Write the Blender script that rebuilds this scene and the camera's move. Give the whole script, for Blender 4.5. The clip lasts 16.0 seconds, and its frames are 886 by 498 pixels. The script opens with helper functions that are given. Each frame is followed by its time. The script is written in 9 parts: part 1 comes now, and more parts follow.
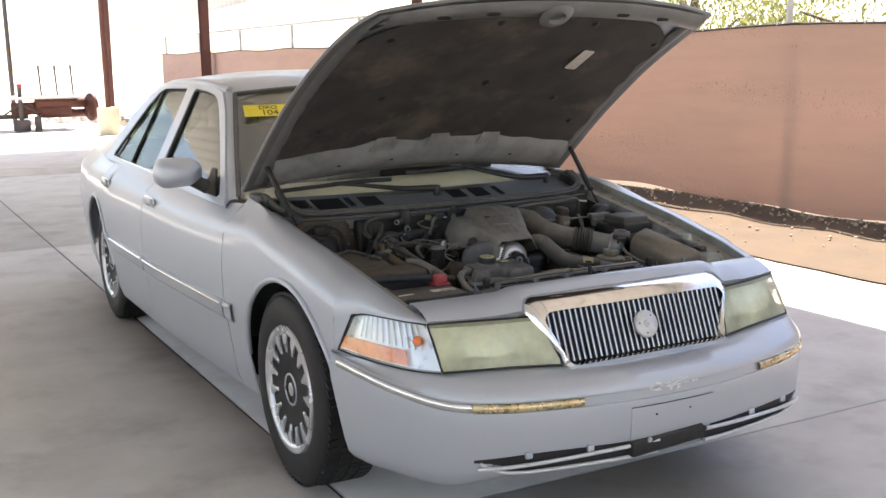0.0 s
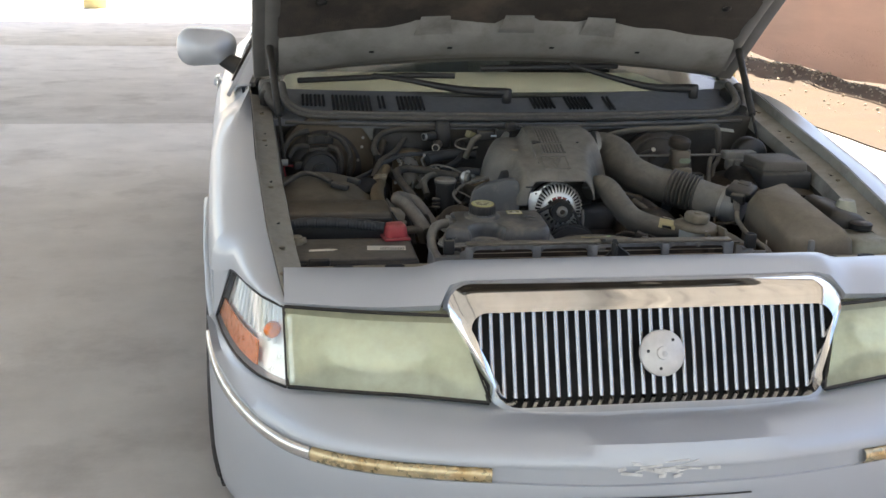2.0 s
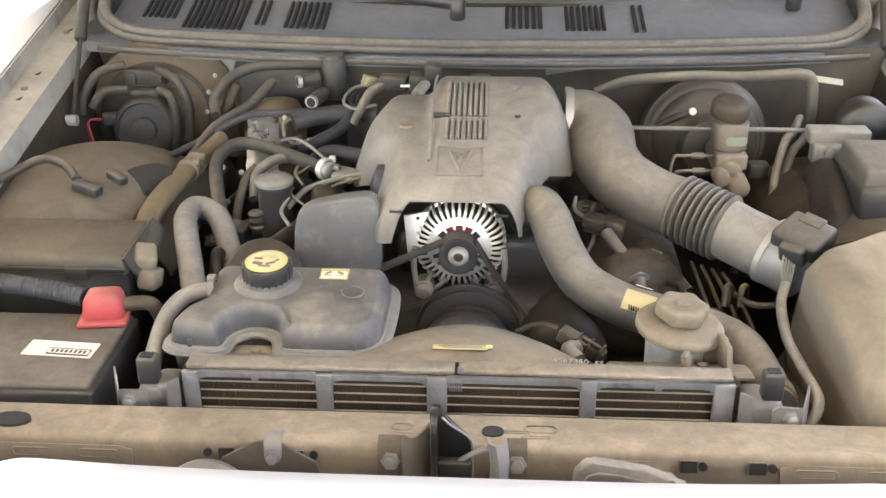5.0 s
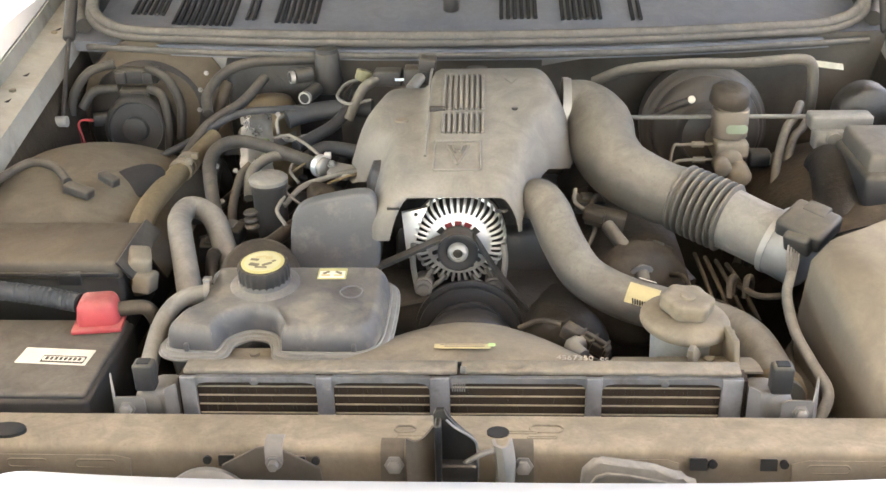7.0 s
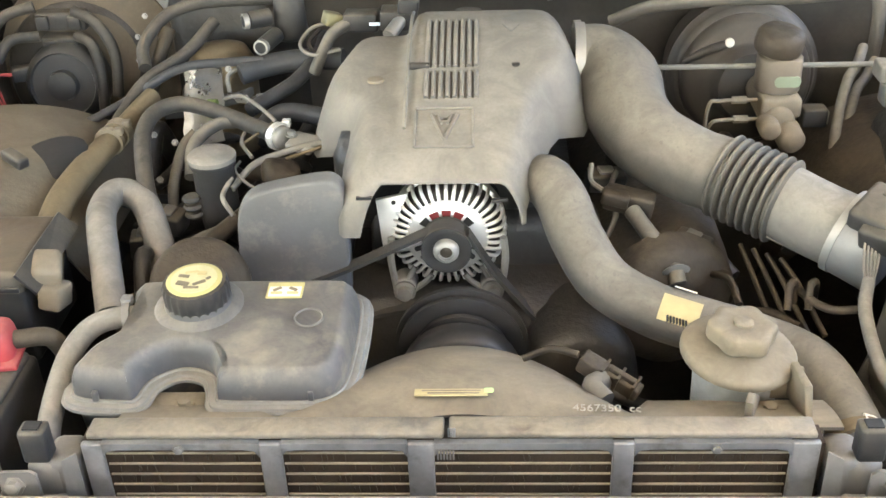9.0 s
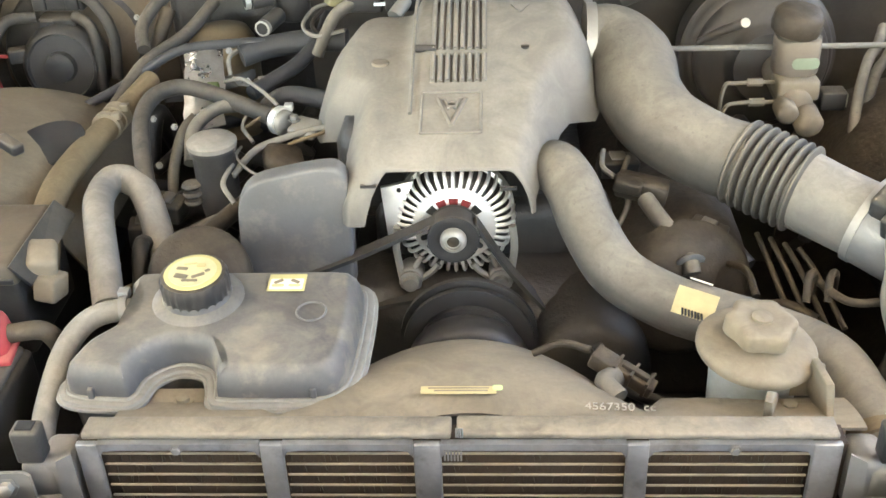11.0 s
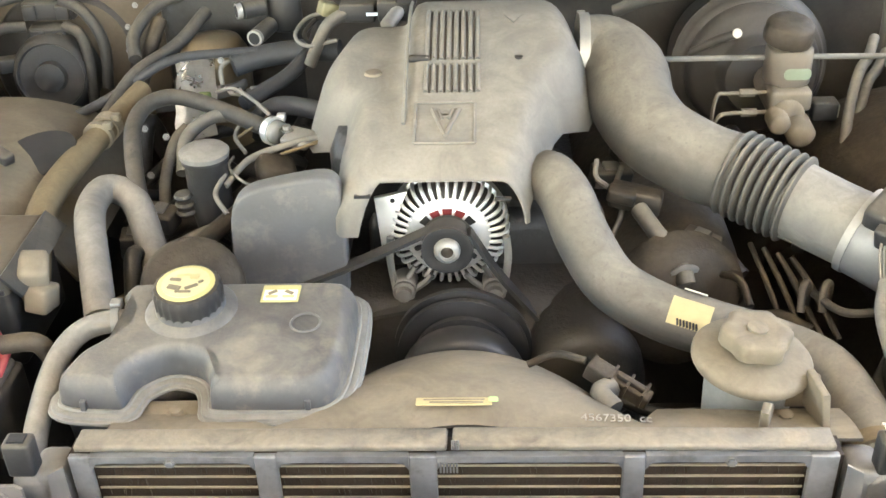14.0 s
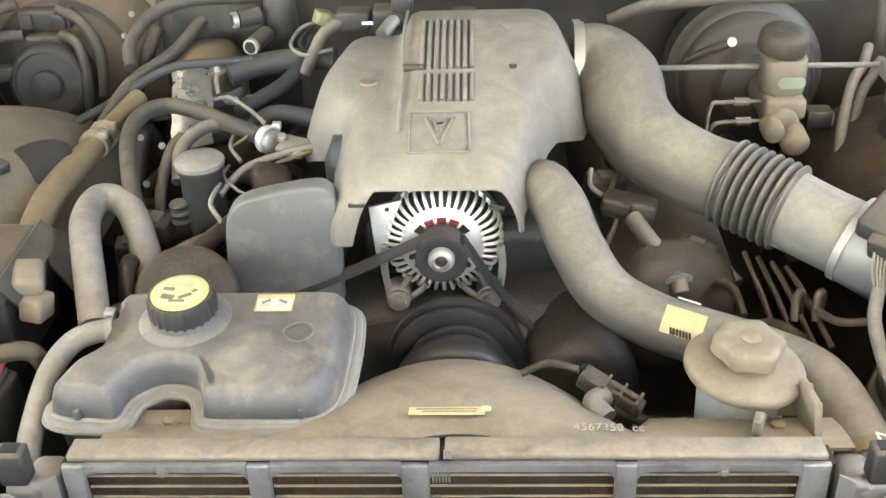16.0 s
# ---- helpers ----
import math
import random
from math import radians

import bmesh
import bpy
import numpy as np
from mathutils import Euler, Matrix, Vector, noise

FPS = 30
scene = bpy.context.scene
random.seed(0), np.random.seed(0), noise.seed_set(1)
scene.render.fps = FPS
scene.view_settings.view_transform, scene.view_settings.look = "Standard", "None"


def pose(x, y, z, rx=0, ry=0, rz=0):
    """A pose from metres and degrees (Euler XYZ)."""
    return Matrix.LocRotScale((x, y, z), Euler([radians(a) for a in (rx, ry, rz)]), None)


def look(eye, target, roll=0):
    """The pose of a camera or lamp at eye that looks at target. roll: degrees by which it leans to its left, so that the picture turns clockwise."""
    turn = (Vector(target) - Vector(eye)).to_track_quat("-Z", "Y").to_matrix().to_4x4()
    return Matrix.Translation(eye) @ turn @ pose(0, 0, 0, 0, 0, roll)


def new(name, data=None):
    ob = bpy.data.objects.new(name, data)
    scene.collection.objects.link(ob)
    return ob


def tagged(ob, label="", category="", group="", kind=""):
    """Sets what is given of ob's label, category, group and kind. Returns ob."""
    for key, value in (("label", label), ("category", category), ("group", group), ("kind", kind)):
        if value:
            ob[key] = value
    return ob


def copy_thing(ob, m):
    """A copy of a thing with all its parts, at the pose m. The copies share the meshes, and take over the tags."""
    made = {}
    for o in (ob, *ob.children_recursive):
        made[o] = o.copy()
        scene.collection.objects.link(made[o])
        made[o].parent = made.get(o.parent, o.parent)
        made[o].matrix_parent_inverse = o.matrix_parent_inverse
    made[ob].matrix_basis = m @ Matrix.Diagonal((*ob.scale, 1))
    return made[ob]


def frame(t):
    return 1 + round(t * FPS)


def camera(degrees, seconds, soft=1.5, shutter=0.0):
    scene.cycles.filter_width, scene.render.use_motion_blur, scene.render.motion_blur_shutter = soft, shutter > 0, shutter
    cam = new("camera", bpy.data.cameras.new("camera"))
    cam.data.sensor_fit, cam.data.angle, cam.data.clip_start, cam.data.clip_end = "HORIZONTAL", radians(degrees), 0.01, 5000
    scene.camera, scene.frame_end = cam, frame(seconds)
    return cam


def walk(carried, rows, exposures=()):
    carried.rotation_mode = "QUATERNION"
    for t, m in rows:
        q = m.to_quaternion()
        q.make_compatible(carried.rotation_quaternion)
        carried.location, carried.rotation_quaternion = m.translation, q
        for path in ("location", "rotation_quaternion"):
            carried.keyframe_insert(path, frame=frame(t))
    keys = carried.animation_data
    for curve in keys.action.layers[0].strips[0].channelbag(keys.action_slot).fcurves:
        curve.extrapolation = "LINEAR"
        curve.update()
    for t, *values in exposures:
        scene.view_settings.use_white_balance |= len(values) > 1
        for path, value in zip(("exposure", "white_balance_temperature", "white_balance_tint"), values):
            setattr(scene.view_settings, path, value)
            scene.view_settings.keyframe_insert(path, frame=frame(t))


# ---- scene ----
cam = camera(45.0, 16.0)
METRES, EYE, TILT, LEAN, TURN = 8.0, 1.5, 0.0, 0.0, -29.9
EXPOSURES = [(0.0, 2.22, 7350, 18), (1.6, 2.34, 7200, 14), (2.6, 2.58, 7450, 14), (3.0, 2.84, 7700, 15), (3.4, 3.22, 8200, 16), (4.2, 4.48, 8500, 19), (7.4, 4.58, 8500, 16), (9.0, 4.76, 8450, 13), (16.0, 4.90, 8450, 12)]
PATH = [
    (0, (-2.056, -3.324, 1.442), (-1.114, -1.594, 1.092), -1.0),
    (0.5, (-1.726, -3.198, 1.407), (-0.895, -1.419, 1.028), -0.4),
    (1, (-1.355, -3.027, 1.39), (-0.657, -1.202, 0.967), 0.4),
    (1.5, (-0.968, -2.83, 1.369), (-0.526, -0.945, 0.871), 0.6),
    (2, (-0.667, -2.558, 1.337), (-0.376, -0.657, 0.789), 1.2),
    (2.5, (-0.353, -2.254, 1.34), (-0.201, -0.358, 0.723), 0.3),
    (3, (-0.104, -1.913, 1.362), (-0.104, -0.034, 0.678), 0.9),
    (3.5, (-0.019, -1.556, 1.358), (-0.043, 0.284, 0.575), 0.0),
    (4, (0.024, -1.444, 1.354), (-0.064, 0.378, 0.536), -0.4),
    (4.5, (0.039, -1.419, 1.344), (-0.058, 0.391, 0.497), -0.1),
    (7, (0.034, -1.385, 1.339), (-0.057, 0.41, 0.463), -1.3),
    (7.5, (0.011, -1.337, 1.336), (-0.055, 0.448, 0.435), -1.6),
    (8, (0.034, -1.207, 1.318), (-0.045, 0.543, 0.354), -2.2),
    (8.5, (0.05, -1.122, 1.307), (-0.069, 0.602, 0.302), -2.3),
    (9, (0.039, -1.093, 1.296), (-0.055, 0.624, 0.274), -2.2),
    (11.5, (0.037, -1.056, 1.29), (-0.071, 0.636, 0.228), -2.5),
    (12, (0.04, -1.057, 1.29), (-0.061, 0.637, 0.232), -2.3),
    (12.5, (0.038, -1.054, 1.289), (-0.061, 0.638, 0.228), -2.1),
    (13, (0.033, -1.052, 1.288), (-0.057, 0.641, 0.227), -1.9),
    (13.5, (0.032, -1.052, 1.291), (-0.055, 0.646, 0.239), -2.1),
    (14, (0.031, -1.054, 1.29), (-0.053, 0.649, 0.244), -2.1),
    (14.5, (0.032, -1.054, 1.29), (-0.051, 0.648, 0.243), -2.1),
    (15, (0.034, -1.051, 1.29), (-0.046, 0.652, 0.244), -2.1),
    (15.5, (0.038, -1.053, 1.294), (-0.044, 0.654, 0.254), -2.2),
    (16, (0.037, -1.054, 1.293), (-0.047, 0.655, 0.257), -2.1),
]
walk(cam, [(t, look(eye, target, roll)) for t, eye, target, roll in PATH], EXPOSURES)

# ---- light ----
world = bpy.data.worlds.new("sky")
world.use_nodes = True
scene.world = world
wn, wl = world.node_tree.nodes, world.node_tree.links
sky = wn.new("ShaderNodeTexSky")
sky.sky_type, sky.sun_disc = 'NISHITA', False
SUN_EL, SUN_DIR = 62.0, Vector((0.50, 0.866, 0))
sky.sun_elevation = radians(SUN_EL)
sky.sun_rotation = math.atan2(SUN_DIR.x, SUN_DIR.y)
wl.new(sky.outputs[0], wn["Background"].inputs[0])
wn["Background"].inputs[1].default_value = 0.10
sun = new("sun", bpy.data.lights.new("sun", 'SUN'))
sun.data.energy, sun.data.angle, sun.data.color = 5.0, radians(0.53), (1.0, 0.95, 0.86)
to_sun = Vector((SUN_DIR.x * math.cos(radians(SUN_EL)), SUN_DIR.y * math.cos(radians(SUN_EL)), math.sin(radians(SUN_EL))))
sun.rotation_euler = to_sun.to_track_quat('Z', 'Y').to_euler()
sun.location = (20, 14, 30)


# ---- materials ----
def node(nt, kind, **values):
    n = nt.nodes.new(kind)
    for key, value in values.items():
        n.inputs[key.replace("_", " ")].default_value = value
    return n


def mixed(nt, fac, a, b):
    m = nt.nodes.new("ShaderNodeMix")
    m.data_type = 'RGBA'
    for socket, v in ((m.inputs[0], fac), (m.inputs[6], a), (m.inputs[7], b)):
        if isinstance(v, bpy.types.NodeSocket):
            nt.links.new(v, socket)
        elif isinstance(v, (int, float)):
            socket.default_value = v
        else:
            socket.default_value = (*v[:3], 1)
    return m.outputs[2]


def noise_out(nt, scale, detail=5.0, rough=0.6, stretch=None, twist=0.0):
    co = nt.nodes.new("ShaderNodeTexCoord").outputs["Object"]
    if stretch:
        mp = nt.nodes.new("ShaderNodeMapping")
        mp.inputs["Scale"].default_value = stretch
        nt.links.new(co, mp.inputs[0])
        co = mp.outputs[0]
    n = node(nt, "ShaderNodeTexNoise", Scale=scale, Detail=detail, Roughness=rough, Distortion=twist)
    nt.links.new(co, n.inputs["Vector"])
    return n.outputs[0]


def ramp(nt, value, lo, hi, a=0.0, b=1.0):
    r = nt.nodes.new("ShaderNodeMapRange")
    r.inputs[1].default_value, r.inputs[2].default_value = lo, hi
    r.inputs[3].default_value, r.inputs[4].default_value = a, b
    nt.links.new(value, r.inputs[0])
    return r.outputs[0]


def math_node(nt, op, a, b):
    m = nt.nodes.new("ShaderNodeMath")
    m.operation = op
    for socket, v in zip(m.inputs, (a, b)):
        if isinstance(v, bpy.types.NodeSocket):
            nt.links.new(v, socket)
        else:
            socket.default_value = v
    return m.outputs[0]


DUST, DUST_GAIN = (0.36, 0.295, 0.205), 0.40


def surface(name, color, rough=0.5, metal=0.0, vary=0.15, scale=30.0, bump=0.1, fine=250.0, dust=0.0, dust_color=DUST,
            stain=0.0, stain_color=(0.05, 0.04, 0.03), stain_scale=6.0, stretch=None, coat=0.0, spec=0.5, side=0.25, wear=0.32):
    """A surface with variation at two scales, optional settled dust (thickest on what faces up) and stains."""
    m = bpy.data.materials.new(name)
    m.use_nodes = True
    nt = m.node_tree
    b = nt.nodes["Principled BSDF"]
    big, small = noise_out(nt, scale, stretch=stretch), noise_out(nt, fine, 3.0)
    dark, light = [c * (1 - vary) for c in color], [min(1, c * (1 + vary)) for c in color]
    col = mixed(nt, ramp(nt, big, 0.3, 0.7), dark, light)
    col = mixed(nt, ramp(nt, small, 0.35, 0.65, 0, vary * 0.4), col, [c * 0.6 for c in color])
    if stain:
        s = ramp(nt, noise_out(nt, stain_scale, 8.0, 0.65), 0.52, 0.68, 0, stain)
        col = mixed(nt, s, col, stain_color)
    rgh = ramp(nt, big, 0.3, 0.7, max(0.02, rough - 0.08), min(1, rough + 0.08))
    if dust:
        dust_color = [c * DUST_GAIN for c in dust_color]
        geo = nt.nodes.new("ShaderNodeNewGeometry")
        sep = nt.nodes.new("ShaderNodeSeparateXYZ")
        nt.links.new(geo.outputs["Normal"], sep.inputs[0])
        up = ramp(nt, sep.outputs[2], 0.05, 0.95, side * 0.5 * dust, dust)
        patch = ramp(nt, noise_out(nt, scale * 0.8, 9.0, 0.70, None, 0.8), 0.38, 0.58, 1.0 - wear, 1.0)
        grain = ramp(nt, noise_out(nt, scale * 7.0, 4.0, 0.7), 0.36, 0.60, 0.88, 1.0)
        specks = ramp(nt, noise_out(nt, 170.0, 2.0, 0.5), 0.62, 0.70, 1.0, 0.8)
        f = math_node(nt, 'MULTIPLY', math_node(nt, 'MULTIPLY', math_node(nt, 'MULTIPLY', up, patch), grain), specks)
        cake = ramp(nt, noise_out(nt, scale * 2.2, 7.0, 0.66, None, 1.2), 0.36, 0.64)
        pale = mixed(nt, cake, [c * 0.82 for c in dust_color], [min(1, c * 1.18) for c in dust_color])
        col = mixed(nt, f, col, mixed(nt, ramp(nt, small, 0.3, 0.7, 0.0, 0.25), pale, [c * 0.6 for c in dust_color]))
        rgh = math_node(nt, 'MAXIMUM', rgh, math_node(nt, 'MULTIPLY', f, 0.95))
        if metal:
            mm = math_node(nt, 'MULTIPLY', math_node(nt, 'SUBTRACT', 1.0, f), metal)
            nt.links.new(mm, b.inputs["Metallic"])
    if metal and not dust:
        b.inputs["Metallic"].default_value = metal
    nt.links.new(col, b.inputs["Base Color"])
    nt.links.new(rgh, b.inputs["Roughness"])
    b.inputs["Coat Weight"].default_value = coat
    b.inputs["Coat Roughness"].default_value = 0.12
    b.inputs["Specular IOR Level"].default_value = spec * (0.4 if dust > 0.25 and not coat else 1.0)
    if bump:
        bn = nt.nodes.new("ShaderNodeBump")
        bn.inputs["Strength"].default_value = bump
        bn.inputs["Distance"].default_value = 0.002
        nt.links.new(small, bn.inputs["Height"])
        nt.links.new(bn.outputs[0], b.inputs["Normal"])
    return m


def glassy(name, color, rough=0.03, most=0.75, least=0.05):
    m = bpy.data.materials.new(name)
    m.use_nodes = True
    nt = m.node_tree
    nt.nodes.remove(nt.nodes["Principled BSDF"])
    out = nt.nodes["Material Output"]
    tr = node(nt, "ShaderNodeBsdfTransparent", Color=(*color, 1))
    gl = node(nt, "ShaderNodeBsdfGlossy", Color=(0.9, 0.9, 0.9, 1), Roughness=rough)
    lw = node(nt, "ShaderNodeLayerWeight", Blend=0.3)
    fr = ramp(nt, math_node(nt, 'POWER', lw.outputs["Facing"], 3.0), 0.0, 1.0, least, most)
    mx = nt.nodes.new("ShaderNodeMixShader")
    nt.links.new(fr, mx.inputs[0])
    nt.links.new(tr.outputs[0], mx.inputs[1])
    nt.links.new(gl.outputs[0], mx.inputs[2])
    nt.links.new(mx.outputs[0], out.inputs[0])
    return m


def fogged(name, color):
    """A clouded lamp lens: part clear, part milky, glossy on top."""
    m = bpy.data.materials.new(name)
    m.use_nodes = True
    nt = m.node_tree
    b = nt.nodes["Principled BSDF"]
    b.inputs["Base Color"].default_value = (*color, 1)
    b.inputs["Roughness"].default_value = 0.28
    b.inputs["Coat Weight"].default_value = 0.4
    tr = node(nt, "ShaderNodeBsdfTransparent", Color=(0.93, 0.95, 0.86, 1))
    mx = nt.nodes.new("ShaderNodeMixShader")
    nt.links.new(ramp(nt, noise_out(nt, 7.0, 5.0), 0.35, 0.65, 0.36, 0.62), mx.inputs[0])
    nt.links.new(tr.outputs[0], mx.inputs[1])
    nt.links.new(b.outputs[0], mx.inputs[2])
    nt.links.new(mx.outputs[0], nt.nodes["Material Output"].inputs[0])
    return m


def glowing(m, share):
    """Lets part of the light on the far side of a thin sheet show through."""
    nt = m.node_tree
    b = nt.nodes["Principled BSDF"]
    tl = nt.nodes.new("ShaderNodeBsdfTranslucent")
    nt.links.new(b.inputs["Base Color"].links[0].from_socket, tl.inputs["Color"])
    mx = nt.nodes.new("ShaderNodeMixShader")
    mx.inputs[0].default_value = share
    nt.links.new(b.outputs[0], mx.inputs[1])
    nt.links.new(tl.outputs[0], mx.inputs[2])
    nt.links.new(mx.outputs[0], nt.nodes["Material Output"].inputs[0])
    return mx.outputs[0]


def pierced(m, amount):
    """Lets light through the small worn holes of a woven cloth."""
    nt = m.node_tree
    b, out = nt.nodes["Principled BSDF"], nt.nodes["Material Output"]
    tr = node(nt, "ShaderNodeBsdfTransparent", Color=(1, 1, 1, 1))
    holes = ramp(nt, noise_out(nt, 90.0, 2.0, 0.5, (1.0, 1.0, 0.45)), 0.62, 0.67)
    bands = ramp(nt, noise_out(nt, 1.3, 3.0, 0.6, (0.15, 0.15, 2.2)), 0.50, 0.70, 0.0, amount)
    mx = nt.nodes.new("ShaderNodeMixShader")
    nt.links.new(math_node(nt, 'MULTIPLY', holes, bands), mx.inputs[0])
    nt.links.new(glowing(m, 0.35), mx.inputs[1])
    nt.links.new(tr.outputs[0], mx.inputs[2])
    nt.links.new(mx.outputs[0], out.inputs[0])
    return m


PAINT = surface("silver_paint", (0.43, 0.453, 0.482), 0.33, 0.45, 0.012, 1.3, 0.0, 300.0, coat=0.5)
PAINT.node_tree.nodes["Principled BSDF"].inputs["Coat Roughness"].default_value = 0.11
for link in list(PAINT.node_tree.links):
    if link.to_node.type == 'BSDF_PRINCIPLED' and link.to_socket.name == "Roughness":
        PAINT.node_tree.links.remove(link)
CHANNEL = surface("bare_channel_metal", (0.27, 0.268, 0.255), 0.5, 0.15, 0.2, 9.0, 0.04, 200.0, wear=0.6, stain=0.45, stain_color=(0.10, 0.09, 0.075), stain_scale=7.0, dust=0.35, dust_color=(0.55, 0.50, 0.40), side=0.5)
PAINT_IN = surface("dull_inner_paint", (0.17, 0.168, 0.16), 0.5, 0.3, 0.2, 9.0, 0.06, 400.0, wear=0.6, dust=0.36, dust_color=(0.44, 0.39, 0.30), side=0.3)
CHROME = surface("chrome", (0.80, 0.79, 0.76), 0.07, 1.0, 0.03, 40.0, 0.0, 500.0)
CHROME_WORN = surface("worn_chrome", (0.62, 0.50, 0.30), 0.28, 0.7, 0.15, 40.0, 0.05, 300.0, stain=0.9, stain_color=(0.40, 0.25, 0.10), stain_scale=14.0)
RUBBER = surface("tyre_rubber", (0.024, 0.023, 0.023), 0.6, 0.0, 0.2, 25.0, 0.3, 300.0, dust=0.10, side=0.7, spec=0.2)
BLACK = surface("black_plastic", (0.022, 0.022, 0.023), 0.5, 0.0, 0.2, 20.0, 0.1, 300.0, dust=0.3)
SEAL = surface("rubber_seal", (0.045, 0.044, 0.042), 0.7, 0.0, 0.2, 30.0, 0.2, 300.0, dust=0.75, dust_color=(0.47, 0.43, 0.37), side=0.4)
RIM = surface("wheel_cover_metal", (0.60, 0.60, 0.60), 0.26, 0.6, 0.03, 5.0, 0.0, 300.0)
RIM_FLAT = surface("wheel_cover_grey", (0.44, 0.445, 0.45), 0.38, 0.4, 0.05, 8.0, 0.0, 300.0)
LENS_FOG = fogged("fogged_lens", (0.66, 0.68, 0.49))
BOWL = surface("dull_bowl", (0.86, 0.88, 0.78), 0.3, 0.35, 0.12, 25.0, 0.1, 90.0)
HOUSING = surface("yellowed_housing", (0.74, 0.75, 0.56), 0.45, 0.1, 0.15, 9.0, 0.1, 90.0)
BROW = surface("olive_lens_lip", (0.20, 0.20, 0.13), 0.35, 0.0, 0.15, 30.0, 0.1, 90.0)
BRIGHT_TRIM = surface("bright_trim", (0.72, 0.71, 0.67), 0.2, 0.85, 0.06, 30.0, 0.05, 300.0)
BAR = surface("grille_bar_chrome", (0.40, 0.40, 0.40), 0.16, 1.0, 0.05, 40.0, 0.0, 500.0)
REFLECTOR = surface("lamp_reflector", (0.86, 0.87, 0.86), 0.32, 0.35, 0.1, 20.0, 0.3, 60.0)
AMBER = surface("amber_reflector", (0.86, 0.19, 0.012), 0.3, 0.0, 0.15, 60.0, 0.4, 160.0, coat=0.7)
CLEAR = glassy("clear_lens", (0.96, 0.97, 0.97), 0.03, 0.4)
GLASS = glassy("window_glass", (0.46, 0.52, 0.47), 0.02, 0.8, 0.10)
SCREEN = glassy("windshield_glass", (0.90, 0.91, 0.86), 0.03, 0.85, 0.10)
WIPER = surface("wiper_black", (0.014, 0.014, 0.015), 0.5, 0.0, 0.2, 30.0, 0.1, 300.0, dust=0.08)
FELT = surface("hood_felt", (0.040, 0.034, 0.029), 0.95, 0.0, 0.45, 7.0, 0.8, 220.0, stain=0.75, stain_color=(0.125, 0.098, 0.075), stain_scale=3.0)
CONCRETE = surface("concrete", (0.56, 0.545, 0.522), 0.72, 0.0, 0.12, 2.6, 0.25, 60.0, stain=0.75, stain_color=(0.39, 0.372, 0.355), stain_scale=1.9)
JOINT = surface("joint", (0.035, 0.033, 0.03), 0.9, 0.0, 0.3, 20.0, 0.3, 100.0)
DIRT = surface("dirt", (0.080, 0.058, 0.039), 0.95, 0.0, 0.25, 3.0, 1.0, 70.0, stain=0.6, stain_color=(0.055, 0.037, 0.024), stain_scale=5.0)
GROUND = surface("pale_ground", (0.50, 0.485, 0.455), 0.9, 0.0, 0.1, 0.3, 0.4, 20.0)
CLOTH = surface("brown_fence_cloth", (0.53, 0.385, 0.325), 0.9, 0.0, 0.08, 2.2, 0.05, 60.0, stretch=(0.3, 0.3, 2.0), stain=0.3, stain_color=(0.60, 0.43, 0.35), stain_scale=1.5)
pierced(CLOTH, 0.7)
# Near-black colour painting the shade of holes, slots and gaps onto solid marks.
HOLE_SHADE = surface("hole_shade_black", (0.008, 0.008, 0.008), 0.8, 0.0, 0.1, 30.0, 0.0, 300.0)
SHEET = surface("cream_sheet_metal", (0.62, 0.60, 0.52), 0.5, 0.0, 0.08, 2.0, 0.1, 80.0)
ROOFSHEET = surface("white_roof_sheet", (0.77, 0.765, 0.735), 0.55, 0.0, 0.08, 1.5, 0.1, 80.0)
RUST = surface("red_oxide_steel", (0.10, 0.035, 0.025), 0.65, 0.1, 0.25, 6.0, 0.3, 90.0)
STEEL = surface("galvanised_steel", (0.45, 0.45, 0.44), 0.45, 0.6, 0.1, 20.0, 0.1, 150.0)
YELLOW = surface("yellow_label", (0.80, 0.62, 0.05), 0.6, 0.0, 0.08, 60.0, 0.0, 300.0)
INK = surface("black_ink", (0.02, 0.02, 0.02), 0.7, 0.0, 0.1, 60.0, 0.0, 300.0)
SEAT = surface("grey_cloth", (0.16, 0.165, 0.16), 0.9, 0.0, 0.1, 40.0, 0.2, 400.0)


# ---- mesh tools ----
def part(name, bm, material, parent=None, label="", smooth=True, sharp=0.85):
    me = bpy.data.meshes.new(name)
    bmesh.ops.recalc_face_normals(bm, faces=bm.faces)
    if smooth:
        for f in bm.faces:
            f.smooth = True
        for e in bm.edges:
            if len(e.link_faces) == 2 and e.calc_face_angle(0.0) > sharp:
                e.smooth = False
    bm.to_mesh(me)
    bm.free()
    for mt in material if isinstance(material, (list, tuple)) else [material]:
        me.materials.append(mt)
    ob = new(name, me)
    if parent:
        ob.parent = parent
    if label:
        ob["label"] = label
    return ob


def thing(name, label, category, at=(0, 0, 0), group="", kind=""):
    ob = new(name)
    ob.location = at
    return tagged(ob, label, category, group, kind)


def smoothed(pts, steps=6):
    """Catmull-Rom through the points."""
    p = [Vector(q) for q in pts]
    if len(p) < 3:
        return p
    p = [p[0] * 2 - p[1]] + p + [p[-1] * 2 - p[-2]]
    out = []
    for i in range(1, len(p) - 2):
        a, b, c, d = p[i - 1:i + 3]
        for k in range(steps):
            t = k / steps
            out.append(0.5 * (2 * b + (c - a) * t + (2 * a - 5 * b + 4 * c - d) * t * t + (3 * b - a - 3 * c + d) * t ** 3))
    return out + [p[-2]]


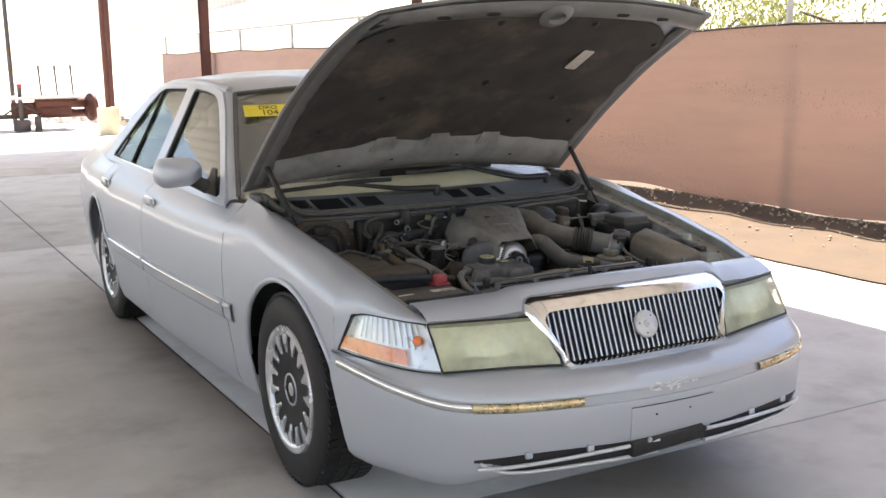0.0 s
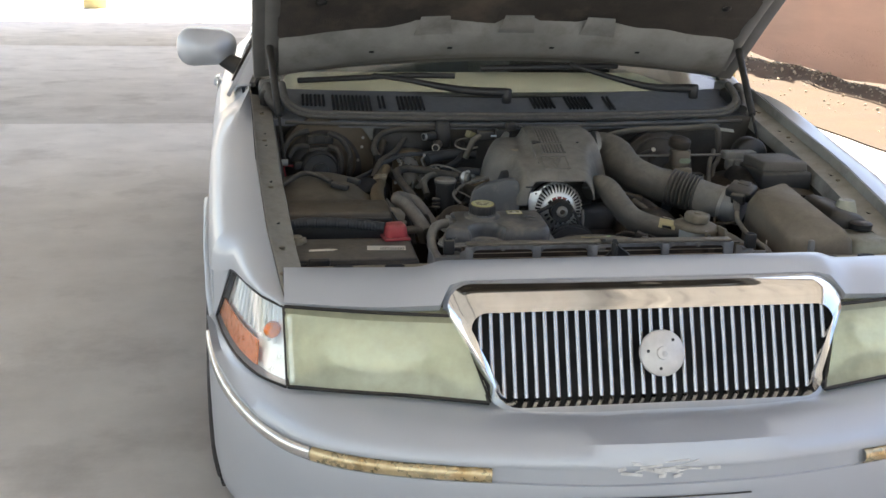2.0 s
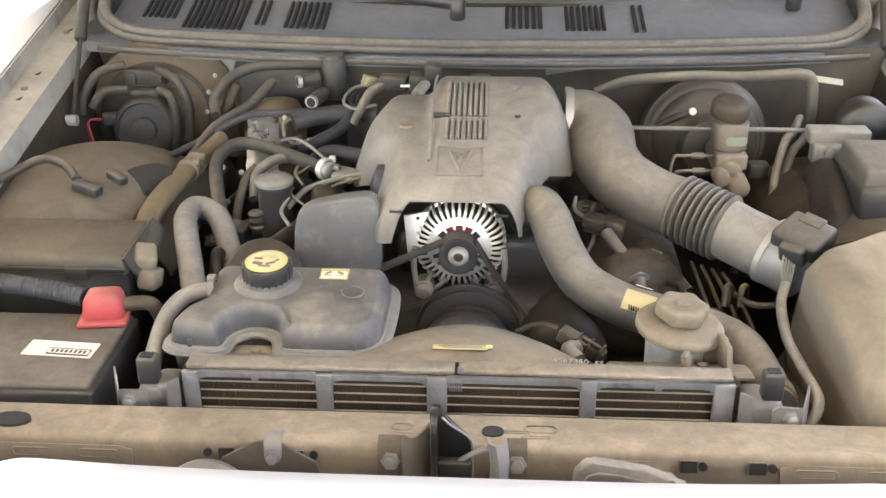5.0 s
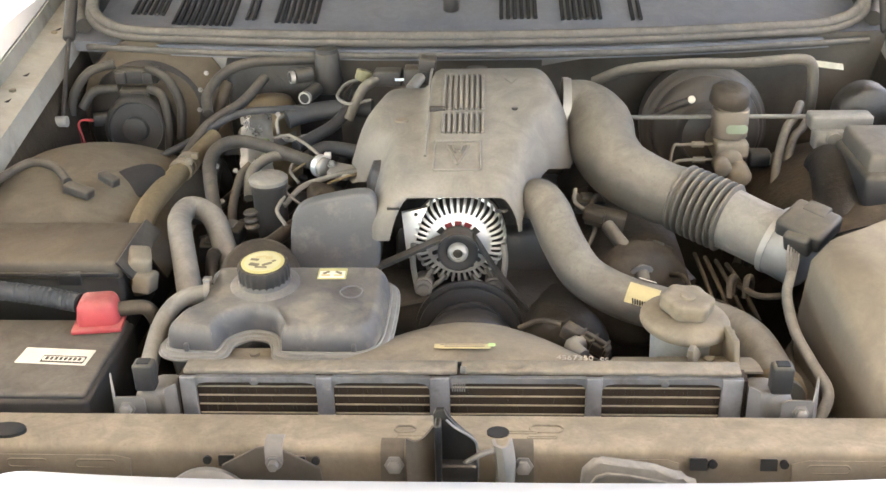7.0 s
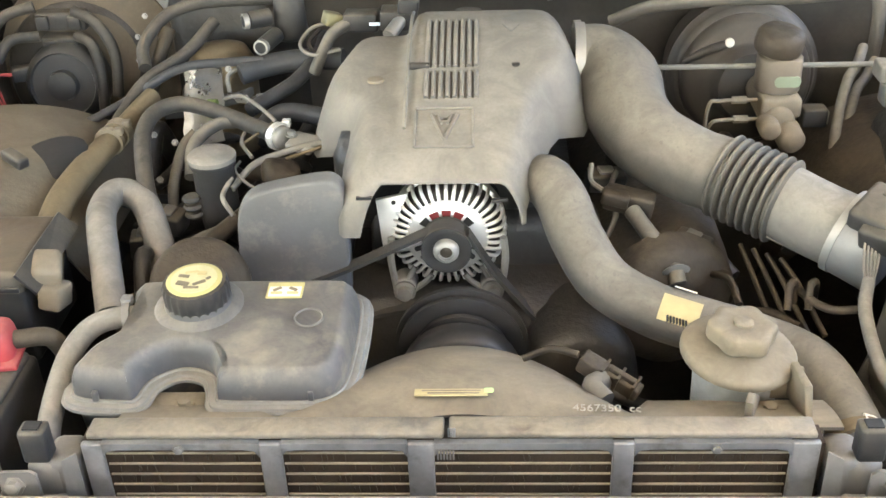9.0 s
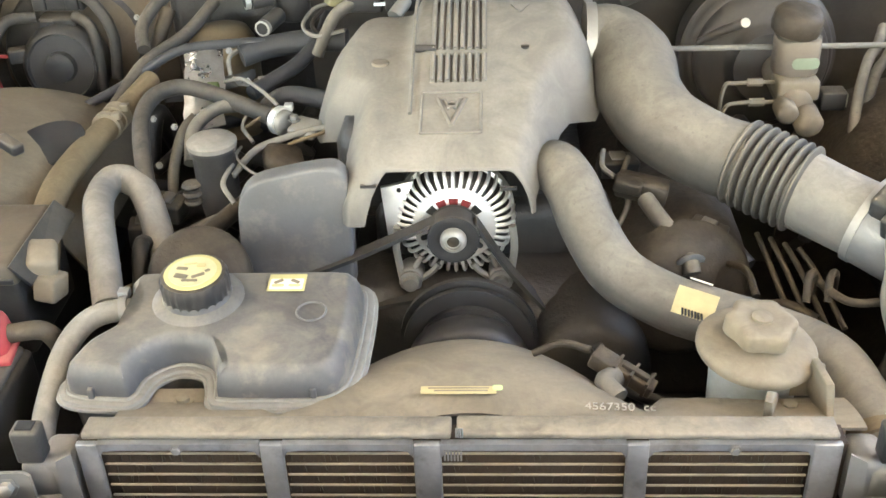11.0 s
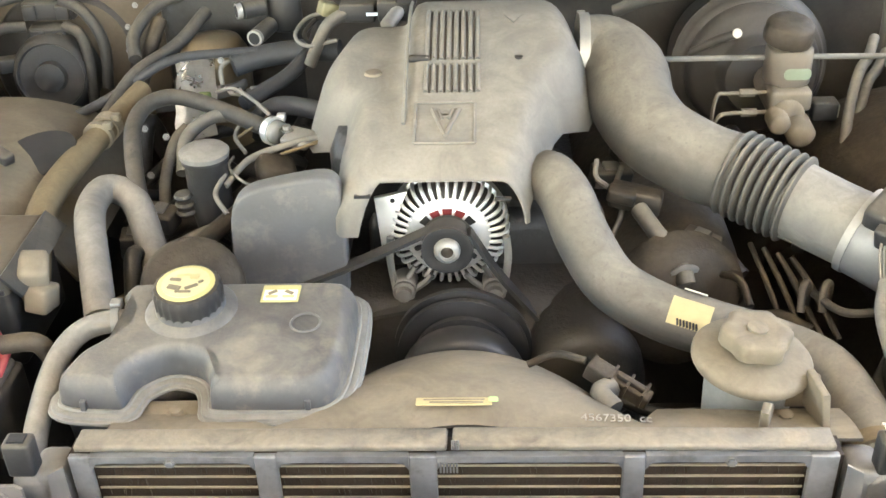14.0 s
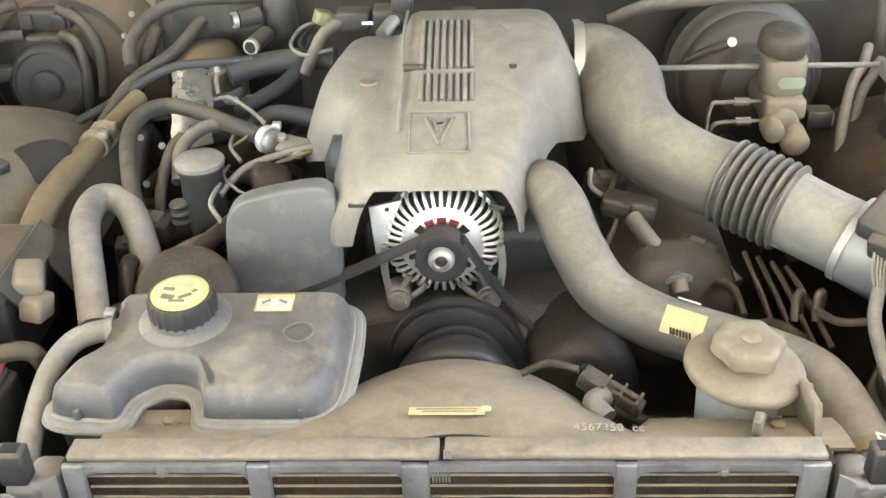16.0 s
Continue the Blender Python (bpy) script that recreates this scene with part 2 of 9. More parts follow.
def tube(bm, pts, r, n=10, steps=6, caps=True, rib=0.0, pitch=0.01, flat=1.0):
    """A pipe along a smooth line; r is one radius or one per given point; rib: corrugation."""
    path = smoothed(pts, steps)
    count = len(path)
    rs = [r] * count if isinstance(r, (int, float)) else [float(v) for v in np.interp(np.linspace(0, len(r) - 1, count), range(len(r)), r)]
    up, rings, run = None, [], 0.0
    for i, p in enumerate(path):
        d = (path[min(i + 1, count - 1)] - path[max(i - 1, 0)]).normalized()
        if up is None:
            up = d.orthogonal().normalized()
        up = (up - d * up.dot(d)).normalized()
        side = d.cross(up)
        if i:
            run += (p - path[i - 1]).length
        q = rs[i] * (1 + rib * math.cos(run / pitch * 2 * math.pi))
        rings.append([bm.verts.new(p + q * (math.cos(a) * up + flat * math.sin(a) * side)) for a in (2 * math.pi * k / n for k in range(n))])
    for a, b in zip(rings, rings[1:]):
        for k in range(n):
            bm.faces.new((a[k], a[(k + 1) % n], b[(k + 1) % n], b[k]))
    if caps:
        bm.faces.new(rings[0][::-1])
        bm.faces.new(rings[-1])
    return bm


def box(bm, c, s, bevel=0.0, m=None, seg=2, taper=1.0):
    """A bevelled box: centre, sizes; taper shrinks the top; m turns it about its centre."""
    verts = []
    for z in (-1, 1):
        k = taper if z > 0 else 1.0
        verts.append([Vector((x * s[0] / 2 * k, y * s[1] / 2 * k, z * s[2] / 2)) for x, y in ((-1, -1), (1, -1), (1, 1), (-1, 1))])
    t = Matrix.Translation(c) @ (m or Matrix())
    vs = [[bm.verts.new(t @ v) for v in row] for row in verts]
    fs = [bm.faces.new(vs[0][::-1]), bm.faces.new(vs[1])]
    fs += [bm.faces.new((vs[0][k], vs[0][(k + 1) % 4], vs[1][(k + 1) % 4], vs[1][k])) for k in range(4)]
    if bevel:
        bmesh.ops.bevel(bm, geom=list({e for f in fs for e in f.edges}), offset=bevel, segments=seg, affect='EDGES', profile=0.5)
    return bm


def lathe(bm, profile, m=None, n=24, wobble=None):
    """Turns (radius, height) pairs round z, then places them by m; wobble(angle) scales the radius."""
    m = m or Matrix()
    rings = []
    for r, z in profile:
        rings.append([bm.verts.new(m @ Vector((r * w * math.cos(a), r * w * math.sin(a), z)))
                      for a, w in ((a, wobble(a) if wobble else 1.0) for a in (2 * math.pi * k / n for k in range(n)))])
    for a, b in zip(rings, rings[1:]):
        for k in range(n):
            bm.faces.new((a[k], a[(k + 1) % n], b[(k + 1) % n], b[k]))
    for ring in (rings[0], rings[-1]):
        bm.faces.new(ring)
    return bm


def hoop(bm, profile, m=None, n=24):
    """A lathe without end caps: an open ring."""
    lathe(bm, profile, m, n)
    bmesh.ops.delete(bm, geom=[f for f in bm.faces if len(f.verts) == n], context='FACES_ONLY')
    return bm


def axis(p, d):
    """A frame at p whose z runs along d."""
    return Matrix.Translation(p) @ Vector(d).to_track_quat('Z', 'Y').to_matrix().to_4x4()


def rod(bm, a, b, r, n=12, r2=None, bevel=0.0):
    a, b = Vector(a), Vector(b)
    h = (b - a).length
    r2 = r if r2 is None else r2
    prof = [(r - bevel, 0), (r, bevel), (r2, h - bevel), (r2 - bevel, h)] if bevel else [(r, 0), (r2, h)]
    return lathe(bm, prof, axis(a, b - a), n)


def slab(bm, outline, depth, m=None, bevel=0.0, seg=2):
    """A flat outline in x and y, extruded by depth along z, bevelled at both ends, placed by m."""
    m = m or Matrix()
    lo = [bm.verts.new(m @ Vector((x, y, 0))) for x, y in outline]
    hi = [bm.verts.new(m @ Vector((x, y, depth))) for x, y in outline]
    n = len(outline)
    caps = [bm.faces.new(lo[::-1]), bm.faces.new(hi)]
    for k in range(n):
        bm.faces.new((lo[k], lo[(k + 1) % n], hi[(k + 1) % n], hi[k]))
    if bevel:
        bmesh.ops.bevel(bm, geom=list({e for f in caps for e in f.edges}), offset=bevel, segments=seg, affect='EDGES', profile=0.5)
    return bm


def loft(bm, rows, thick=0.0, close=False):
    """A sheet through rows of points, all of one length; thick gives it a second side."""
    vs = [[bm.verts.new(p) for p in row] for row in rows]
    faces = []
    for a, b in zip(vs, vs[1:]):
        n = len(a)
        for k in range(n if close else n - 1):
            q = [a[k], a[(k + 1) % n], b[(k + 1) % n], b[k]]
            uniq = [v for i, v in enumerate(q) if all((v.co - w.co).length > 1e-6 for w in q[:i])]
            if len(uniq) > 2:
                faces.append(bm.faces.new(uniq))
    if thick:
        bmesh.ops.recalc_face_normals(bm, faces=faces)
        bmesh.ops.solidify(bm, geom=faces, thickness=thick)
    return bm


def round_rect(w, h, r, n=4, cx=0.0, cy=0.0):
    out = []
    for sx, sy, a0 in ((1, 1, 0), (-1, 1, 90), (-1, -1, 180), (1, -1, 270)):
        for k in range(n + 1):
            a = radians(a0 + 90 * k / n)
            out.append((cx + sx * (w / 2 - r) + r * math.cos(a), cy + sy * (h / 2 - r) + r * math.sin(a)))
    return out


def made(fn, *args, **kw):
    bm = bmesh.new()
    fn(bm, *args, **kw)
    return bm


def curve_at(table, v):
    return float(np.interp(v, [a for a, _ in table], [b for _, b in table]))


def bolts(bm, places, r=0.008, h=0.008, d=(0, 0, 1)):
    for p in places:
        lathe(bm, [(r * 1.5, 0), (r * 1.5, h * 0.25), (r, h * 0.25), (r, h), (r * 0.7, h * 1.1)], axis(p, d), 6)
    return bm


# ---- setting ----
def setting():
    bm = bmesh.new()
    box(bm, (0, 0, -0.35), (900, 900, 0.1))
    part_ob = part("ground", bm, GROUND, smooth=False)
    tagged(part_ob, "pale bare ground reaching to the horizon", "ground", kind="structure")
    floor = thing("pavement", "grey stained concrete slabs with dark joints", "concrete floor", kind="structure")
    xs = [-13.3, -7.0, -0.74, 3.55]
    ys = [-12.5, -6.5, -0.42, 5.66, 11.8, 17.9, 24.0, 30.5, 44.0]
    for xa, xb in zip(xs, xs[1:]):
        for ya, yb in zip(ys, ys[1:]):
            part("slab", made(box, ((xa + xb) / 2, (ya + yb) / 2, -0.1), (xb - xa - 0.012, yb - ya - 0.012, 0.2), 0.004, None, 1), CONCRETE, floor)
    bed = made(box, (-4.9, 15.7, -0.16), (16.8, 56.3, 0.3))
    part("joint_filler", bed, JOINT, floor, smooth=False)
    # earth strip with scattered stones and dry clods along the fence
    def dirt_z(x, y):
        return 0.012 + 0.05 * noise.noise((x * 1.7, y * 1.7, 0)) * min(1, (x - 3.5) / 1.2) + 0.05 * math.exp(-((x - 5.15) / 0.30) ** 2)
    bm = bmesh.new()
    rows = []
    for j in range(181):
        y = -8 + j * 0.2
        rows.append([(x, y, dirt_z(x, y)) for x in [3.50 + 0.05 * noise.noise((y * 1.9, 2.0, 0))] + [3.62 + 0.12 * i for i in range(16)] + [5.6, 6.2, 7.0, 8.5, 10.7]])
    loft(bm, rows, 0.0)
    tagged(part("dirt_strip", bm, DIRT), "dry brown dirt strip with pale stones", "dirt", kind="structure")
    rnd = random.Random(3)
    bm = bmesh.new()
    for k in range(1500):
        y = rnd.uniform(-4, 20)
        x = rnd.choice((rnd.gauss(5.12, 0.05), min(5.15, rnd.gauss(5.0, 0.10)), rnd.gauss(4.8, 0.25), rnd.uniform(3.7, 5.1)))
        s = rnd.uniform(0.006, 0.024) if x > 4.3 else rnd.uniform(0.004, 0.014)
        mt = Matrix.Translation((x, y, dirt_z(x, y) + s * 0.25)) @ pose(0, 0, 0, rnd.uniform(0, 90), rnd.uniform(0, 90), rnd.uniform(0, 360)) @ Matrix.Diagonal((s, s * rnd.uniform(0.6, 1), s * rnd.uniform(0.4, 0.8), 1))
        bmesh.ops.create_icosphere(bm, subdivisions=1, radius=1, matrix=mt)
    tagged(part("stones", bm, surface("pale_stone", (0.40, 0.345, 0.27), 0.9, 0, 0.2, 30, 0.3, 200)), "small pale stones and clods on the dirt", "stones", kind="stuff")


setting()


def fence():
    f = thing("fence", "chain-link fence covered with brown shade cloth", "fence", (5.2, 4, 0))
    f.location = (0, 0, 0)
    rows = []
    for i in range(181):
        y = -9 + i * 0.19
        lo = 0.085 + 0.02 * math.sin(y * 1.3) + 0.015 * math.sin(y * 3.7)
        top = 1.69 - 0.03 * math.sin(math.pi * ((y + 8.55) / 3.05)) ** 2
        x0 = 5.2 + 0.0 * y
        rows.append([(x0 + 0.03 * math.sin(math.pi * k / 8) * math.sin(y * 2.3 + 0.6 * k) * 0.6, y, lo + (top - lo) * k / 8) for k in range(9)])
    part("cloth", made(loft, rows, 0.004), CLOTH, f, "brown woven shade cloth")
    part("top_hem", made(tube, [r[-1] for r in rows[::2]], 0.012, 6, 1), BLACK, f, "black bound top edge of the cloth")
    for r in rows[2::5]:
        part("cloth_tie", made(box, (r[-1][0], r[-1][1], r[-1][2] + 0.012), (0.03, 0.02, 0.03), 0.004), STEEL, f)
    for k in range(12):
        y = -8.0 + 3.05 * k - 0.55
        part("post", made(rod, (5.26, y, -0.05), (5.26, y, 2.15), 0.03, 10), STEEL, f, "galvanised fence post")
    part("top_rail", made(rod, (5.26, -9, 2.13), (5.26, 25.5, 2.13), 0.021, 8), STEEL, f)
    bm = bmesh.new()
    for s in (1, -1):
        for k in range(310):
            y0 = -9 + k * 0.11
            a, b = Vector((5.265, y0, 1.66)), Vector((5.265, y0 + s * 0.45, 2.12))
            if -9 < b.y < 25.3:
                rod(bm, a, b, 0.0022, 4)
    tagged(part("wire_mesh", bm, STEEL, f, "diamond wire mesh"), kind="stuff")


fence()


def roof():
    """The open shelter: corrugated roof on purlins and columns, hanging side sheet."""
    bm = bmesh.new()
    rows = []
    for i in range(0, 329):
        x = -9.5 + i * 0.0405
        z = 4.5 + (0.03 if i % 6 in (0, 1, 2) else 0.0)
        rows.append([(x, -14.0, z), (x, 18.1, z)])
    loft(bm, rows, 0.004)
    tagged(part("ceiling", bm, ROOFSHEET, smooth=False), "corrugated pale metal shelter roof", "roof", kind="structure")
    for k in range(6):
        b = made(box, (-8.6 + k * 2.4, -1.3, 4.38), (0.09, 25.0, 0.22), 0.006)
        tagged(part("roof_beam", b, STEEL), "grey steel roof beam", "beam", group="roof beams", kind="structure")
    for x, y in ((5.0, 20.6), (5.0, 31.0), (-9.3, -13), (-9.3, -5), (-9.3, 3), (-9.3, 11), (-9.3, 18)):
        c = thing("column", "dark red steel shelter column", "column", (x, y, 0), group="shelter columns")
        bm = bmesh.new()
        box(bm, (0, -0.09, 2.15), (0.18, 0.012, 4.5))
        box(bm, (0, 0.09, 2.15), (0.18, 0.012, 4.5))
        box(bm, (0, 0, 2.15), (0.012, 0.17, 4.5))
        part("shaft", bm, RUST, c, smooth=False)
        part("base_plate", made(box, (0, 0, 0.02), (0.3, 0.3, 0.03), 0.004), RUST, c)
    bm = bmesh.new()
    rows = []
    for i in range(0, 421):
        y = 10 + i * 0.08
        dz = (y - 10) / 33
        xx = 5.75 + (0.03 if i % 4 in (0, 1) else 0)
        rows.append([(xx, y, 2.95 - 0.85 * dz), (xx, y, 4.7)])
    loft(bm, rows, 0.003)
    tagged(part("wall_east", bm, SHEET, smooth=False), "cream corrugated metal side sheeting", "wall", kind="structure")
    bm = bmesh.new()
    loft(bm, [[(5.7, 10, 2.55), (5.7, 10, 2.98)], [(5.7, 43.6, 1.72), (5.7, 43.6, 2.14)]], 0.05)
    tagged(part("girt", bm, ROOFSHEET, smooth=False), "white steel girt under the side sheeting", "beam", kind="structure")


roof()

# ---- the car: outer body ----
car = thing("car", "silver four-door sedan parked with its hood open, dusty", "car")

W = [(-0.75, 0.695), (-0.62, 0.752), (-0.5, 0.796), (-0.36, 0.822), (-0.2, 0.838), (0, 0.851), (0.2, 0.862), (0.4, 0.872), (0.7, 0.886), (1.1, 0.904), (1.5, 0.918), (2.6, 0.918), (3.3, 0.878), (3.9, 0.805), (4.25, 0.71), (4.36, 0.60)]
EDGE_X = [(-0.72, 0.665), (-0.4, 0.705), (0, 0.735), (0.4, 0.752), (0.62, 0.765)]
EDGE_Z = [(-0.72, 0.695), (-0.6, 0.715), (-0.4, 0.765), (-0.1, 0.825), (0.2, 0.872), (0.45, 0.912), (0.62, 0.938)]
ARCH_R, TYRE_R, HUB_Z, AXLE, BASE = 0.385, 0.335, 0.335, 0.03, 2.913


def side_x(y, z):
    """Half the width of the body's side at a height under the belt."""
    w = curve_at(W, y)
    prof = [(0.17, -0.075), (0.24, -0.045), (0.34, -0.03), (0.47, -0.012), (0.58, 0.0), (0.68, 0.0), (0.76, -0.006), (0.82, -0.016), (0.86, -0.042), (0.905, -0.098), (0.93, -0.120), (0.96, -0.145)]
    return w + curve_at(prof, z)


def sill_z(y, low=0.2):
    """The lower edge of the side, lifted over the wheel arches."""
    for hub in (AXLE, BASE):
        d = abs(y - hub)
        if d < ARCH_R:
            return max(low, HUB_Z + math.sqrt(ARCH_R ** 2 - d ** 2))
    return low


def columns(y0, y1, step=0.05):
    ys = list(np.arange(y0, y1, step)) + [y1]
    for hub in (AXLE, BASE):
        ys += [hub + ARCH_R * math.sin(radians(a)) for a in range(-90, 91, 6)]
        ys += [hub - ARCH_R - 0.002, hub + ARCH_R + 0.002]
    return sorted({round(y, 4) for y in ys if y0 <= y <= y1})


def panel_side(s, y0, y1, top, low=0.2, rows=14):
    """A side panel between two cuts, with rows of points from its top edge down."""
    out = []
    for y in columns(y0, y1):
        zt, zb = top(y), sill_z(y, low)
        out.append([Vector((s * side_x(y, z), y, z)) for z in (zt + (zb - zt) * k / (rows - 1) for k in range(rows))])
    return out


def fender_rows(s):
    out = []
    for y in columns(-0.345, 0.60, 0.04):
        xe, ze = curve_at(EDGE_X, y), curve_at(EDGE_Z, y)
        zm = ze - 0.11
        xm = side_x(y, zm)
        blend = min(1.0, max(0.0, (y - 0.1) / 0.48))
        blend = blend * blend * (3 - 2 * blend)
        zb = sill_z(y, 0.2)
        row = []
        for k in range(13):
            a = radians(90 * k / 12)
            p = Vector((s * (xe + (xm - xe) * math.sin(a) ** 0.95), y, zm + (ze - zm) * math.cos(a) ** 0.75))
            if k < 5:
                q = Vector((s * (xe + (side_x(y, 0.926) - xe) * k / 4), y, ze + (0.926 - ze) * k / 4))
            else:
                z = 0.926 + (zm - 0.926) * (k - 4) / 8
                q = Vector((s * side_x(y, z), y, z))
            row.append(p.lerp(q, blend))
        row += [Vector((s * side_x(y, z), y, z)) for z in (zm + (zb - zm) * k / 10 for k in range(1, 11))]
        out.append(row)
    return out


def lip(bm, s, hub):
    """The rolled edge of a wheel arch."""
    pts = []
    for a in range(-84, 85, 7):
        y, z = hub + (ARCH_R - 0.004) * math.sin(radians(a)), HUB_Z + (ARCH_R - 0.004) * math.cos(radians(a))
        pts.append((s * (side_x(y, z) + 0.001), y, z))
    return tube(bm, pts, 0.011, 8, 2)


def arch_well(bm, s, hub):
    rows = []
    for x in (0.56, 0.69, 0.785):
        rows.append([(s * x, hub + (ARCH_R + 0.015) * math.sin(radians(a)), HUB_Z + (ARCH_R + 0.0) * math.cos(radians(a))) for a in range(-105, 106, 10)])
    loft(bm, rows, 0.006)
    slab(bm, [((ARCH_R + 0.015) * math.sin(radians(a)), ARCH_R * math.cos(radians(a))) for a in range(-105, 106, 15)], 0.006,
         Matrix.Translation((s * 0.56, hub, HUB_Z)) @ Matrix(((0, 0, 1, 0), (1, 0, 0, 0), (0, 1, 0, 0), (0, 0, 0, 1))))
    return bm


# bumper line in plan, from the middle to the wheel arch
PLAN = [(0.0, -1.012), (0.15, -1.006), (0.33, -0.975), (0.5, -0.93), (0.62, -0.87), (0.70, -0.79), (0.755, -0.70), (0.794, -0.60), (0.820, -0.48), (0.838, -0.335)]
# lower edge of the lamps, at the same steps
LAMP_LOW = [(0.0, -0.855, 0.540), (0.15, -0.853, 0.540), (0.33, -0.835, 0.552), (0.5, -0.800, 0.562), (0.62, -0.772, 0.561), (0.685, -0.735, 0.561), (0.73, -0.665, 0.562), (0.772, -0.57, 0.562), (0.803, -0.45, 0.561), (0.832, -0.335, 0.560)]
LINE = smoothed([(-x, y, 0) for x, y in PLAN[:0:-1]] + [(x, y, 0) for x, y in PLAN], 10)
RUN = [0.0]
for a, b in zip(LINE, LINE[1:]):
    RUN.append(RUN[-1] + (b - a).length)


def on_bumper(run, z, out):
    """A point at a length along the bumper's line, a little proud of it."""
    def at(r):
        return Vector((float(np.interp(r, RUN, [p.x for p in LINE])), float(np.interp(r, RUN, [p.y for p in LINE])), 0))
    d = at(run + 0.03) - at(run - 0.03)
    return at(run) + Vector((d.y, -d.x, 0)).normalized() * out + Vector((0, 0, z))


def run_at(x):
    return float(np.interp(x, [p.x for p in LINE], RUN))


def along_bumper(x0, x1, z, out, n=24):
    r0, r1 = run_at(x0), run_at(x1)
    pts = []
    for k in range(n + 1):
        r = r0 + (r1 - r0) * k / n
        x = abs(float(np.interp(r, RUN, [p.x for p in LINE])))
        pts.append(on_bumper(r, z(x) if callable(z) else z, out))
    return pts


def bumper_cover():
    def section(i):
        (x, y), lo = PLAN[i], Vector(LAMP_LOW[i])
        a, b = Vector((*PLAN[max(i - 1, 0)], 0)), Vector((*PLAN[min(i + 1, 9)], 0))
        n = Vector(((b - a).y, -(b - a).x, 0)).normalized()  # outward
        if i == 0:
            n = Vector((0, -1, 0))
        crest = Vector((x, y, 0))
        lift = STRIP_Z(x) - 0.484
        drop = 0.05 * min(1.0, max(0.0, (x - 0.5) / 0.2))
        bulge = 0.008 if x < 0.2 else 0.0
        pts = [lo - n * 0.02 + Vector((0, 0, 0.004)), lo, lo.lerp(Vector((x, y, 0.548)) - n * 0.02, 0.55) + Vector((0, 0, bulge)), Vector((x, y, 0.531 + bulge + lift * 0.4)) - n * 0.016]
        for d, z in ((0.0, 0.508), (0.001, 0.499), (0.005, 0.497), (0.005, 0.471), (0.001, 0.469), (0.0, 0.46)):
            pts.append(crest - n * d + Vector((0, 0, z + lift)))
        for d, z in ((0.001, 0.43), (0.004, 0.39), (0.008, 0.352), (0.012, 0.32), (0.018, 0.300), (0.034, 0.288), (0.09, 0.285)):
            pts.append(crest - n * d + Vector((0, 0, z - drop * (0.43 - z) / 0.14 + lift * (z - 0.28) / 0.18)))
        if i > 7:  # the end follows the wheel arch
            for p in pts[8:]:
                p.y -= (0.5 if i == 8 else 1.0) * 0.10 * max(0.0, 0.49 - p.z) / 0.25
        return pts
    half = [section(i) for i in range(10)]
    fine = []
    for k in range(len(half[0])):
        fine.append(smoothed([h[k] for h in half], 5))
    half = [[fine[k][j] for k in range(len(fine))] for j in range(len(fine[0]))]
    left = [[Vector((-p.x, p.y, p.z)) for p in r] for r in half[:0:-1]]
    return left + half


def STRIP_Z(x):
    return 0.484 + 0.048 * max(0.0, (x - 0.66) / 0.17) ** 1.6


part("bumper_cover", made(loft, bumper_cover(), 0.005), PAINT, car, "silver plastic bumper cover with a scuff over the plate mount")
STRIP_SECTION = ((0.0125, -0.003), (0.0115, 0.0025), (0.007, 0.0055), (0.0, 0.0065), (-0.007, 0.0055), (-0.0115, 0.0025), (-0.0125, -0.003))
BAR_PAINT = surface("intake_bar_paint", (0.55, 0.56, 0.57), 0.35, 0.4, 0.1, 40)
for s in (-1, 1):
    for name, xa, xb, mat_, text in (("bumper_strip", 0.333, 0.63, CHROME_WORN, "peeling gold-stained chrome strip"), ("strip_end", 0.632, 0.832, BRIGHT_TRIM, "bright silver end of the bumper strip")):
        rows = [along_bumper(s * xa, s * xb, (lambda x, dz=dz: STRIP_Z(x) + dz), out, 34) for dz, out in STRIP_SECTION]
        bm = made(loft, rows, 0.0)
        part(name, bm, mat_, car, text)
    # low intake slots with two bright bars
    top_z = lambda x: 0.347 - 0.020 * max(0, (x - 0.4) / 0.25) ** 2
    low_z = lambda x: 0.300 - 0.012 * min(1, x / 0.5) + 0.030 * max(0, (x - 0.52) / 0.1) ** 2
    slot = part("lower_intake", made(loft, [along_bumper(s * 0.09, s * 0.63, top_z, -0.0075, 20), along_bumper(s * 0.09, s * 0.63, lambda x: 0.328 - 0.01 * x, -0.009, 20), along_bumper(s * 0.09, s * 0.63, low_z, -0.016, 20)], 0.003), BLACK, car, "dark lower intake slot")
    part("intake_bar", made(tube, along_bumper(s * 0.09, s * 0.62, lambda x: 0.342 - 0.034 * (x / 0.6) ** 1.4, 0.0, 12), 0.0062, 8, 2), BAR_PAINT, slot)
    part("intake_bar", made(tube, along_bumper(s * 0.09, s * 0.615, lambda x: low_z(x) + 0.004, -0.008, 14), 0.0062, 8, 2), BAR_PAINT, slot)
    for x in (0.31, 0.49):
        p = on_bumper(run_at(s * x), 0.347 - 0.01 * x, -0.006)
        part("slot_post", made(box, p, (0.022, 0.012, 0.020), 0.003), PAINT, slot)

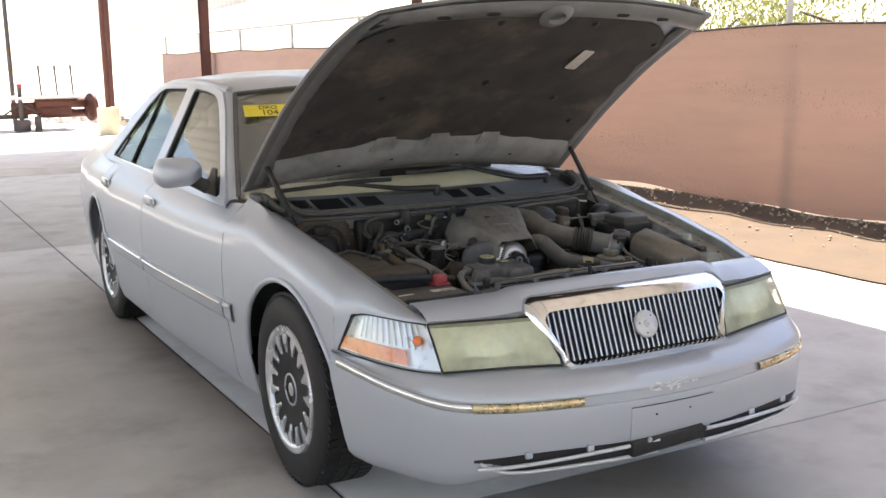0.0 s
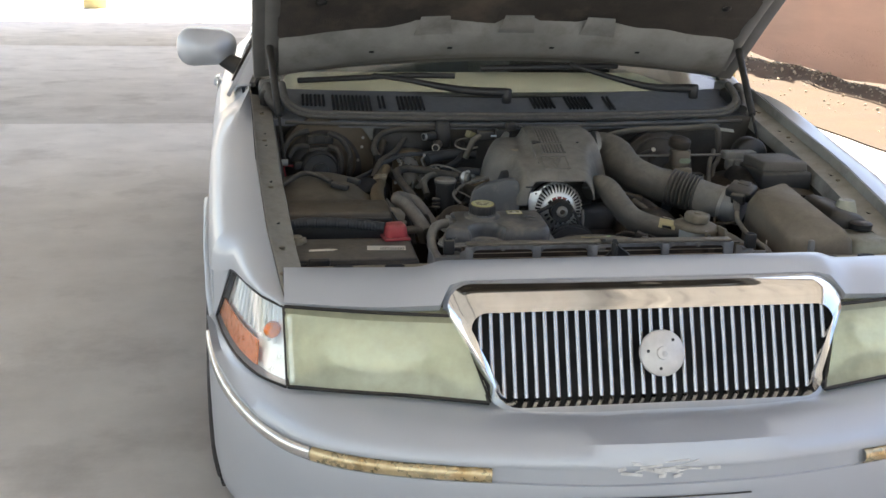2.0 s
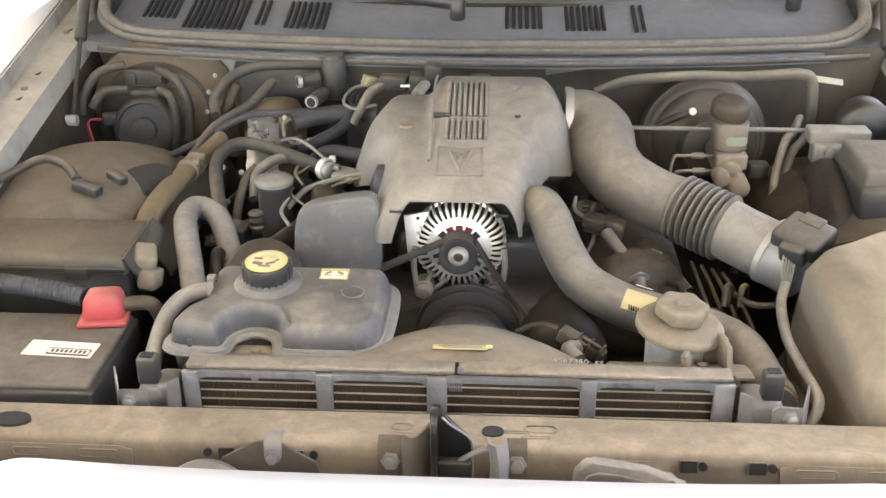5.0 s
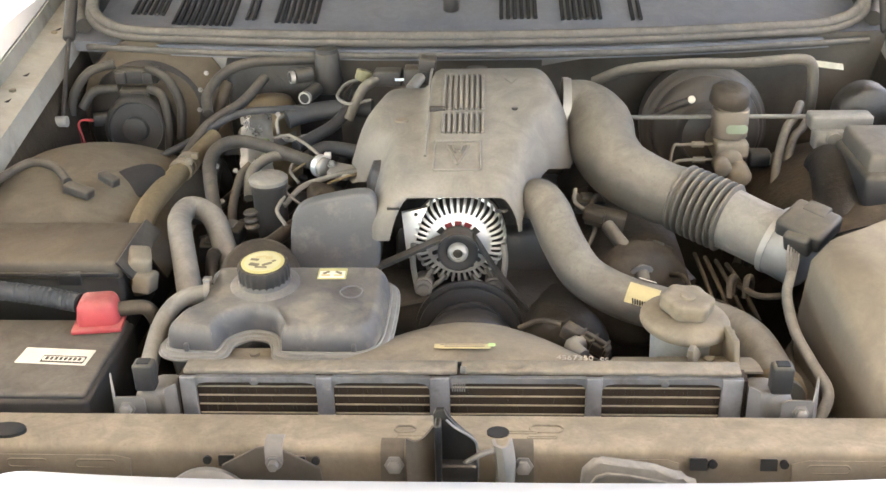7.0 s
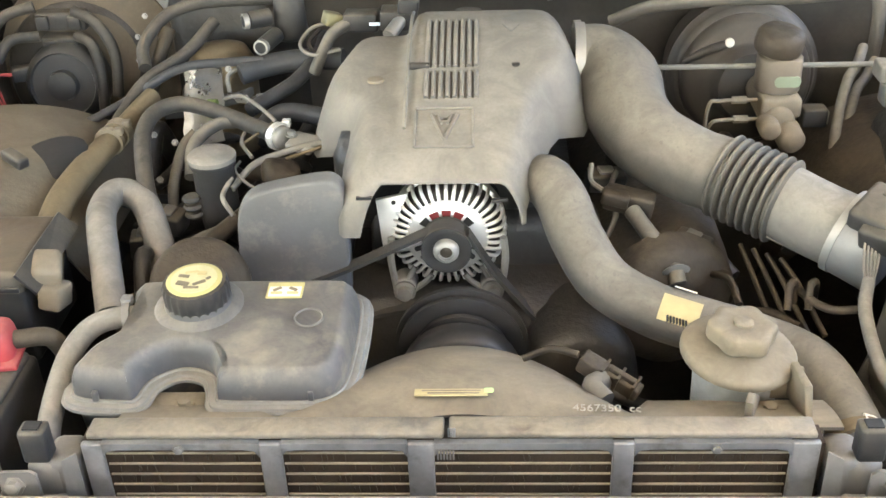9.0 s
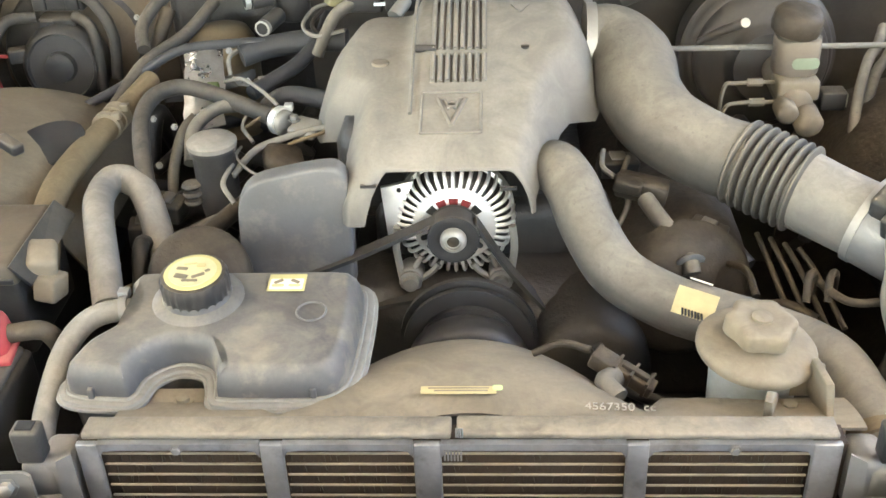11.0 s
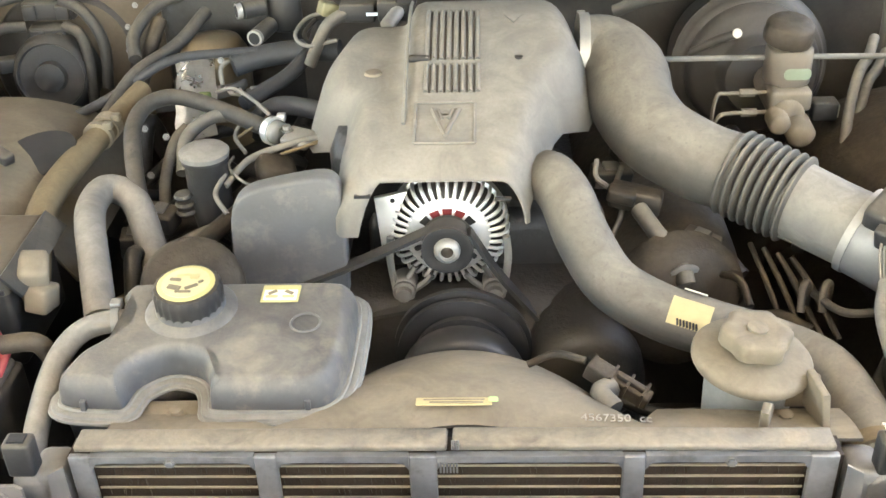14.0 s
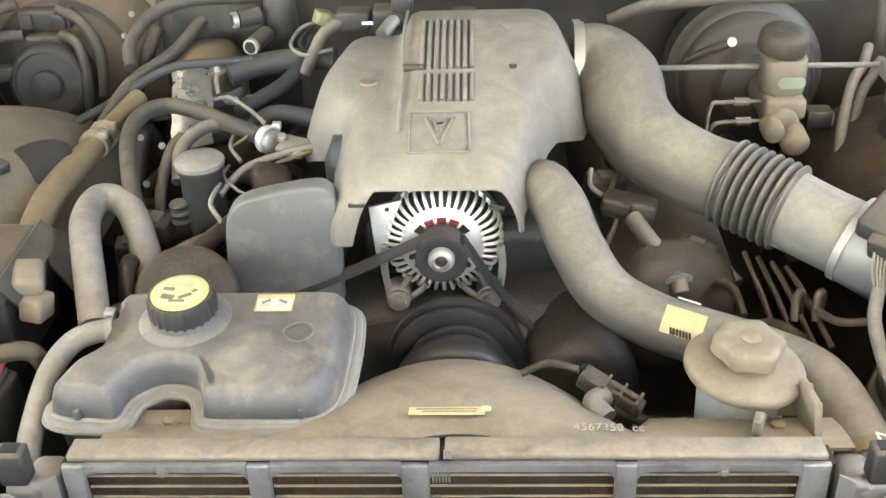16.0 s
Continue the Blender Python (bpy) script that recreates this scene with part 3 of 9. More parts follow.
mount = part("plate_mount", made(loft, [along_bumper(-0.184, 0.112, z, out, 12) for z, out in ((0.4465, 0.0008), (0.43, 0.0012), (0.39, -0.0015), (0.352, -0.0055), (0.334, -0.0085))], 0.002), PAINT, car, "blank licence plate recess")
part("plate_seam", made(tube, along_bumper(-0.184, 0.112, 0.448, 0.0015, 10), 0.0014, 6, 1), SEAL, mount)
for x in (-0.10, 0.025):
    part("screw_hole", made(rod, (x, -1.0080, 0.418), (x, -1.0128, 0.418), 0.0034, 10), HOLE_SHADE, mount)
bm = bmesh.new()
box(bm, (-0.055, -1.000, 0.330), (0.268, 0.030, 0.046), 0.006, pose(0, 0, 0, 0, -2.5, 0))
rod(bm, (0.075, -1.012, 0.328), (0.083, -1.012, 0.350), 0.007, 12)
br = part("lower_bracket", bm, BLACK, car, "black plastic bracket under the bumper")
part("bolt_head", made(bolts, [(-0.128, -1.015, 0.347)], 0.006, 0.005, (0, -1, 0.2)), STEEL, br)
bm = bmesh.new()
rnd = random.Random(5)
for k in range(22):
    x, z = -0.05 + rnd.gauss(0, 0.045), 0.500 + rnd.gauss(0, 0.007)
    slab(bm, round_rect(rnd.uniform(0.012, 0.045), rnd.uniform(0.002, 0.006), 0.001, 1), 0.0012, Matrix.Translation((x, curve_at(PLAN, abs(x)) - 0.0008 + (max(0, z - 0.506)) * 0.6, z)) @ pose(0, 0, 0, 90, rnd.uniform(-16, 16), 0))
tagged(part("scuff_mark", bm, surface("bare_plastic", (0.60, 0.60, 0.58), 0.7, 0, 0.2, 60), car, "scuffed bare plastic patch"), kind="stuff")

# grille
TOP_O, TOP_I, BOT_I, BOT_O = (0.388, -0.716, 0.7435), (0.343, -0.787, 0.706), (0.297, -0.846, 0.557), (0.320, -0.864, 0.541)


def grille():
    def ring(c_top, c_bot, bow=0.004, r=0.03, n=5):
        """A rounded frame line round the opening."""
        t, b = Vector(c_top), Vector(c_bot)
        pts = []
        corner = [(Vector((-t.x, t.y, t.z)), -1, 1), (t.copy(), 1, 1), (b.copy(), 1, -1), (Vector((-b.x, b.y, b.z)), -1, -1)]
        up = (t - b).normalized()
        up.x = 0
        for c, sx, sz in corner:
            inner = c - Vector((sx * r, 0, 0)) - up * (sz * r)
            a0 = {(-1, 1): 180, (1, 1): 90, (1, -1): 0, (-1, -1): 270}[(sx, sz)]
            for k in range(n + 1):
                a = radians(a0 - 90 * k / n)
                p = inner + Vector((r * math.cos(a), 0, 0)) + up * (r * math.sin(a))
                p.y -= bow * (1 - (p.x / 0.36) ** 2)
                pts.append(p)
        return pts
    outer = ring(TOP_O, BOT_O, r=0.058)
    back = [p + Vector((0, 0.03, -0.01)) for p in outer]
    mid = [a.lerp(b, 0.5) + Vector((0, -0.010, 0.006)) for a, b in zip(ring(TOP_O, BOT_O, r=0.058), ring(TOP_I, BOT_I, r=0.030))]
    inner = ring(TOP_I, BOT_I, r=0.030)
    deep = [p + Vector((0, 0.035, 0.0)) for p in ring(TOP_I, BOT_I, r=0.030)]
    frame_bm = bmesh.new()
    loft(frame_bm, [back, outer, mid, inner, deep], 0.0, True)
    g = part("grille", frame_bm, CHROME, car, "chrome grille surround with vertical bars, emblem missing")
    # Near-black sheet added to stand in for the shade behind the bars.
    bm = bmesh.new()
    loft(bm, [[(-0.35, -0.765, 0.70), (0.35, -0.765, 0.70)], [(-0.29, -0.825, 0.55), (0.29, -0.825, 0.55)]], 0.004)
    part("grille_gap_shade", bm, HOLE_SHADE, g)
    n = 34
    for k in range(n):
        u = -1 + 2 * (k + 0.5) / n
        x1 = u * 0.336
        lowest = 0.0
        if abs(x1) > 0.292:
            lowest = (abs(x1) - 0.292) / (0.346 - 0.292)
        t = Vector((x1, -0.781 - 0.004 * (1 - u * u), 0.703))
        b = Vector((x1, -0.838 - 0.004 * (1 - u * u), 0.560))
        b = b.lerp(t, lowest * 0.92)
        if (t - b).length < 0.02:
            continue
        bm = made(rod, t + Vector((0, 0.004, 0)), b + Vector((0, 0.004, 0)), 0.0046, 14)
        part("grille_bar", bm, BAR, g)
    em = bmesh.new()
    m = axis((0, -0.835, 0.637), (0, -1, 0.40))
    lathe(em, [(0.0395, -0.012), (0.042, -0.004), (0.042, 0.002), (0.040, 0.004), (0.012, 0.005), (0.011, 0.010), (0.004, 0.011), (0.003, 0.004)], m, 40)
    e = part("emblem_base", em, surface("dull_silver", (0.55, 0.54, 0.52), 0.5, 0.5, 0.08, 60, stain=0.2), g, "bare round silver emblem base")
    for hx, hy, hz in ((-0.027, 0.004, 0.0035), (0.020, 0.023, 0.0035), (-0.005, -0.028, 0.0035)):
        part("peg_hole", made(bolts, [m @ Vector((hx, hy, hz))], 0.0032, 0.0012, (0, -1, 0.4)), BLACK, e)
    part("peg", made(bolts, [m @ Vector((0.001, -0.002, 0.010))], 0.004, 0.004, (0, -1, 0.4)), STEEL, e)


grille()


# lamps
def lamp(s):
    def sheet(low, high, rows=7, bulge=0.02):
        out = []
        for k in range(rows):
            t = k / (rows - 1)
            out.append([a.lerp(b, t) + Vector((0, -bulge * math.sin(math.pi * t), 0)) for a, b in zip(low, high)])
        return out
    low = smoothed([(s * x, y - 0.004, z + 0.004) for x, y, z in ((0.316, -0.842, 0.554), (0.45, -0.815, 0.562), (0.56, -0.79, 0.564), (0.668, -0.757, 0.564))], 4)
    high = smoothed([(s * x, y, z) for x, y, z in ((0.366, -0.760, 0.692), (0.49, -0.742, 0.695), (0.58, -0.717, 0.695), (0.672, -0.680, 0.692))], 4)
    head = part("headlight", made(loft, sheet(low, high, 7, 0.012), 0.0), LENS_FOG, car, "yellowed fogged headlight lens")
    bm = bmesh.new()
    inn = Vector((-s * 0.01, 0.045, 0))
    loft(bm, sheet([p + inn for p in low], [p + inn for p in high], 5, 0.0), 0.003)
    part("lamp_housing", bm, HOUSING, head, "pale yellowed lamp housing")
    brow = [[p + Vector((0, 0.0, 0.0)) for p in high], [p + Vector((0, -0.007, -0.004)) for p in high], [p + Vector((0, -0.010, -0.013)) for p in high]]
    part("lens_brow", made(loft, brow, 0.002), BROW, head, "olive upper lip of the lens")
    m = axis((s * 0.505, -0.738, 0.632), (0.10 * s, -1, 0.48)) @ Matrix.Diagonal((1.62, 0.86, 0.7, 1))
    part("bowl", made(lathe, [(0.058, 0.024), (0.060, 0.022), (0.056, 0.006), (0.046, -0.008), (0.024, -0.018), (0.008, -0.020)], m, 40), BOWL, head, "dulled reflector bowl")
    part("bulb_shield", made(lathe, [(0.016, 0.0), (0.018, 0.014), (0.010, 0.024)], axis((s * 0.505, -0.732, 0.632), (0.10 * s, -1, 0.48)), 20), REFLECTOR, head)
    shelf = [[Vector((s * x, y, z)) for x, y, z in ((0.40, -0.770, 0.592), (0.50, -0.752, 0.592), (0.62, -0.728, 0.592))], [Vector((s * x, y, z)) for x, y, z in ((0.36, -0.822, 0.566), (0.50, -0.796, 0.568), (0.645, -0.756, 0.570))]]
    part("lamp_shelf", made(loft, shelf, 0.002), BROW, head, "dark lower shelf of the lamp")
    bm = bmesh.new()
    tube(bm, low, 0.004, 6, 1)
    tube(bm, high, 0.004, 6, 1)
    tube(bm, [low[-1], high[-1]], 0.004, 6, 2)
    tube(bm, [low[0], high[0]], 0.004, 6, 2)
    part("lamp_seal", bm, BLACK, head)
    low2 = smoothed([(s * x, y - 0.003, z + 0.005) for x, y, z in ((0.672, -0.755, 0.561), (0.722, -0.690, 0.560), (0.765, -0.590, 0.560), (0.797, -0.465, 0.560), (0.816, -0.358, 0.561))], 4)
    high2 = smoothed([(s * x, y, z) for x, y, z in ((0.676, -0.678, 0.692), (0.712, -0.620, 0.693), (0.745, -0.535, 0.693), (0.767, -0.452, 0.689), (0.780, -0.398, 0.676))], 4)
    turn = part("turn_lamp", made(loft, sheet(low2, high2, 7, 0.008), 0.003), CLEAR, car, "clear corner lamp with amber reflector")
    inn = Vector((-s * 0.016, 0.016, 0))
    lo3, hi3 = [p + inn for p in low2], [p + inn for p in high2]
    part("reflector", made(loft, sheet(lo3, hi3, 7, 0.0), 0.003), REFLECTOR, turn, "silver fluted reflector")
    q = 5
    inn = Vector((-s * 0.006, 0.006, 0))
    am = [[a.lerp(b, t) + inn for a, b in zip(low2[q:], high2[q:])] for t in (0.06, 0.2, 0.38)]
    part("side_marker", made(loft, am, 0.004), AMBER, turn, "orange side marker")
    bm = bmesh.new()
    for k in range(3, len(low2) - 3):
        a, b = lo3[k].lerp(hi3[k], 0.42), lo3[k].lerp(hi3[k], 0.93)
        rod(bm, a + Vector((0, -0.012, 0)), b + Vector((0, -0.012, 0)), 0.004, 6)
    part("flute", bm, REFLECTOR, turn)
    lathe_bm = made(lathe, [(0.012, 0), (0.016, 0.01), (0.014, 0.022), (0.004, 0.03)], axis(lo3[3].lerp(hi3[3], 0.6), (-s * 0.2 + s * 0.5, -0.8, 0)), 14)
    part("bulb", lathe_bm, AMBER, turn, "amber bulb")
    bm = bmesh.new()
    tube(bm, low2, 0.0026, 6, 1)
    tube(bm, high2, 0.0026, 6, 1)
    tube(bm, [low2[-1], high2[-1]], 0.0026, 6, 2)
    part("lamp_seal", bm, BLACK, turn)
    return high, high2


for s in (-1, 1):
    lamp(s)

# header panel between the hood opening and the lamps
bm = bmesh.new()
rows = []
for k in range(-60, 61):
    x = math.copysign(abs(k / 60) ** 0.9, k) * 0.672
    ax = abs(x)
    bow, raised = 1 - (x / 0.70) ** 2, 1 / (1 + math.exp((ax - 0.398) * 110))
    yb, zb = -0.655 + 0.085 * (ax / 0.672) ** 3 - 0.010 * bow, 0.741 + 0.016 * bow + 0.013 * raised - 0.008 * (ax / 0.67) ** 4
    yf = curve_at([(0, -0.716), (0.345, -0.712), (0.372, -0.720), (0.392, -0.746), (0.49, -0.742), (0.58, -0.717), (0.672, -0.682)], ax)
    zf = curve_at([(0, 0.7455), (0.345, 0.744), (0.372, 0.738), (0.384, 0.722), (0.392, 0.709), (0.672, 0.701)], ax)
    row = [Vector((x, yb + 0.012, zb - 0.035)), Vector((x, yb + 0.004, zb - 0.006)), Vector((x, yb, zb))]
    for j in range(1, 6):
        t = j / 6
        row.append(Vector((x, yb + (yf - yb) * t, zb + (zf - zb) * (t ** 1.7) + 0.004 * math.sin(math.pi * t))))
    row += [Vector((x, yf, zf)), Vector((x, yf + 0.006, zf - 0.012))]
    rows.append(row)
loft(bm, rows, 0.003)
part("header_panel", bm, PAINT, car, "silver header panel over the grille")

# fenders, doors, quarter panels
fd_of, rd_of = {}, {}
FLANGE = surface("dusty_flange_paint", (0.31, 0.305, 0.28), 0.5, 0.1, 0.2, 14.0, 0.06, 300.0, dust=0.6, dust_color=(0.66, 0.60, 0.47), side=0.3, stain=0.5, stain_scale=12.0)
BELT = lambda y: curve_at([(0.5, 0.91), (0.8, 0.905), (1.7, 0.917), (2.8, 0.932), (3.2, 0.935), (4.3, 0.915)], y)
for s in (-1, 1):
    f = part("front_fender", made(loft, fender_rows(s), 0.004), PAINT, car, "silver front fender")
    # strip of fender over the lamp
    top = []
    for y in np.linspace(-0.685, -0.345, 18):
        xe, ze = curve_at(EDGE_X, y), curve_at(EDGE_Z, y)
        lx = curve_at([(-0.68, 0.678), (-0.62, 0.714), (-0.535, 0.747), (-0.452, 0.769), (-0.398, 0.783), (-0.345, 0.80)], y)
        lz = curve_at([(-0.68, 0.696), (-0.55, 0.696), (-0.45, 0.692), (-0.39, 0.680)], y)
        mix = min(1.0, max(0.0, (y + 0.41) / 0.065))
        mix = mix * mix * (3 - 2 * mix)
        zm = ze - 0.11
        xm = side_x(y, zm)
        ex, ez = lx + (xm - lx) * mix, lz + (zm - lz) * mix
        top.append([Vector((s * (xe + (ex - xe) * math.sin(radians(90 * k / 12)) ** 0.95), y, ez + (ze - ez) * math.cos(radians(90 * k / 12)) ** 0.75)) for k in range(13)])
    part("fender_nose", made(loft, top, 0.004), PAINT, f)
    nose = []
    for z in np.linspace(0.69, 0.562, 6):
        nose.append([Vector((s * x, y, z)) for x, y in ((curve_at([(0.56, 0.819), (0.69, 0.781)], z), -0.352 - 0.045 * (z - 0.56) / 0.13), (side_x(-0.345, z), -0.340))])
    part("fender_tip", made(loft, nose, 0.003), PAINT, f)
    part("arch_lip", made(lip, s, AXLE), PAINT, f)
    part("wheel_well", made(arch_well, s, AXLE), BLACK, f)
    part("inner_rail", made(loft, [[Vector((s * (curve_at(EDGE_X, y) - 0.002), y, curve_at(EDGE_Z, y) - 0.001)), Vector((s * (curve_at(EDGE_X, y) - 0.004), y, curve_at(EDGE_Z, y) - 0.03)),
                                    Vector((s * (curve_at(EDGE_X, y) - 0.055), y, curve_at(EDGE_Z, y) - 0.038)), Vector((s * (curve_at(EDGE_X, y) - 0.062), y, curve_at(EDGE_Z, y) - 0.07))] for y in np.linspace(-0.66, 0.60, 24)], 0.003),
         FLANGE, f, "dusty inner fender flange")
    for y in (-0.30, -0.08, 0.172, 0.262, 0.44):
        part("flange_slot", made(slab, round_rect(0.009, 0.020, 0.004), 0.002, Matrix.Translation((s * (curve_at(EDGE_X, y) - 0.030), y, curve_at(EDGE_Z, y) - 0.0335)) @ pose(0, 0, 0, 0, s * 9, 0)), HOLE_SHADE, f)
    fd = fd_of[s] = part("front_door", made(loft, panel_side(s, 0.606, 1.745, BELT), 0.004), PAINT, car, "silver front door")
    rd = rd_of[s] = part("rear_door", made(loft, panel_side(s, 1.751, 2.715, BELT), 0.004), PAINT, car, "silver rear door")
    qp = part("quarter_panel", made(loft, panel_side(s, 2.721, 4.36, BELT, 0.24), 0.004), PAINT, car, "silver rear quarter panel")
    part("arch_lip", made(lip, s, BASE), PAINT, qp)
    part("wheel_well", made(arch_well, s, BASE), BLACK, qp)
    for d, y in ((fd, 1.60), (rd, 2.57)):
        x = side_x(y, 0.82)
        bm = made(slab, round_rect(0.16, 0.048, 0.02), 0.006, Matrix.Translation((s * (x - 0.001), y, 0.820)) @ Matrix(((0, 0, s, 0), (1, 0, 0, 0), (0, 1, 0, 0), (0, 0, 0, 1))), 0.002)
        part("handle_bezel", bm, CHROME, d, "chrome handle surround")
        bm = made(slab, round_rect(0.13, 0.030, 0.012), 0.014, Matrix.Translation((s * (x + 0.002), y, 0.824)) @ Matrix(((0, 0, s, 0), (1, 0, 0, 0), (0, 1, 0, 0), (0, 0, 0, 1))), 0.005)
        part("handle", bm, PAINT, d)
    for d, ya, yb in ((f, 0.525, 0.595), (fd, 0.612, 1.735), (rd, 1.758, 2.49)):
        rows = [[Vector((s * (side_x(y, z) + o), y, z)) for z, o in ((0.545, 0.0), (0.543, 0.011), (0.529, 0.014), (0.518, 0.012), (0.486, 0.012), (0.474, 0.009), (0.470, 0.0))] for y in np.linspace(ya, yb, 16)]
        st = part("side_moulding", made(loft, rows, 0.003), PAINT, d, "body-coloured side moulding")
        part("bright_insert", made(tube, [(s * (side_x(y, 0.53) + 0.014), y, 0.529) for y in np.linspace(ya + 0.01, yb - 0.01, 8)], 0.0058, 6, 2), BRIGHT_TRIM, d)
    part("belt_trim", made(tube, [(s * (side_x(y, BELT(y)) + 0.002), y, BELT(y) + 0.004) for y in np.linspace(0.84, 2.83, 18)], 0.006, 8, 2), BRIGHT_TRIM, fd, "thin bright belt moulding")
    part("rocker_panel", made(loft, [[Vector((s * (side_x(y, 0.22) - 0.012), y, 0.235)), Vector((s * (side_x(y, 0.2) - 0.02), y, 0.19)), Vector((s * 0.78, y, 0.175))] for y in np.linspace(0.40, 2.53, 12)], 0.004), PAINT, car)

# greenhouse
ROOF_Z = [(1.34, 1.322), (1.5, 1.362), (1.75, 1.392), (2.1, 1.400), (2.45, 1.388), (2.76, 1.352)]


def roof_rows():
    rows = []
    for y in np.linspace(1.36, 2.76, 16):
        zc = curve_at(ROOF_Z, y)
        half = curve_at([(1.36, 0.525), (1.7, 0.545), (2.3, 0.55), (2.76, 0.515)], y)
        rows.append([Vector((half * u, y + 0.05 * u * u * max(0, (1.6 - y) / 0.25), zc - 0.035 * abs(u) ** 2.4 - 0.015 * abs(u) ** 10)) for u in np.linspace(-1, 1, 21)])
    return rows


part("roof", made(loft, roof_rows(), 0.004), PAINT, car, "silver roof panel")
for s in (-1, 1):
    def pil(pts, w, name, mat_=PAINT, r2=0.6):
        bm = bmesh.new()
        tube(bm, pts, w, 10, 5, True, 0.0, 0.01, r2)
        return part(name, bm, mat_, car)
    bm = bmesh.new()
    rows = []
    for k in range(9):
        t = k / 8
        z = 0.900 + 0.420 * t
        y = curve_at([(0.90, 0.712), (0.917, 0.745), (1.226, 1.279), (1.307, 1.462), (1.32, 1.50)], z)
        a = Vector((s * (0.81 - 0.608 * (z - 0.905)), y + 0.010, z))
        b = Vector((s * (0.760 - 0.225 * t), 0.737 + 0.68 * t, 0.914 + 0.385 * t + 0.02 * math.sin(math.pi * t)))
        rows.append([a.lerp(b, u) + Vector((s * 0.022, -0.012, 0.010)) * math.sin(math.pi * u) * 0.6 for u in np.linspace(0, 1, 7)])
    loft(bm, rows, 0.006)
    part("front_pillar", bm, PAINT, car)
    pil([(s * 0.545, 1.46, 1.318), (s * 0.545, 1.75, 1.345), (s * 0.543, 2.05, 1.352), (s * 0.545, 2.45, 1.338), (s * 0.552, 2.70, 1.30)], 0.020, "roof_rail")
    def on_side(y, z, out=0.0):
        return Vector((s * (0.81 - 0.608 * (z - 0.905) + out), y, z))
    frame_edge = [(0.70, 0.885), (0.745, 0.917), (1.02, 1.078), (1.279, 1.226), (1.462, 1.307), (1.774, 1.342), (2.05, 1.350), (2.48, 1.335), (2.70, 1.275), (2.86, 1.165), (2.93, 1.05), (2.985, 0.915), (2.4, 0.905), (1.4, 0.895)]
    front_hole = [(0.815, 0.921), (0.885, 0.966), (1.129, 1.100), (1.381, 1.232), (1.47, 1.270), (1.56, 1.292), (1.703, 1.306), (1.90, 1.313), (1.915, 1.300), (1.80, 0.945), (1.78, 0.928), (1.3, 0.914), (0.84, 0.909)]
    rear_hole = [(1.925, 0.932), (1.940, 0.98), (2.045, 1.300), (2.06, 1.314), (2.46, 1.306), (2.54, 1.285), (2.637, 1.209), (2.747, 1.069), (2.825, 0.955), (2.81, 0.938), (2.4, 0.928), (2.1, 0.924)]
    bm = bmesh.new()
    for loop in (frame_edge, front_hole, rear_hole):
        vs = [bm.verts.new(on_side(y, z)) for y, z in loop]
        for a, b in zip(vs, vs[1:] + vs[:1]):
            bm.edges.new((a, b))
    bmesh.ops.triangle_fill(bm, use_beauty=True, edges=bm.edges[:])
    bmesh.ops.solidify(bm, geom=bm.faces[:], thickness=0.012)
    part("window_frame", bm, PAINT, car, "silver door window frames")
    for hole, where in ((front_hole, fd_of[s]), (rear_hole, rd_of[s])):
        bm = bmesh.new()
        vs = [bm.verts.new(on_side(y, z, -0.006)) for y, z in hole]
        bmesh.ops.solidify(bm, geom=[bm.faces.new(vs)], thickness=0.003)
        w = part("side_window", bm, GLASS, where, "tinted side window")
        w.visible_shadow = False
        part("window_seal", made(tube, [on_side(y, z, 0.0005) for y, z in hole + hole[:1]], 0.0075, 6, 3), BLACK, where)
        cy, cz = sum(y for y, z in hole) / len(hole), sum(z for y, z in hole) / len(hole)
        part("bright_moulding", made(tube, [on_side(y + (0.012 if y > cy else -0.012), z + (0.009 if z > cz else -0.009), 0.002) for y, z in hole + hole[:1]], 0.0032, 6, 3), BRIGHT_TRIM, where)
    part("window_divider", made(tube, [on_side(2.395, 0.93), on_side(2.505, 1.300)], 0.009, 6, 2), BLACK, rd_of[s])
    # Black line over the one-piece frame paints the shade of the door gap.
    part("door_gap_shade", made(tube, [on_side(1.845, 0.905, 0.001), on_side(1.905, 1.1, 0.001), on_side(1.985, 1.335, 0.001)], 0.0028, 6, 2), HOLE_SHADE, rd_of[s])
    bm = bmesh.new()
    loft(bm, [[(s * 0.808, 2.80, 0.905), (s * 0.80, 3.05, 0.918), (s * 0.745, 3.46, 0.925)], [(s * 0.715, 2.76, 1.060), (s * 0.705, 2.93, 1.055), (s * 0.645, 3.22, 1.065)], [(s * 0.628, 2.66, 1.205), (s * 0.62, 2.81, 1.20), (s * 0.572, 2.99, 1.215)], [(s * 0.555, 2.45, 1.335), (s * 0.545, 2.62, 1.335), (s * 0.512, 2.77, 1.342)]], 0.006)
    part("rear_pillar", bm, PAINT, car)

bm = bmesh.new()
WS = []
for k in range(8):
    t = k / 7
    WS.append([Vector((u * (0.757 - 0.225 * t), 0.745 + 0.68 * t - (0.225 - 0.10 * t) * (1 - u * u), 0.912 + 0.385 * t + 0.02 * math.sin(math.pi * t) + 0.03 * t * (1 - u * u))) for u in np.linspace(-1, 1, 17)])
loft(bm, WS, 0.005)
ws = part("windshield", bm, SCREEN, car, "windshield with a yellow paper tag")
ws.visible_shadow = False
bm = bmesh.new()
for row in ([r[0] for r in WS], [r[-1] for r in WS], WS[-1]):
    tube(bm, [p + Vector((0, -0.004, 0.004)) for p in row], 0.011, 6, 1)
part("windshield_seal", bm, SEAL, ws)
bm = bmesh.new()
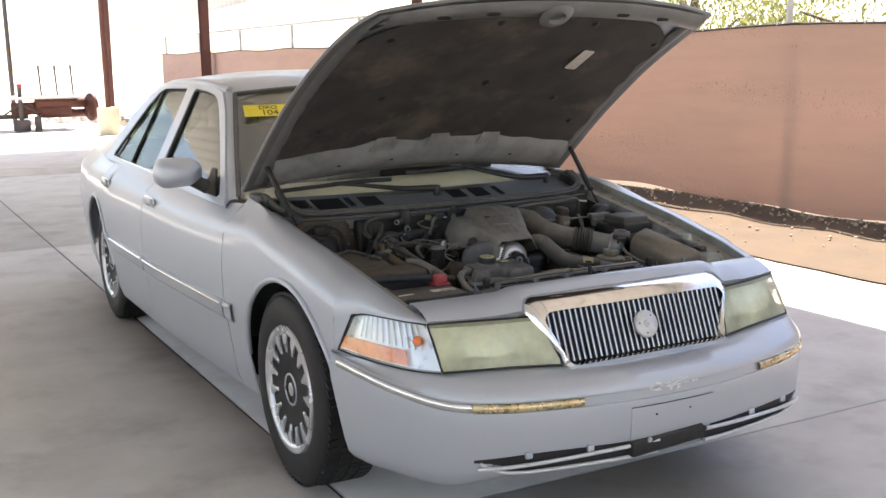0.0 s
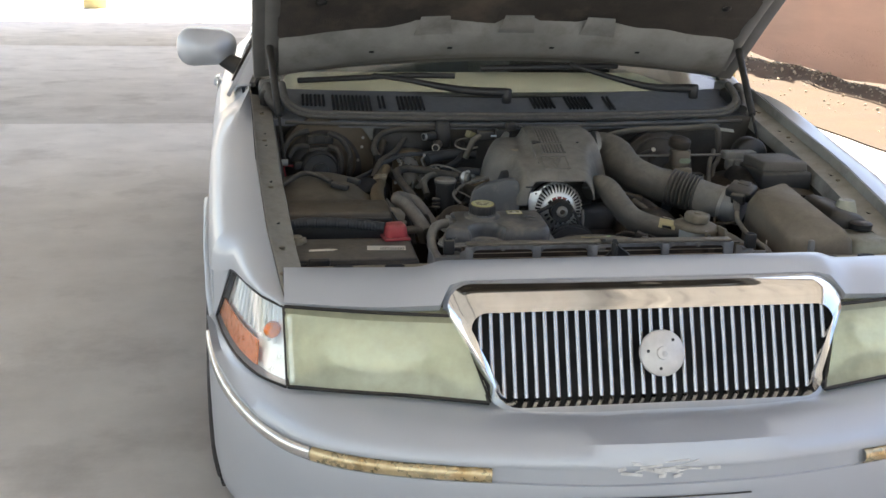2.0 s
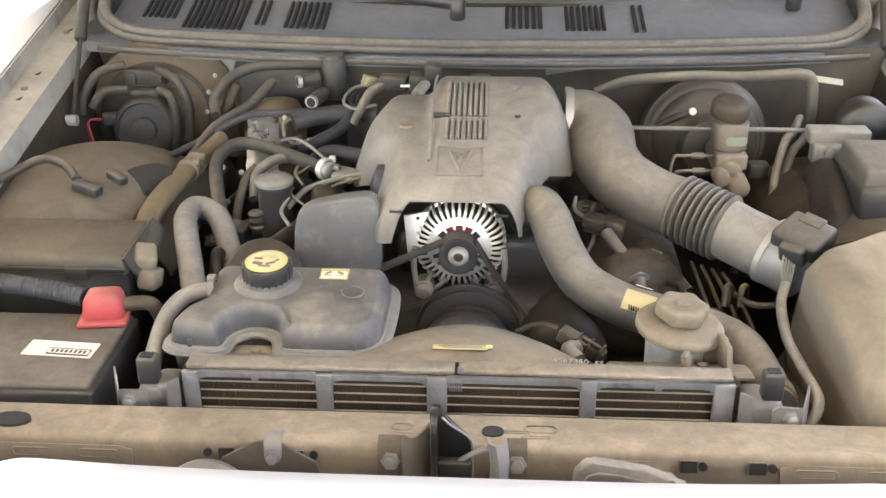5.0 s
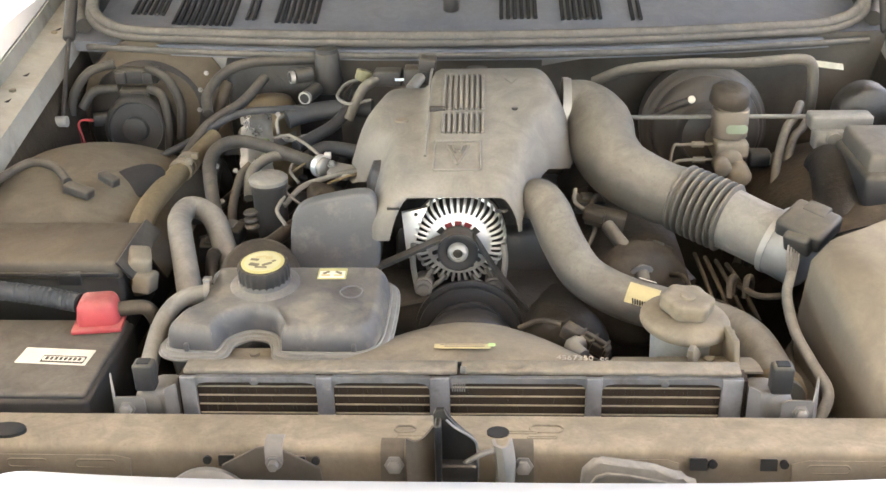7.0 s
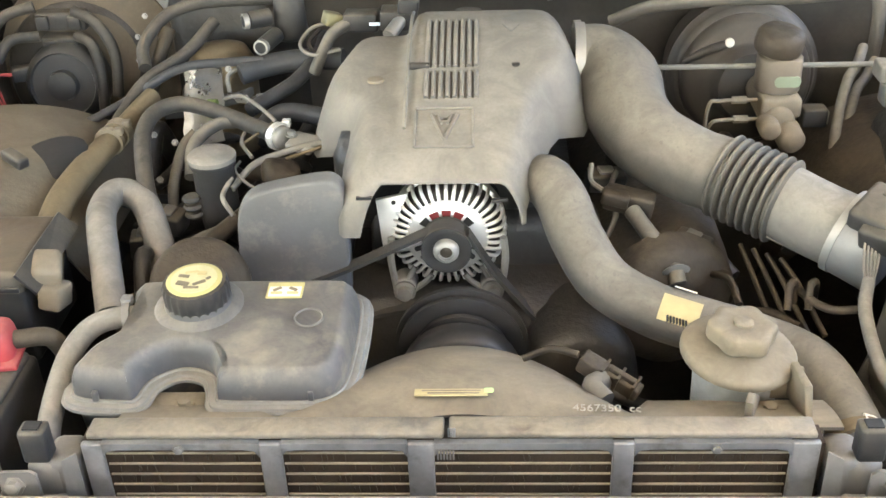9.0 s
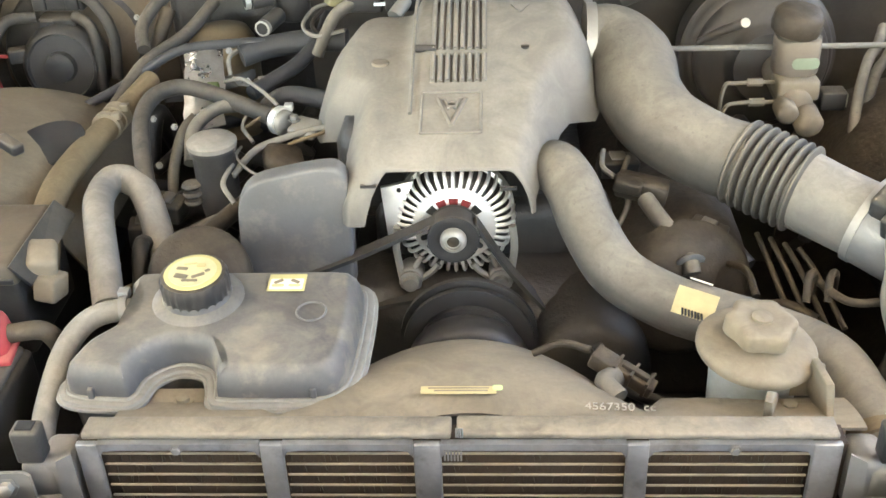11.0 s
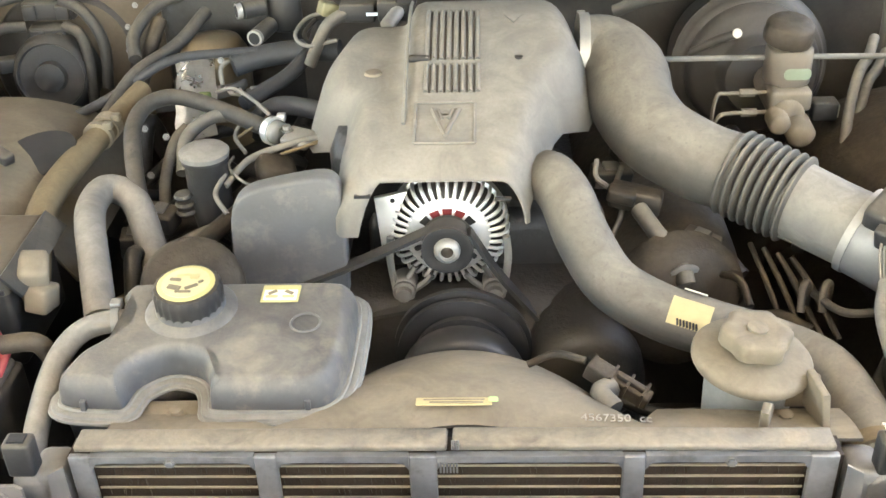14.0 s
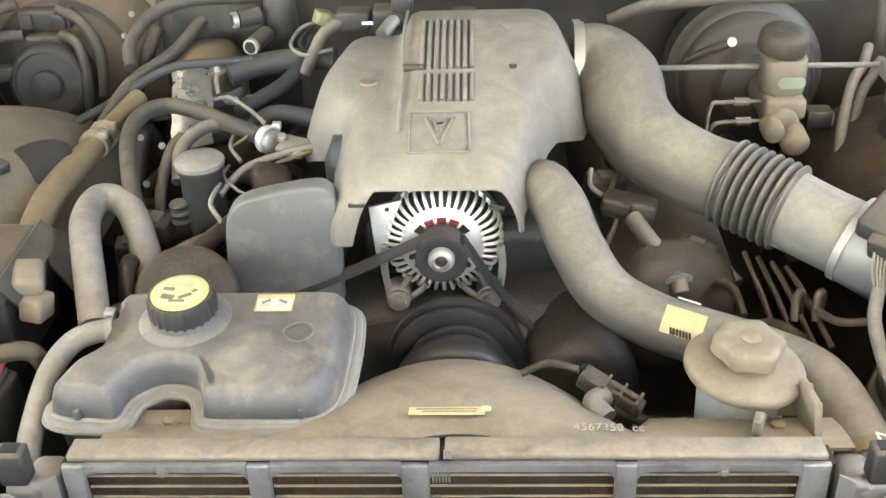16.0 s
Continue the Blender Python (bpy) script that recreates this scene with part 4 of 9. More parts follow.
loft(bm, [[Vector((u * 0.515, 2.755, 1.352 - 0.02 * u * u)) for u in np.linspace(-1, 1, 9)], [Vector((u * 0.66, 3.45, 0.955)) for u in np.linspace(-1, 1, 9)]], 0.005)
part("rear_window", bm, GLASS, car, "rear window").visible_shadow = False
bm = bmesh.new()
loft(bm, [[Vector((u * (curve_at(W, y) - 0.105), y, 0.918 + 0.045 * (1 - u ** 4) - (0.03 if y > 4.2 else 0))) for u in np.linspace(-1, 1, 13)] for y in np.linspace(3.40, 4.33, 9)], 0.006)
loft(bm, [[Vector((u * 0.62, 4.32 + 0.06 * (1 - u ** 2), 0.90)) for u in np.linspace(-1, 1, 9)], [Vector((u * 0.64, 4.36 + 0.08 * (1 - u ** 2), 0.6)) for u in np.linspace(-1, 1, 9)], [Vector((u * 0.62, 4.34 + 0.06 * (1 - u ** 2), 0.25)) for u in np.linspace(-1, 1, 9)]], 0.006)
part("trunk_lid", bm, PAINT, car)

# mirror
for s in (-1,):
    bm = bmesh.new()
    rows = []
    for k in range(9):
        t = k / 8
        r = math.sin(math.pi * min(1, 0.12 + 0.88 * t) * 0.5) if t < 1 else 1
        sc = math.sqrt(max(0.06, 1 - (1 - min(1, t * 1.5)) ** 2))
        rows.append([Vector((s * (0.908 + dx * sc), 0.965 + 0.12 * t + 0.025 * (dx + 0.08), 1.000 + dz * sc * (0.95 + dx * 0.9))) for dx, dz in round_rect(0.190, 0.124, 0.052, 4)])
    loft(bm, rows, 0, True)
    bm.verts.ensure_lookup_table()
    bm.faces.new([v for v in bm.verts][:20])
    mir = part("door_mirror", bm, PAINT, car, "silver door mirror")
    part("mirror_arm", made(tube, [(s * 0.795, 0.99, 0.935), (s * 0.825, 1.01, 0.95), (s * 0.87, 1.035, 0.975)], [0.032, 0.028, 0.026], 10, 4), BLACK, mir)
    part("mirror_glass", made(slab, round_rect(0.174, 0.108, 0.042), 0.004, Matrix.Translation((s * 0.908, 1.090, 1.000)) @ pose(0, 0, 0, 90)), CHROME, mir)
    part("sail_panel", made(loft, [[(s * 0.812, 0.83, 0.912), (s * 0.812, 1.02, 0.914)], [(s * 0.757, 1.00, 1.008), (s * 0.757, 1.03, 1.010)]], 0.012), BLACK, mir)


# wheels
def wheel():
    w = part("wheel", made(lathe, [(0.12, -0.10), (0.20, -0.11), (0.214, -0.07), (0.20, -0.03), (0.19, 0.05), (0.214, 0.085), (0.20, 0.09), (0.19, 0.07), (0.1, 0.04)], None, 40), RIM, car, "wheel with a silver multi-slot cover")
    prof = [(0.212, -0.095), (0.235, -0.108), (0.28, -0.112), (0.312, -0.104), (0.328, -0.088), (0.334, -0.06), (0.335, 0.0), (0.334, 0.06), (0.328, 0.088), (0.312, 0.104), (0.28, 0.112), (0.235, 0.108), (0.212, 0.095)]
    part("tyre", made(lathe, prof, None, 64), RUBBER, w, "worn black tyre")
    bm = bmesh.new()
    for k in range(72):
        a = 2 * math.pi * k / 72
        for z0, z1 in ((0.095, 0.052), (0.046, 0.010), (0.004, -0.032), (-0.038, -0.095)):
            p0 = Matrix.Rotation(a, 4, 'Z')
            box(bm, p0 @ Vector((0.3345 if abs(z0 + z1) < 0.14 else 0.331, 0, (z0 + z1) / 2)), (0.010, 0.022, abs(z0 - z1) - 0.006), 0.0, p0 @ pose(0, 0, 0, 14 if (z0 + z1) > 0 else -14))
    tagged(part("tread_block", bm, RUBBER, w, smooth=False), kind="stuff")
    # cover: an outer ring, slotted band and hub
    part("cover_ring", made(hoop, [(0.186, 0.070), (0.189, 0.098), (0.204, 0.110), (0.219, 0.109), (0.225, 0.100), (0.222, 0.080)], None, 48), RIM, w)
    part("cover_disc", made(lathe, [(0.02, 0.086), (0.07, 0.092), (0.11, 0.094), (0.136, 0.093), (0.150, 0.084), (0.19, 0.072), (0.19, 0.06), (0.02, 0.06)], None, 48), RIM_FLAT, w, "dull grey face of the cover")
    n = 15
    for k in range(n):
        a = 2 * math.pi * k / n
        r = Matrix.Rotation(a, 4, 'Z')
        bm = bmesh.new()
        pts = [(0.128, -0.007), (0.15, -0.009), (0.176, -0.014), (0.200, -0.026), (0.200, 0.026), (0.176, 0.014), (0.15, 0.009), (0.128, 0.007)]
        slab(bm, pts, 0.028, r @ pose(0, 0, 0.074), 0.006)
        part("spoke", bm, RIM, w)
        bm = made(slab, round_rect(0.036, 0.026, 0.011, 3, 0.170, 0), 0.010, Matrix.Rotation(a + math.pi / n, 4, 'Z') @ pose(0, 0, 0.079), 0.0)
        part("slot", bm, HOLE_SHADE, w)
    part("hub_cap", made(lathe, [(0.058, 0.088), (0.057, 0.097), (0.052, 0.099), (0.047, 0.092), (0.030, 0.090), (0.022, 0.096), (0.008, 0.097)], None, 36), RIM_FLAT, w)
    bm = bmesh.new()
    for k in range(5):
        a = 2 * math.pi * k / 5 + 0.3
        lathe(bm, [(0.010, 0.085), (0.010, 0.0985), (0.007, 0.0985)], pose(0.038 * math.cos(a), 0.038 * math.sin(a), 0), 12)
    part("lug_hole", bm, BLACK, w)
    return w


def place_wheel(w, s, y, turn):
    m = Matrix.Translation((s * 0.738, y, HUB_Z)) @ pose(0, 0, 0, 0, 90 * s, 0) @ pose(0, 0, 0, 0, 0, turn)
    w.matrix_basis = m


first = wheel()
place_wheel(first, -1, AXLE, 8)
for s, y, turn in ((1, AXLE, 20), (-1, BASE, 40), (1, BASE, 70)):
    c = copy_thing(first, Matrix())
    c.parent = car
    place_wheel(c, s, y, turn)


# ---- hood, raised ----
HOOD = Matrix.Translation((0, 0.688, 0.965)) @ pose(0, 0, 0, -33.3)
# in the hood's own frame: y from 0 at the hinge to -1.24 at the nose, z up from its outer skin


def hood():
    h_len = 1.275

    def half(t):
        return curve_at([(0, 0.752), (0.15, 0.750), (0.5, 0.735), (0.8, 0.71), (0.93, 0.69), (1.0, 0.655)], t)

    def front(u):
        return -h_len + 0.05 * abs(u) ** 3

    def skin(u, t, dz):
        w = half(t)
        crown = 0.030 * (1 - u * u) + 0.035 * math.sin(math.pi * min(1, t * 0.9)) - 0.07 * t ** 3
        return HOOD @ Vector((u * w, front(u) * t + 0.06 * (1 - t) * (u * u - 0.5), crown + dz))
    us, ts = np.linspace(-1, 1, 29), np.linspace(0, 1, 22)
    hood_ob = part("hood", made(loft, [[skin(u, t, 0.0) for u in us] for t in ts], 0.0015), PAINT, car, "raised silver hood")
    # inner frame: a rim all round and a deep rear and front channel
    bm = bmesh.new()
    rim = []
    ring_t = [(u, 0.0) for u in us] + [(1, t) for t in ts[1:]] + [(u, 1.0) for u in us[::-1][1:]] + [(-1, t) for t in ts[::-1][1:-1]]
    prof = [(0.0, -0.002), (0.003, -0.012), (0.014, -0.015), (0.034, -0.011), (0.050, -0.024), (0.070, -0.022), (0.084, -0.012)]
    rows = []
    for u, t in ring_t:
        row = []
        for d, dz in prof:
            uu = u * (1 - d / 0.7) if abs(u) > 0.999 else u * (1 - d * 0.9)
            tt = t + (d / h_len * (1.25 if t < 0.5 else -0.9) if t < 1e-6 or t > 1 - 1e-6 else (0.5 - t) * d * 0.9)
            row.append(skin(uu, min(1, max(0, tt)), dz))
        rows.append(row)
    rows.append(rows[0])
    loft(bm, rows, 0)
    part("inner_frame", bm, PAINT_IN, hood_ob, "dusty grey inner hood frame")
    bm = bmesh.new()
    rows = []
    for t, dz in ((0.012, -0.010), (0.032, -0.036), (0.065, -0.046), (0.105, -0.044), (0.145, -0.034), (0.175, -0.016)):
        rows.append([skin(u * 0.90, t + 0.02 * (1 - u * u), dz) for u in us])
    loft(bm, rows, 0)
    part("rear_channel", bm, CHANNEL, hood_ob, "bare metal rear channel of the hood")
    bm = bmesh.new()
    rows = []
    for t, dz in ((0.90, -0.012), (0.915, -0.034), (0.945, -0.042), (0.975, -0.040), (0.992, -0.02)):
        rows.append([skin(u * 0.93, t, dz) for u in us])
    loft(bm, rows, 0)
    part("front_channel", bm, PAINT_IN, hood_ob)
    # insulation pad with rounded front corners and a toothed rear edge
    bm = bmesh.new()
    cols = []
    N = 60
    for k in range(N + 1):
        u = -0.905 + 1.81 * k / N
        au = abs(u)
        t1 = 0.905 - 0.09 * max(0, (au - 0.62) / 0.285) ** 2.2 - 0.02 * au
        t0 = 0.165 - 0.03 * (1 - au * au)
        for c0 in (-0.32, 0.0, 0.32):
            if abs(u - c0) < 0.085:
                t0 += 0.055 * min(1, (0.085 - abs(u - c0)) / 0.018)
        cols.append([skin(u, t0 + (t1 - t0) * j / 18, -0.018 + (0.006 if j in (0, 18) else 0) - 0.006 * (noise.noise((u * 3, j * 0.4, 1)) + 0.6 * noise.noise((u * 9, j * 1.3, 2)))) for j in range(19)])
    loft(bm, cols, 0.004)
    part("insulation_pad", bm, FELT, hood_ob, "dark brown worn felt insulation pad")
    bm = bmesh.new()
    for u, t in ((-0.72, 0.8), (-0.2, 0.86), (0.35, 0.86), (0.84, 0.78), (-0.5, 0.45), (0.05, 0.5), (0.55, 0.42), (-0.75, 0.3), (0.78, 0.3)):
        p = skin(u, t, -0.026)
        lathe(bm, [(0.014, -0.004), (0.014, 0.001), (0.009, 0.004), (0.003, 0.005)], axis(p, HOOD.to_3x3() @ Vector((0, 0, -1))), 10)
    tagged(part("push_pin", bm, BLACK, hood_ob), kind="stuff")
    m = Matrix.Translation(skin(0.47, 0.66, -0.034)) @ pose(0, 0, 0, -33.3) @ pose(0, 0, 0, 0, 0, 12)
    part("warning_label", made(slab, round_rect(0.055, 0.12, 0.008), 0.002, m @ pose(0, 0, 0, 0, 180, 0)), surface("silver_label", (0.5, 0.46, 0.40), 0.5, 0.3, 0.15, 60), hood_ob, "silver label on the pad")
    for c0 in (-0.32, 0.0, 0.32):
        tab = [[skin(c0 + du * (1 - 0.3 * j / 3), 0.14 + 0.075 * j / 3, -0.034 + (0.010 if j == 3 else 0)) for du in (-0.078, -0.06, 0.0, 0.06, 0.078)] for j in range(4)]
        part("channel_tab", made(loft, tab, 0.002), CHANNEL, hood_ob)
    # latch striker plate and holes in the front channel
    bm = bmesh.new()
    c = skin(0.0, 0.945, -0.05)
    lathe(bm, [(0.055, 0.012), (0.06, 0.0), (0.045, -0.012), (0.03, -0.012), (0.026, 0.0)], axis(c, HOOD.to_3x3() @ Vector((0, 0, 1))), 20)
    part("striker_cup", bm, PAINT_IN, hood_ob)
    bm = bmesh.new()
    for u in (-0.62, -0.36, 0.40, 0.66):
        slab(bm, round_rect(0.05, 0.016, 0.007), 0.003, Matrix.Translation(skin(u, 0.952, -0.0455)) @ pose(0, 0, 0, -30.3))
    for u in (-0.55, -0.25, 0.15, 0.5):
        slab(bm, round_rect(0.014, 0.008, 0.003), 0.003, Matrix.Translation(skin(u, 0.125, -0.06)) @ pose(0, 0, 0, -25.3))
    tagged(part("frame_hole", bm, HOLE_SHADE, hood_ob), kind="stuff")
    # gas struts
    for s in (-1, 1):
        a, b = Vector((s * 0.664, 0.245, 0.775)), HOOD @ Vector((s * 0.70, -0.16, -0.005))
        bm = bmesh.new()
        rod(bm, a, a.lerp(b, 0.45), 0.004, 10)
        st = part("gas_strut", bm, BLACK, car, "black gas strut holding the hood")
        part("strut_body", made(rod, a.lerp(b, 0.38), b, 0.0105, 12, None, 0.003), BLACK, st)
        part("ball_joint", made(rod, a + Vector((s * 0.03, 0, 0)), a - Vector((s * 0.008, 0, 0)), 0.009, 10), CHANNEL, st)
        bm = bmesh.new()
        box(bm, (s * 0.71, 0.625, 0.915), (0.05, 0.12, 0.05), 0.008)
        part("hood_hinge", bm, PAINT_IN, hood_ob)


hood()

# yellow tag on the windshield
tag_m = Matrix.Translation((-0.458, 1.191, 1.233)) @ pose(0, 0, 0, 33, 0, -12)
tag = part("paper_tag", made(slab, round_rect(0.213, 0.085, 0.002), 0.001, tag_m), YELLOW, ws, "yellow paper tag with black handwriting")


def lettering(text, m, size, material, parent, name="lettering", label=""):
    cu = bpy.data.curves.new(name, 'FONT')
    cu.body, cu.size, cu.align_x, cu.align_y, cu.extrude = text, size, 'CENTER', 'CENTER', 0.0004
    tmp = bpy.data.objects.new(name, cu)
    me = bpy.data.meshes.new_from_object(tmp)
    bpy.data.objects.remove(tmp)
    me.transform(m)
    me.materials.append(material)
    ob = new(name, me)
    ob.parent = parent
    if label:
        ob["label"] = label
    return ob


lettering("DRO", tag_m @ pose(0, 0.02, 0.0016), 0.038, INK, tag, "handwriting")
lettering("104", tag_m @ pose(0.005, -0.018, 0.0016), 0.052, INK, tag, "handwriting")

# cabin seen through the glass
for s in (-1, 1):
    seat = part("front_seat", made(box, (s * 0.36, 1.62, 0.62), (0.52, 0.5, 0.16), 0.05), SEAT, car, "grey cloth front seat")
    part("backrest", made(box, (s * 0.36, 1.92, 0.86), (0.50, 0.14, 0.55), 0.06, pose(0, 0, 0, -14)), SEAT, seat)
    part("headrest", made(box, (s * 0.36, 2.0, 1.17), (0.26, 0.09, 0.15), 0.04), SEAT, seat)
part("rear_seat", made(box, (0, 2.85, 0.78), (1.25, 0.16, 0.5), 0.06, pose(0, 0, 0, -16)), SEAT, car)
part("dashboard", made(box, (0, 1.06, 0.82), (1.34, 0.52, 0.15), 0.05), surface("dashboard_vinyl", (0.76, 0.72, 0.62), 0.6, 0, 0.08, 8, 0.1, 300), car, "pale tan vinyl dashboard")
bm = bmesh.new()
lathe(bm, [(0.185, -0.012), (0.198, 0.0), (0.185, 0.012), (0.172, 0.0), (0.185, -0.012)][:4], axis((0.37, 1.40, 0.90), (0, 0.9, 0.45)), 32)
part("steering_wheel", bm, BLACK, car)
part("cabin_floor", made(box, (0, 1.95, 0.30), (1.66, 2.2, 0.04)), BLACK, car)
bm = bmesh.new()
box(bm, (0, 1.75, 0.235), (1.10, 4.70, 0.03), 0.005)
for ya, yb in ((0.43, 2.51), (3.31, 4.10)):
    for s in (-1, 1):
        wide = 0.20 if ya < 1 else 0.12
        box(bm, (s * (0.553 + wide / 2), (ya + yb) / 2, 0.235), (wide, yb - ya, 0.03), 0.004)
part("underbody", bm, BLACK, car, "black underbody pan")
for y in (AXLE, BASE):
    part("axle", made(rod, (-0.66, y, HUB_Z), (0.66, y, HUB_Z), 0.04, 12), BLACK, car)

# ---- engine bay ----
DUSTY = surface("dusty_black_plastic", (0.022, 0.022, 0.023), 0.5, 0.0, 0.2, 14.0, 0.15, 260.0, dust=0.72, dust_color=(0.32, 0.28, 0.215), side=0.18)
COVER = surface("dusty_cover_plastic", (0.10, 0.096, 0.09), 0.6, 0.0, 0.12, 9.0, 0.12, 260.0, dust=0.97, dust_color=(0.515, 0.475, 0.39), side=0.52, wear=0.20)
TANK = surface("dark_grey_tank_plastic", (0.066, 0.067, 0.070), 0.40, 0.0, 0.25, 12.0, 0.1, 260.0, dust=0.62, dust_color=(0.48, 0.44, 0.365), side=0.35, wear=0.8, stain=0.5, stain_color=(0.30, 0.25, 0.18), stain_scale=16.0)
HOSE = surface("dusty_rubber_hose", (0.040, 0.037, 0.034), 0.65, 0.0, 0.2, 9.0, 0.15, 260.0, dust=0.95, dust_color=(0.455, 0.41, 0.33), side=0.40, wear=0.22)
HOSE_PALE = surface("pale_dusty_hose", (0.12, 0.115, 0.105), 0.7, 0.0, 0.15, 18.0, 0.2, 260.0, dust=0.88, dust_color=(0.56, 0.52, 0.44), side=0.6, wear=0.2)
HOSE_TAN = surface("tan_dusty_hose", (0.12, 0.09, 0.055), 0.75, 0.0, 0.2, 18.0, 0.2, 260.0, dust=0.8, dust_color=(0.40, 0.31, 0.185), side=0.6)
DARK_HOSE = surface("dark_rubber_hose", (0.03, 0.032, 0.036), 0.55, 0.0, 0.2, 18.0, 0.1, 260.0, dust=0.4, dust_color=(0.22, 0.21, 0.19))
METAL_TAN = surface("dirt_coated_steel", (0.20, 0.17, 0.125), 0.75, 0.15, 0.2, 11.0, 0.25, 200.0, dust=0.9, dust_color=(0.54, 0.465, 0.35), side=0.5, wear=0.45, stain=0.3, stain_color=(0.12, 0.09, 0.06), stain_scale=9.0)
METAL_GREY = surface("grey_dusty_steel", (0.22, 0.22, 0.215), 0.5, 0.5, 0.15, 20.0, 0.15, 220.0, dust=0.6, dust_color=(0.40, 0.35, 0.27), side=0.35)
GRIME = surface("oily_grime", (0.017, 0.0145, 0.012), 0.5, 0.1, 0.5, 22.0, 0.6, 120.0, dust=0.16, dust_color=(0.22, 0.175, 0.125), side=0.2, wear=0.8)
GRIME_BROWN = surface("brown_grime", (0.036, 0.028, 0.021), 0.6, 0.1, 0.5, 20.0, 0.6, 120.0, dust=0.45, dust_color=(0.30, 0.24, 0.165), side=0.25, wear=0.75)
ALU = surface("bright_aluminium", (0.66, 0.66, 0.64), 0.4, 0.65, 0.08, 40.0, 0.1, 300.0, stain=0.15, stain_color=(0.35, 0.30, 0.22), stain_scale=30.0)
ALU_DULL = surface("dull_aluminium", (0.30, 0.295, 0.275), 0.5, 0.6, 0.12, 25.0, 0.15, 300.0, dust=0.4, side=0.4)
COPPER = surface("copper_winding", (0.17, 0.022, 0.022), 0.4, 0.3, 0.2, 80.0, 0.2, 300.0)
FIN_CORE = surface("radiator_fins", (0.045, 0.03, 0.02), 0.6, 0.4, 0.25, 60.0, 0.4, 500.0, stretch=(8.0, 1.0, 1.0))
RED_CAP = surface("faded_red_rubber", (0.34, 0.045, 0.050), 0.5, 0.0, 0.2, 25.0, 0.1, 250.0, dust=0.45, dust_color=(0.75, 0.40, 0.33), wear=0.5)
PAPER = surface("dusty_white_label", (0.62, 0.58, 0.48), 0.7, 0.0, 0.12, 40.0, 0.0, 300.0)
LABEL_Y = surface("pale_yellow_label", (0.39, 0.325, 0.165), 0.6, 0.0, 0.12, 40.0, 0.0, 300.0, stain=0.2, stain_color=(0.45, 0.38, 0.22), stain_scale=40.0)
CAP_Y = surface("yellow_cap_face", (0.38, 0.345, 0.15), 0.5, 0.0, 0.08, 40.0, 0.0, 300.0)
FOIL = surface("crinkled_foil", (0.52, 0.53, 0.52), 0.3, 0.85, 0.2, 40.0, 1.0, 70.0, stain=0.3, stain_color=(0.20, 0.16, 0.11), stain_scale=22.0)
BELT_MAT = surface("belt_rubber", (0.02, 0.02, 0.02), 0.6, 0.0, 0.2, 40.0, 0.1, 300.0, dust=0.25)
TANK_PALE = surface("pale_tank_brim", (0.20, 0.20, 0.19), 0.5, 0.0, 0.2, 14.0, 0.1, 260.0, dust=0.8, dust_color=(0.46, 0.43, 0.36), side=0.6)
CHALK = surface("chalk", (0.30, 0.275, 0.225), 0.9, 0.0, 0.3, 300.0)
MILKY = surface("milky_plastic", (0.36, 0.37, 0.30), 0.45, 0.0, 0.15, 20.0, 0.05, 250.0, dust=0.7, dust_color=(0.36, 0.29, 0.20), side=0.4)


LINE_DARK = surface("dark_dusty_sleeve", (0.028, 0.027, 0.026), 0.6, 0.0, 0.25, 18.0, 0.3, 200.0, dust=0.6, dust_color=(0.36, 0.31, 0.24), side=0.3, wear=0.5)


def pipe(name, pts, r, mat_, label="", parent=None, n=12, **kw):
    return part(name, made(tube, pts, r, n, **kw), mat_, parent or car, label)


def clamp_ring(p, d, r, parent, w=0.010, mat_=None):
    bm = made(lathe, [(r, -w / 2), (r + 0.0018, -w / 2), (r + 0.0018, w / 2), (r, w / 2)], axis(p, d), 24)
    d = Vector(d).normalized()
    q = Vector(p) + d.orthogonal().normalized() * (r + 0.004)
    box(bm, q, (0.010, 0.010, 0.008), 0.001)
    return part("hose_clamp", bm, mat_ or METAL_GREY, parent, "worm-drive hose clamp")


FIREWALL = surface("dusty_firewall_paint", (0.060, 0.054, 0.047), 0.55, 0.1, 0.4, 8.0, 0.1, 200.0, wear=0.8, dust=0.35, dust_color=(0.36, 0.31, 0.235), side=0.6, stain=0.5, stain_color=(0.06, 0.05, 0.04), stain_scale=5.0)
BOOSTER = surface("booster_paint", (0.062, 0.056, 0.05), 0.4, 0.1, 0.2, 7.0, 0.05, 200.0, dust=0.5, dust_color=(0.33, 0.28, 0.215), side=0.4)
# walls of the bay
for s in (-1, 1):
    rows = []
    for y in np.linspace(-0.62, 0.60, 24):
        xe, ze = curve_at(EDGE_X, y) - 0.062, curve_at(EDGE_Z, y) - 0.07
        rows.append([Vector((s * xe, y, ze)), Vector((s * (xe - 0.012), y, ze - 0.05)), Vector((s * (xe - 0.02), y, ze - 0.14)), Vector((s * (xe - 0.07), y, 0.48)), Vector((s * 0.50, y, 0.36))])
    part("inner_apron", made(loft, rows, 0.003), GRIME_BROWN, car, "dirty inner fender apron")
    rod_bm = bmesh.new()
    bolts(rod_bm, [(s * (curve_at(EDGE_X, y) - 0.028), y, curve_at(EDGE_Z, y) - 0.034) for y in (-0.42, -0.12, 0.2, 0.42)], 0.006, 0.006)
    tagged(part("fender_bolt", rod_bm, METAL_TAN, car), kind="stuff")
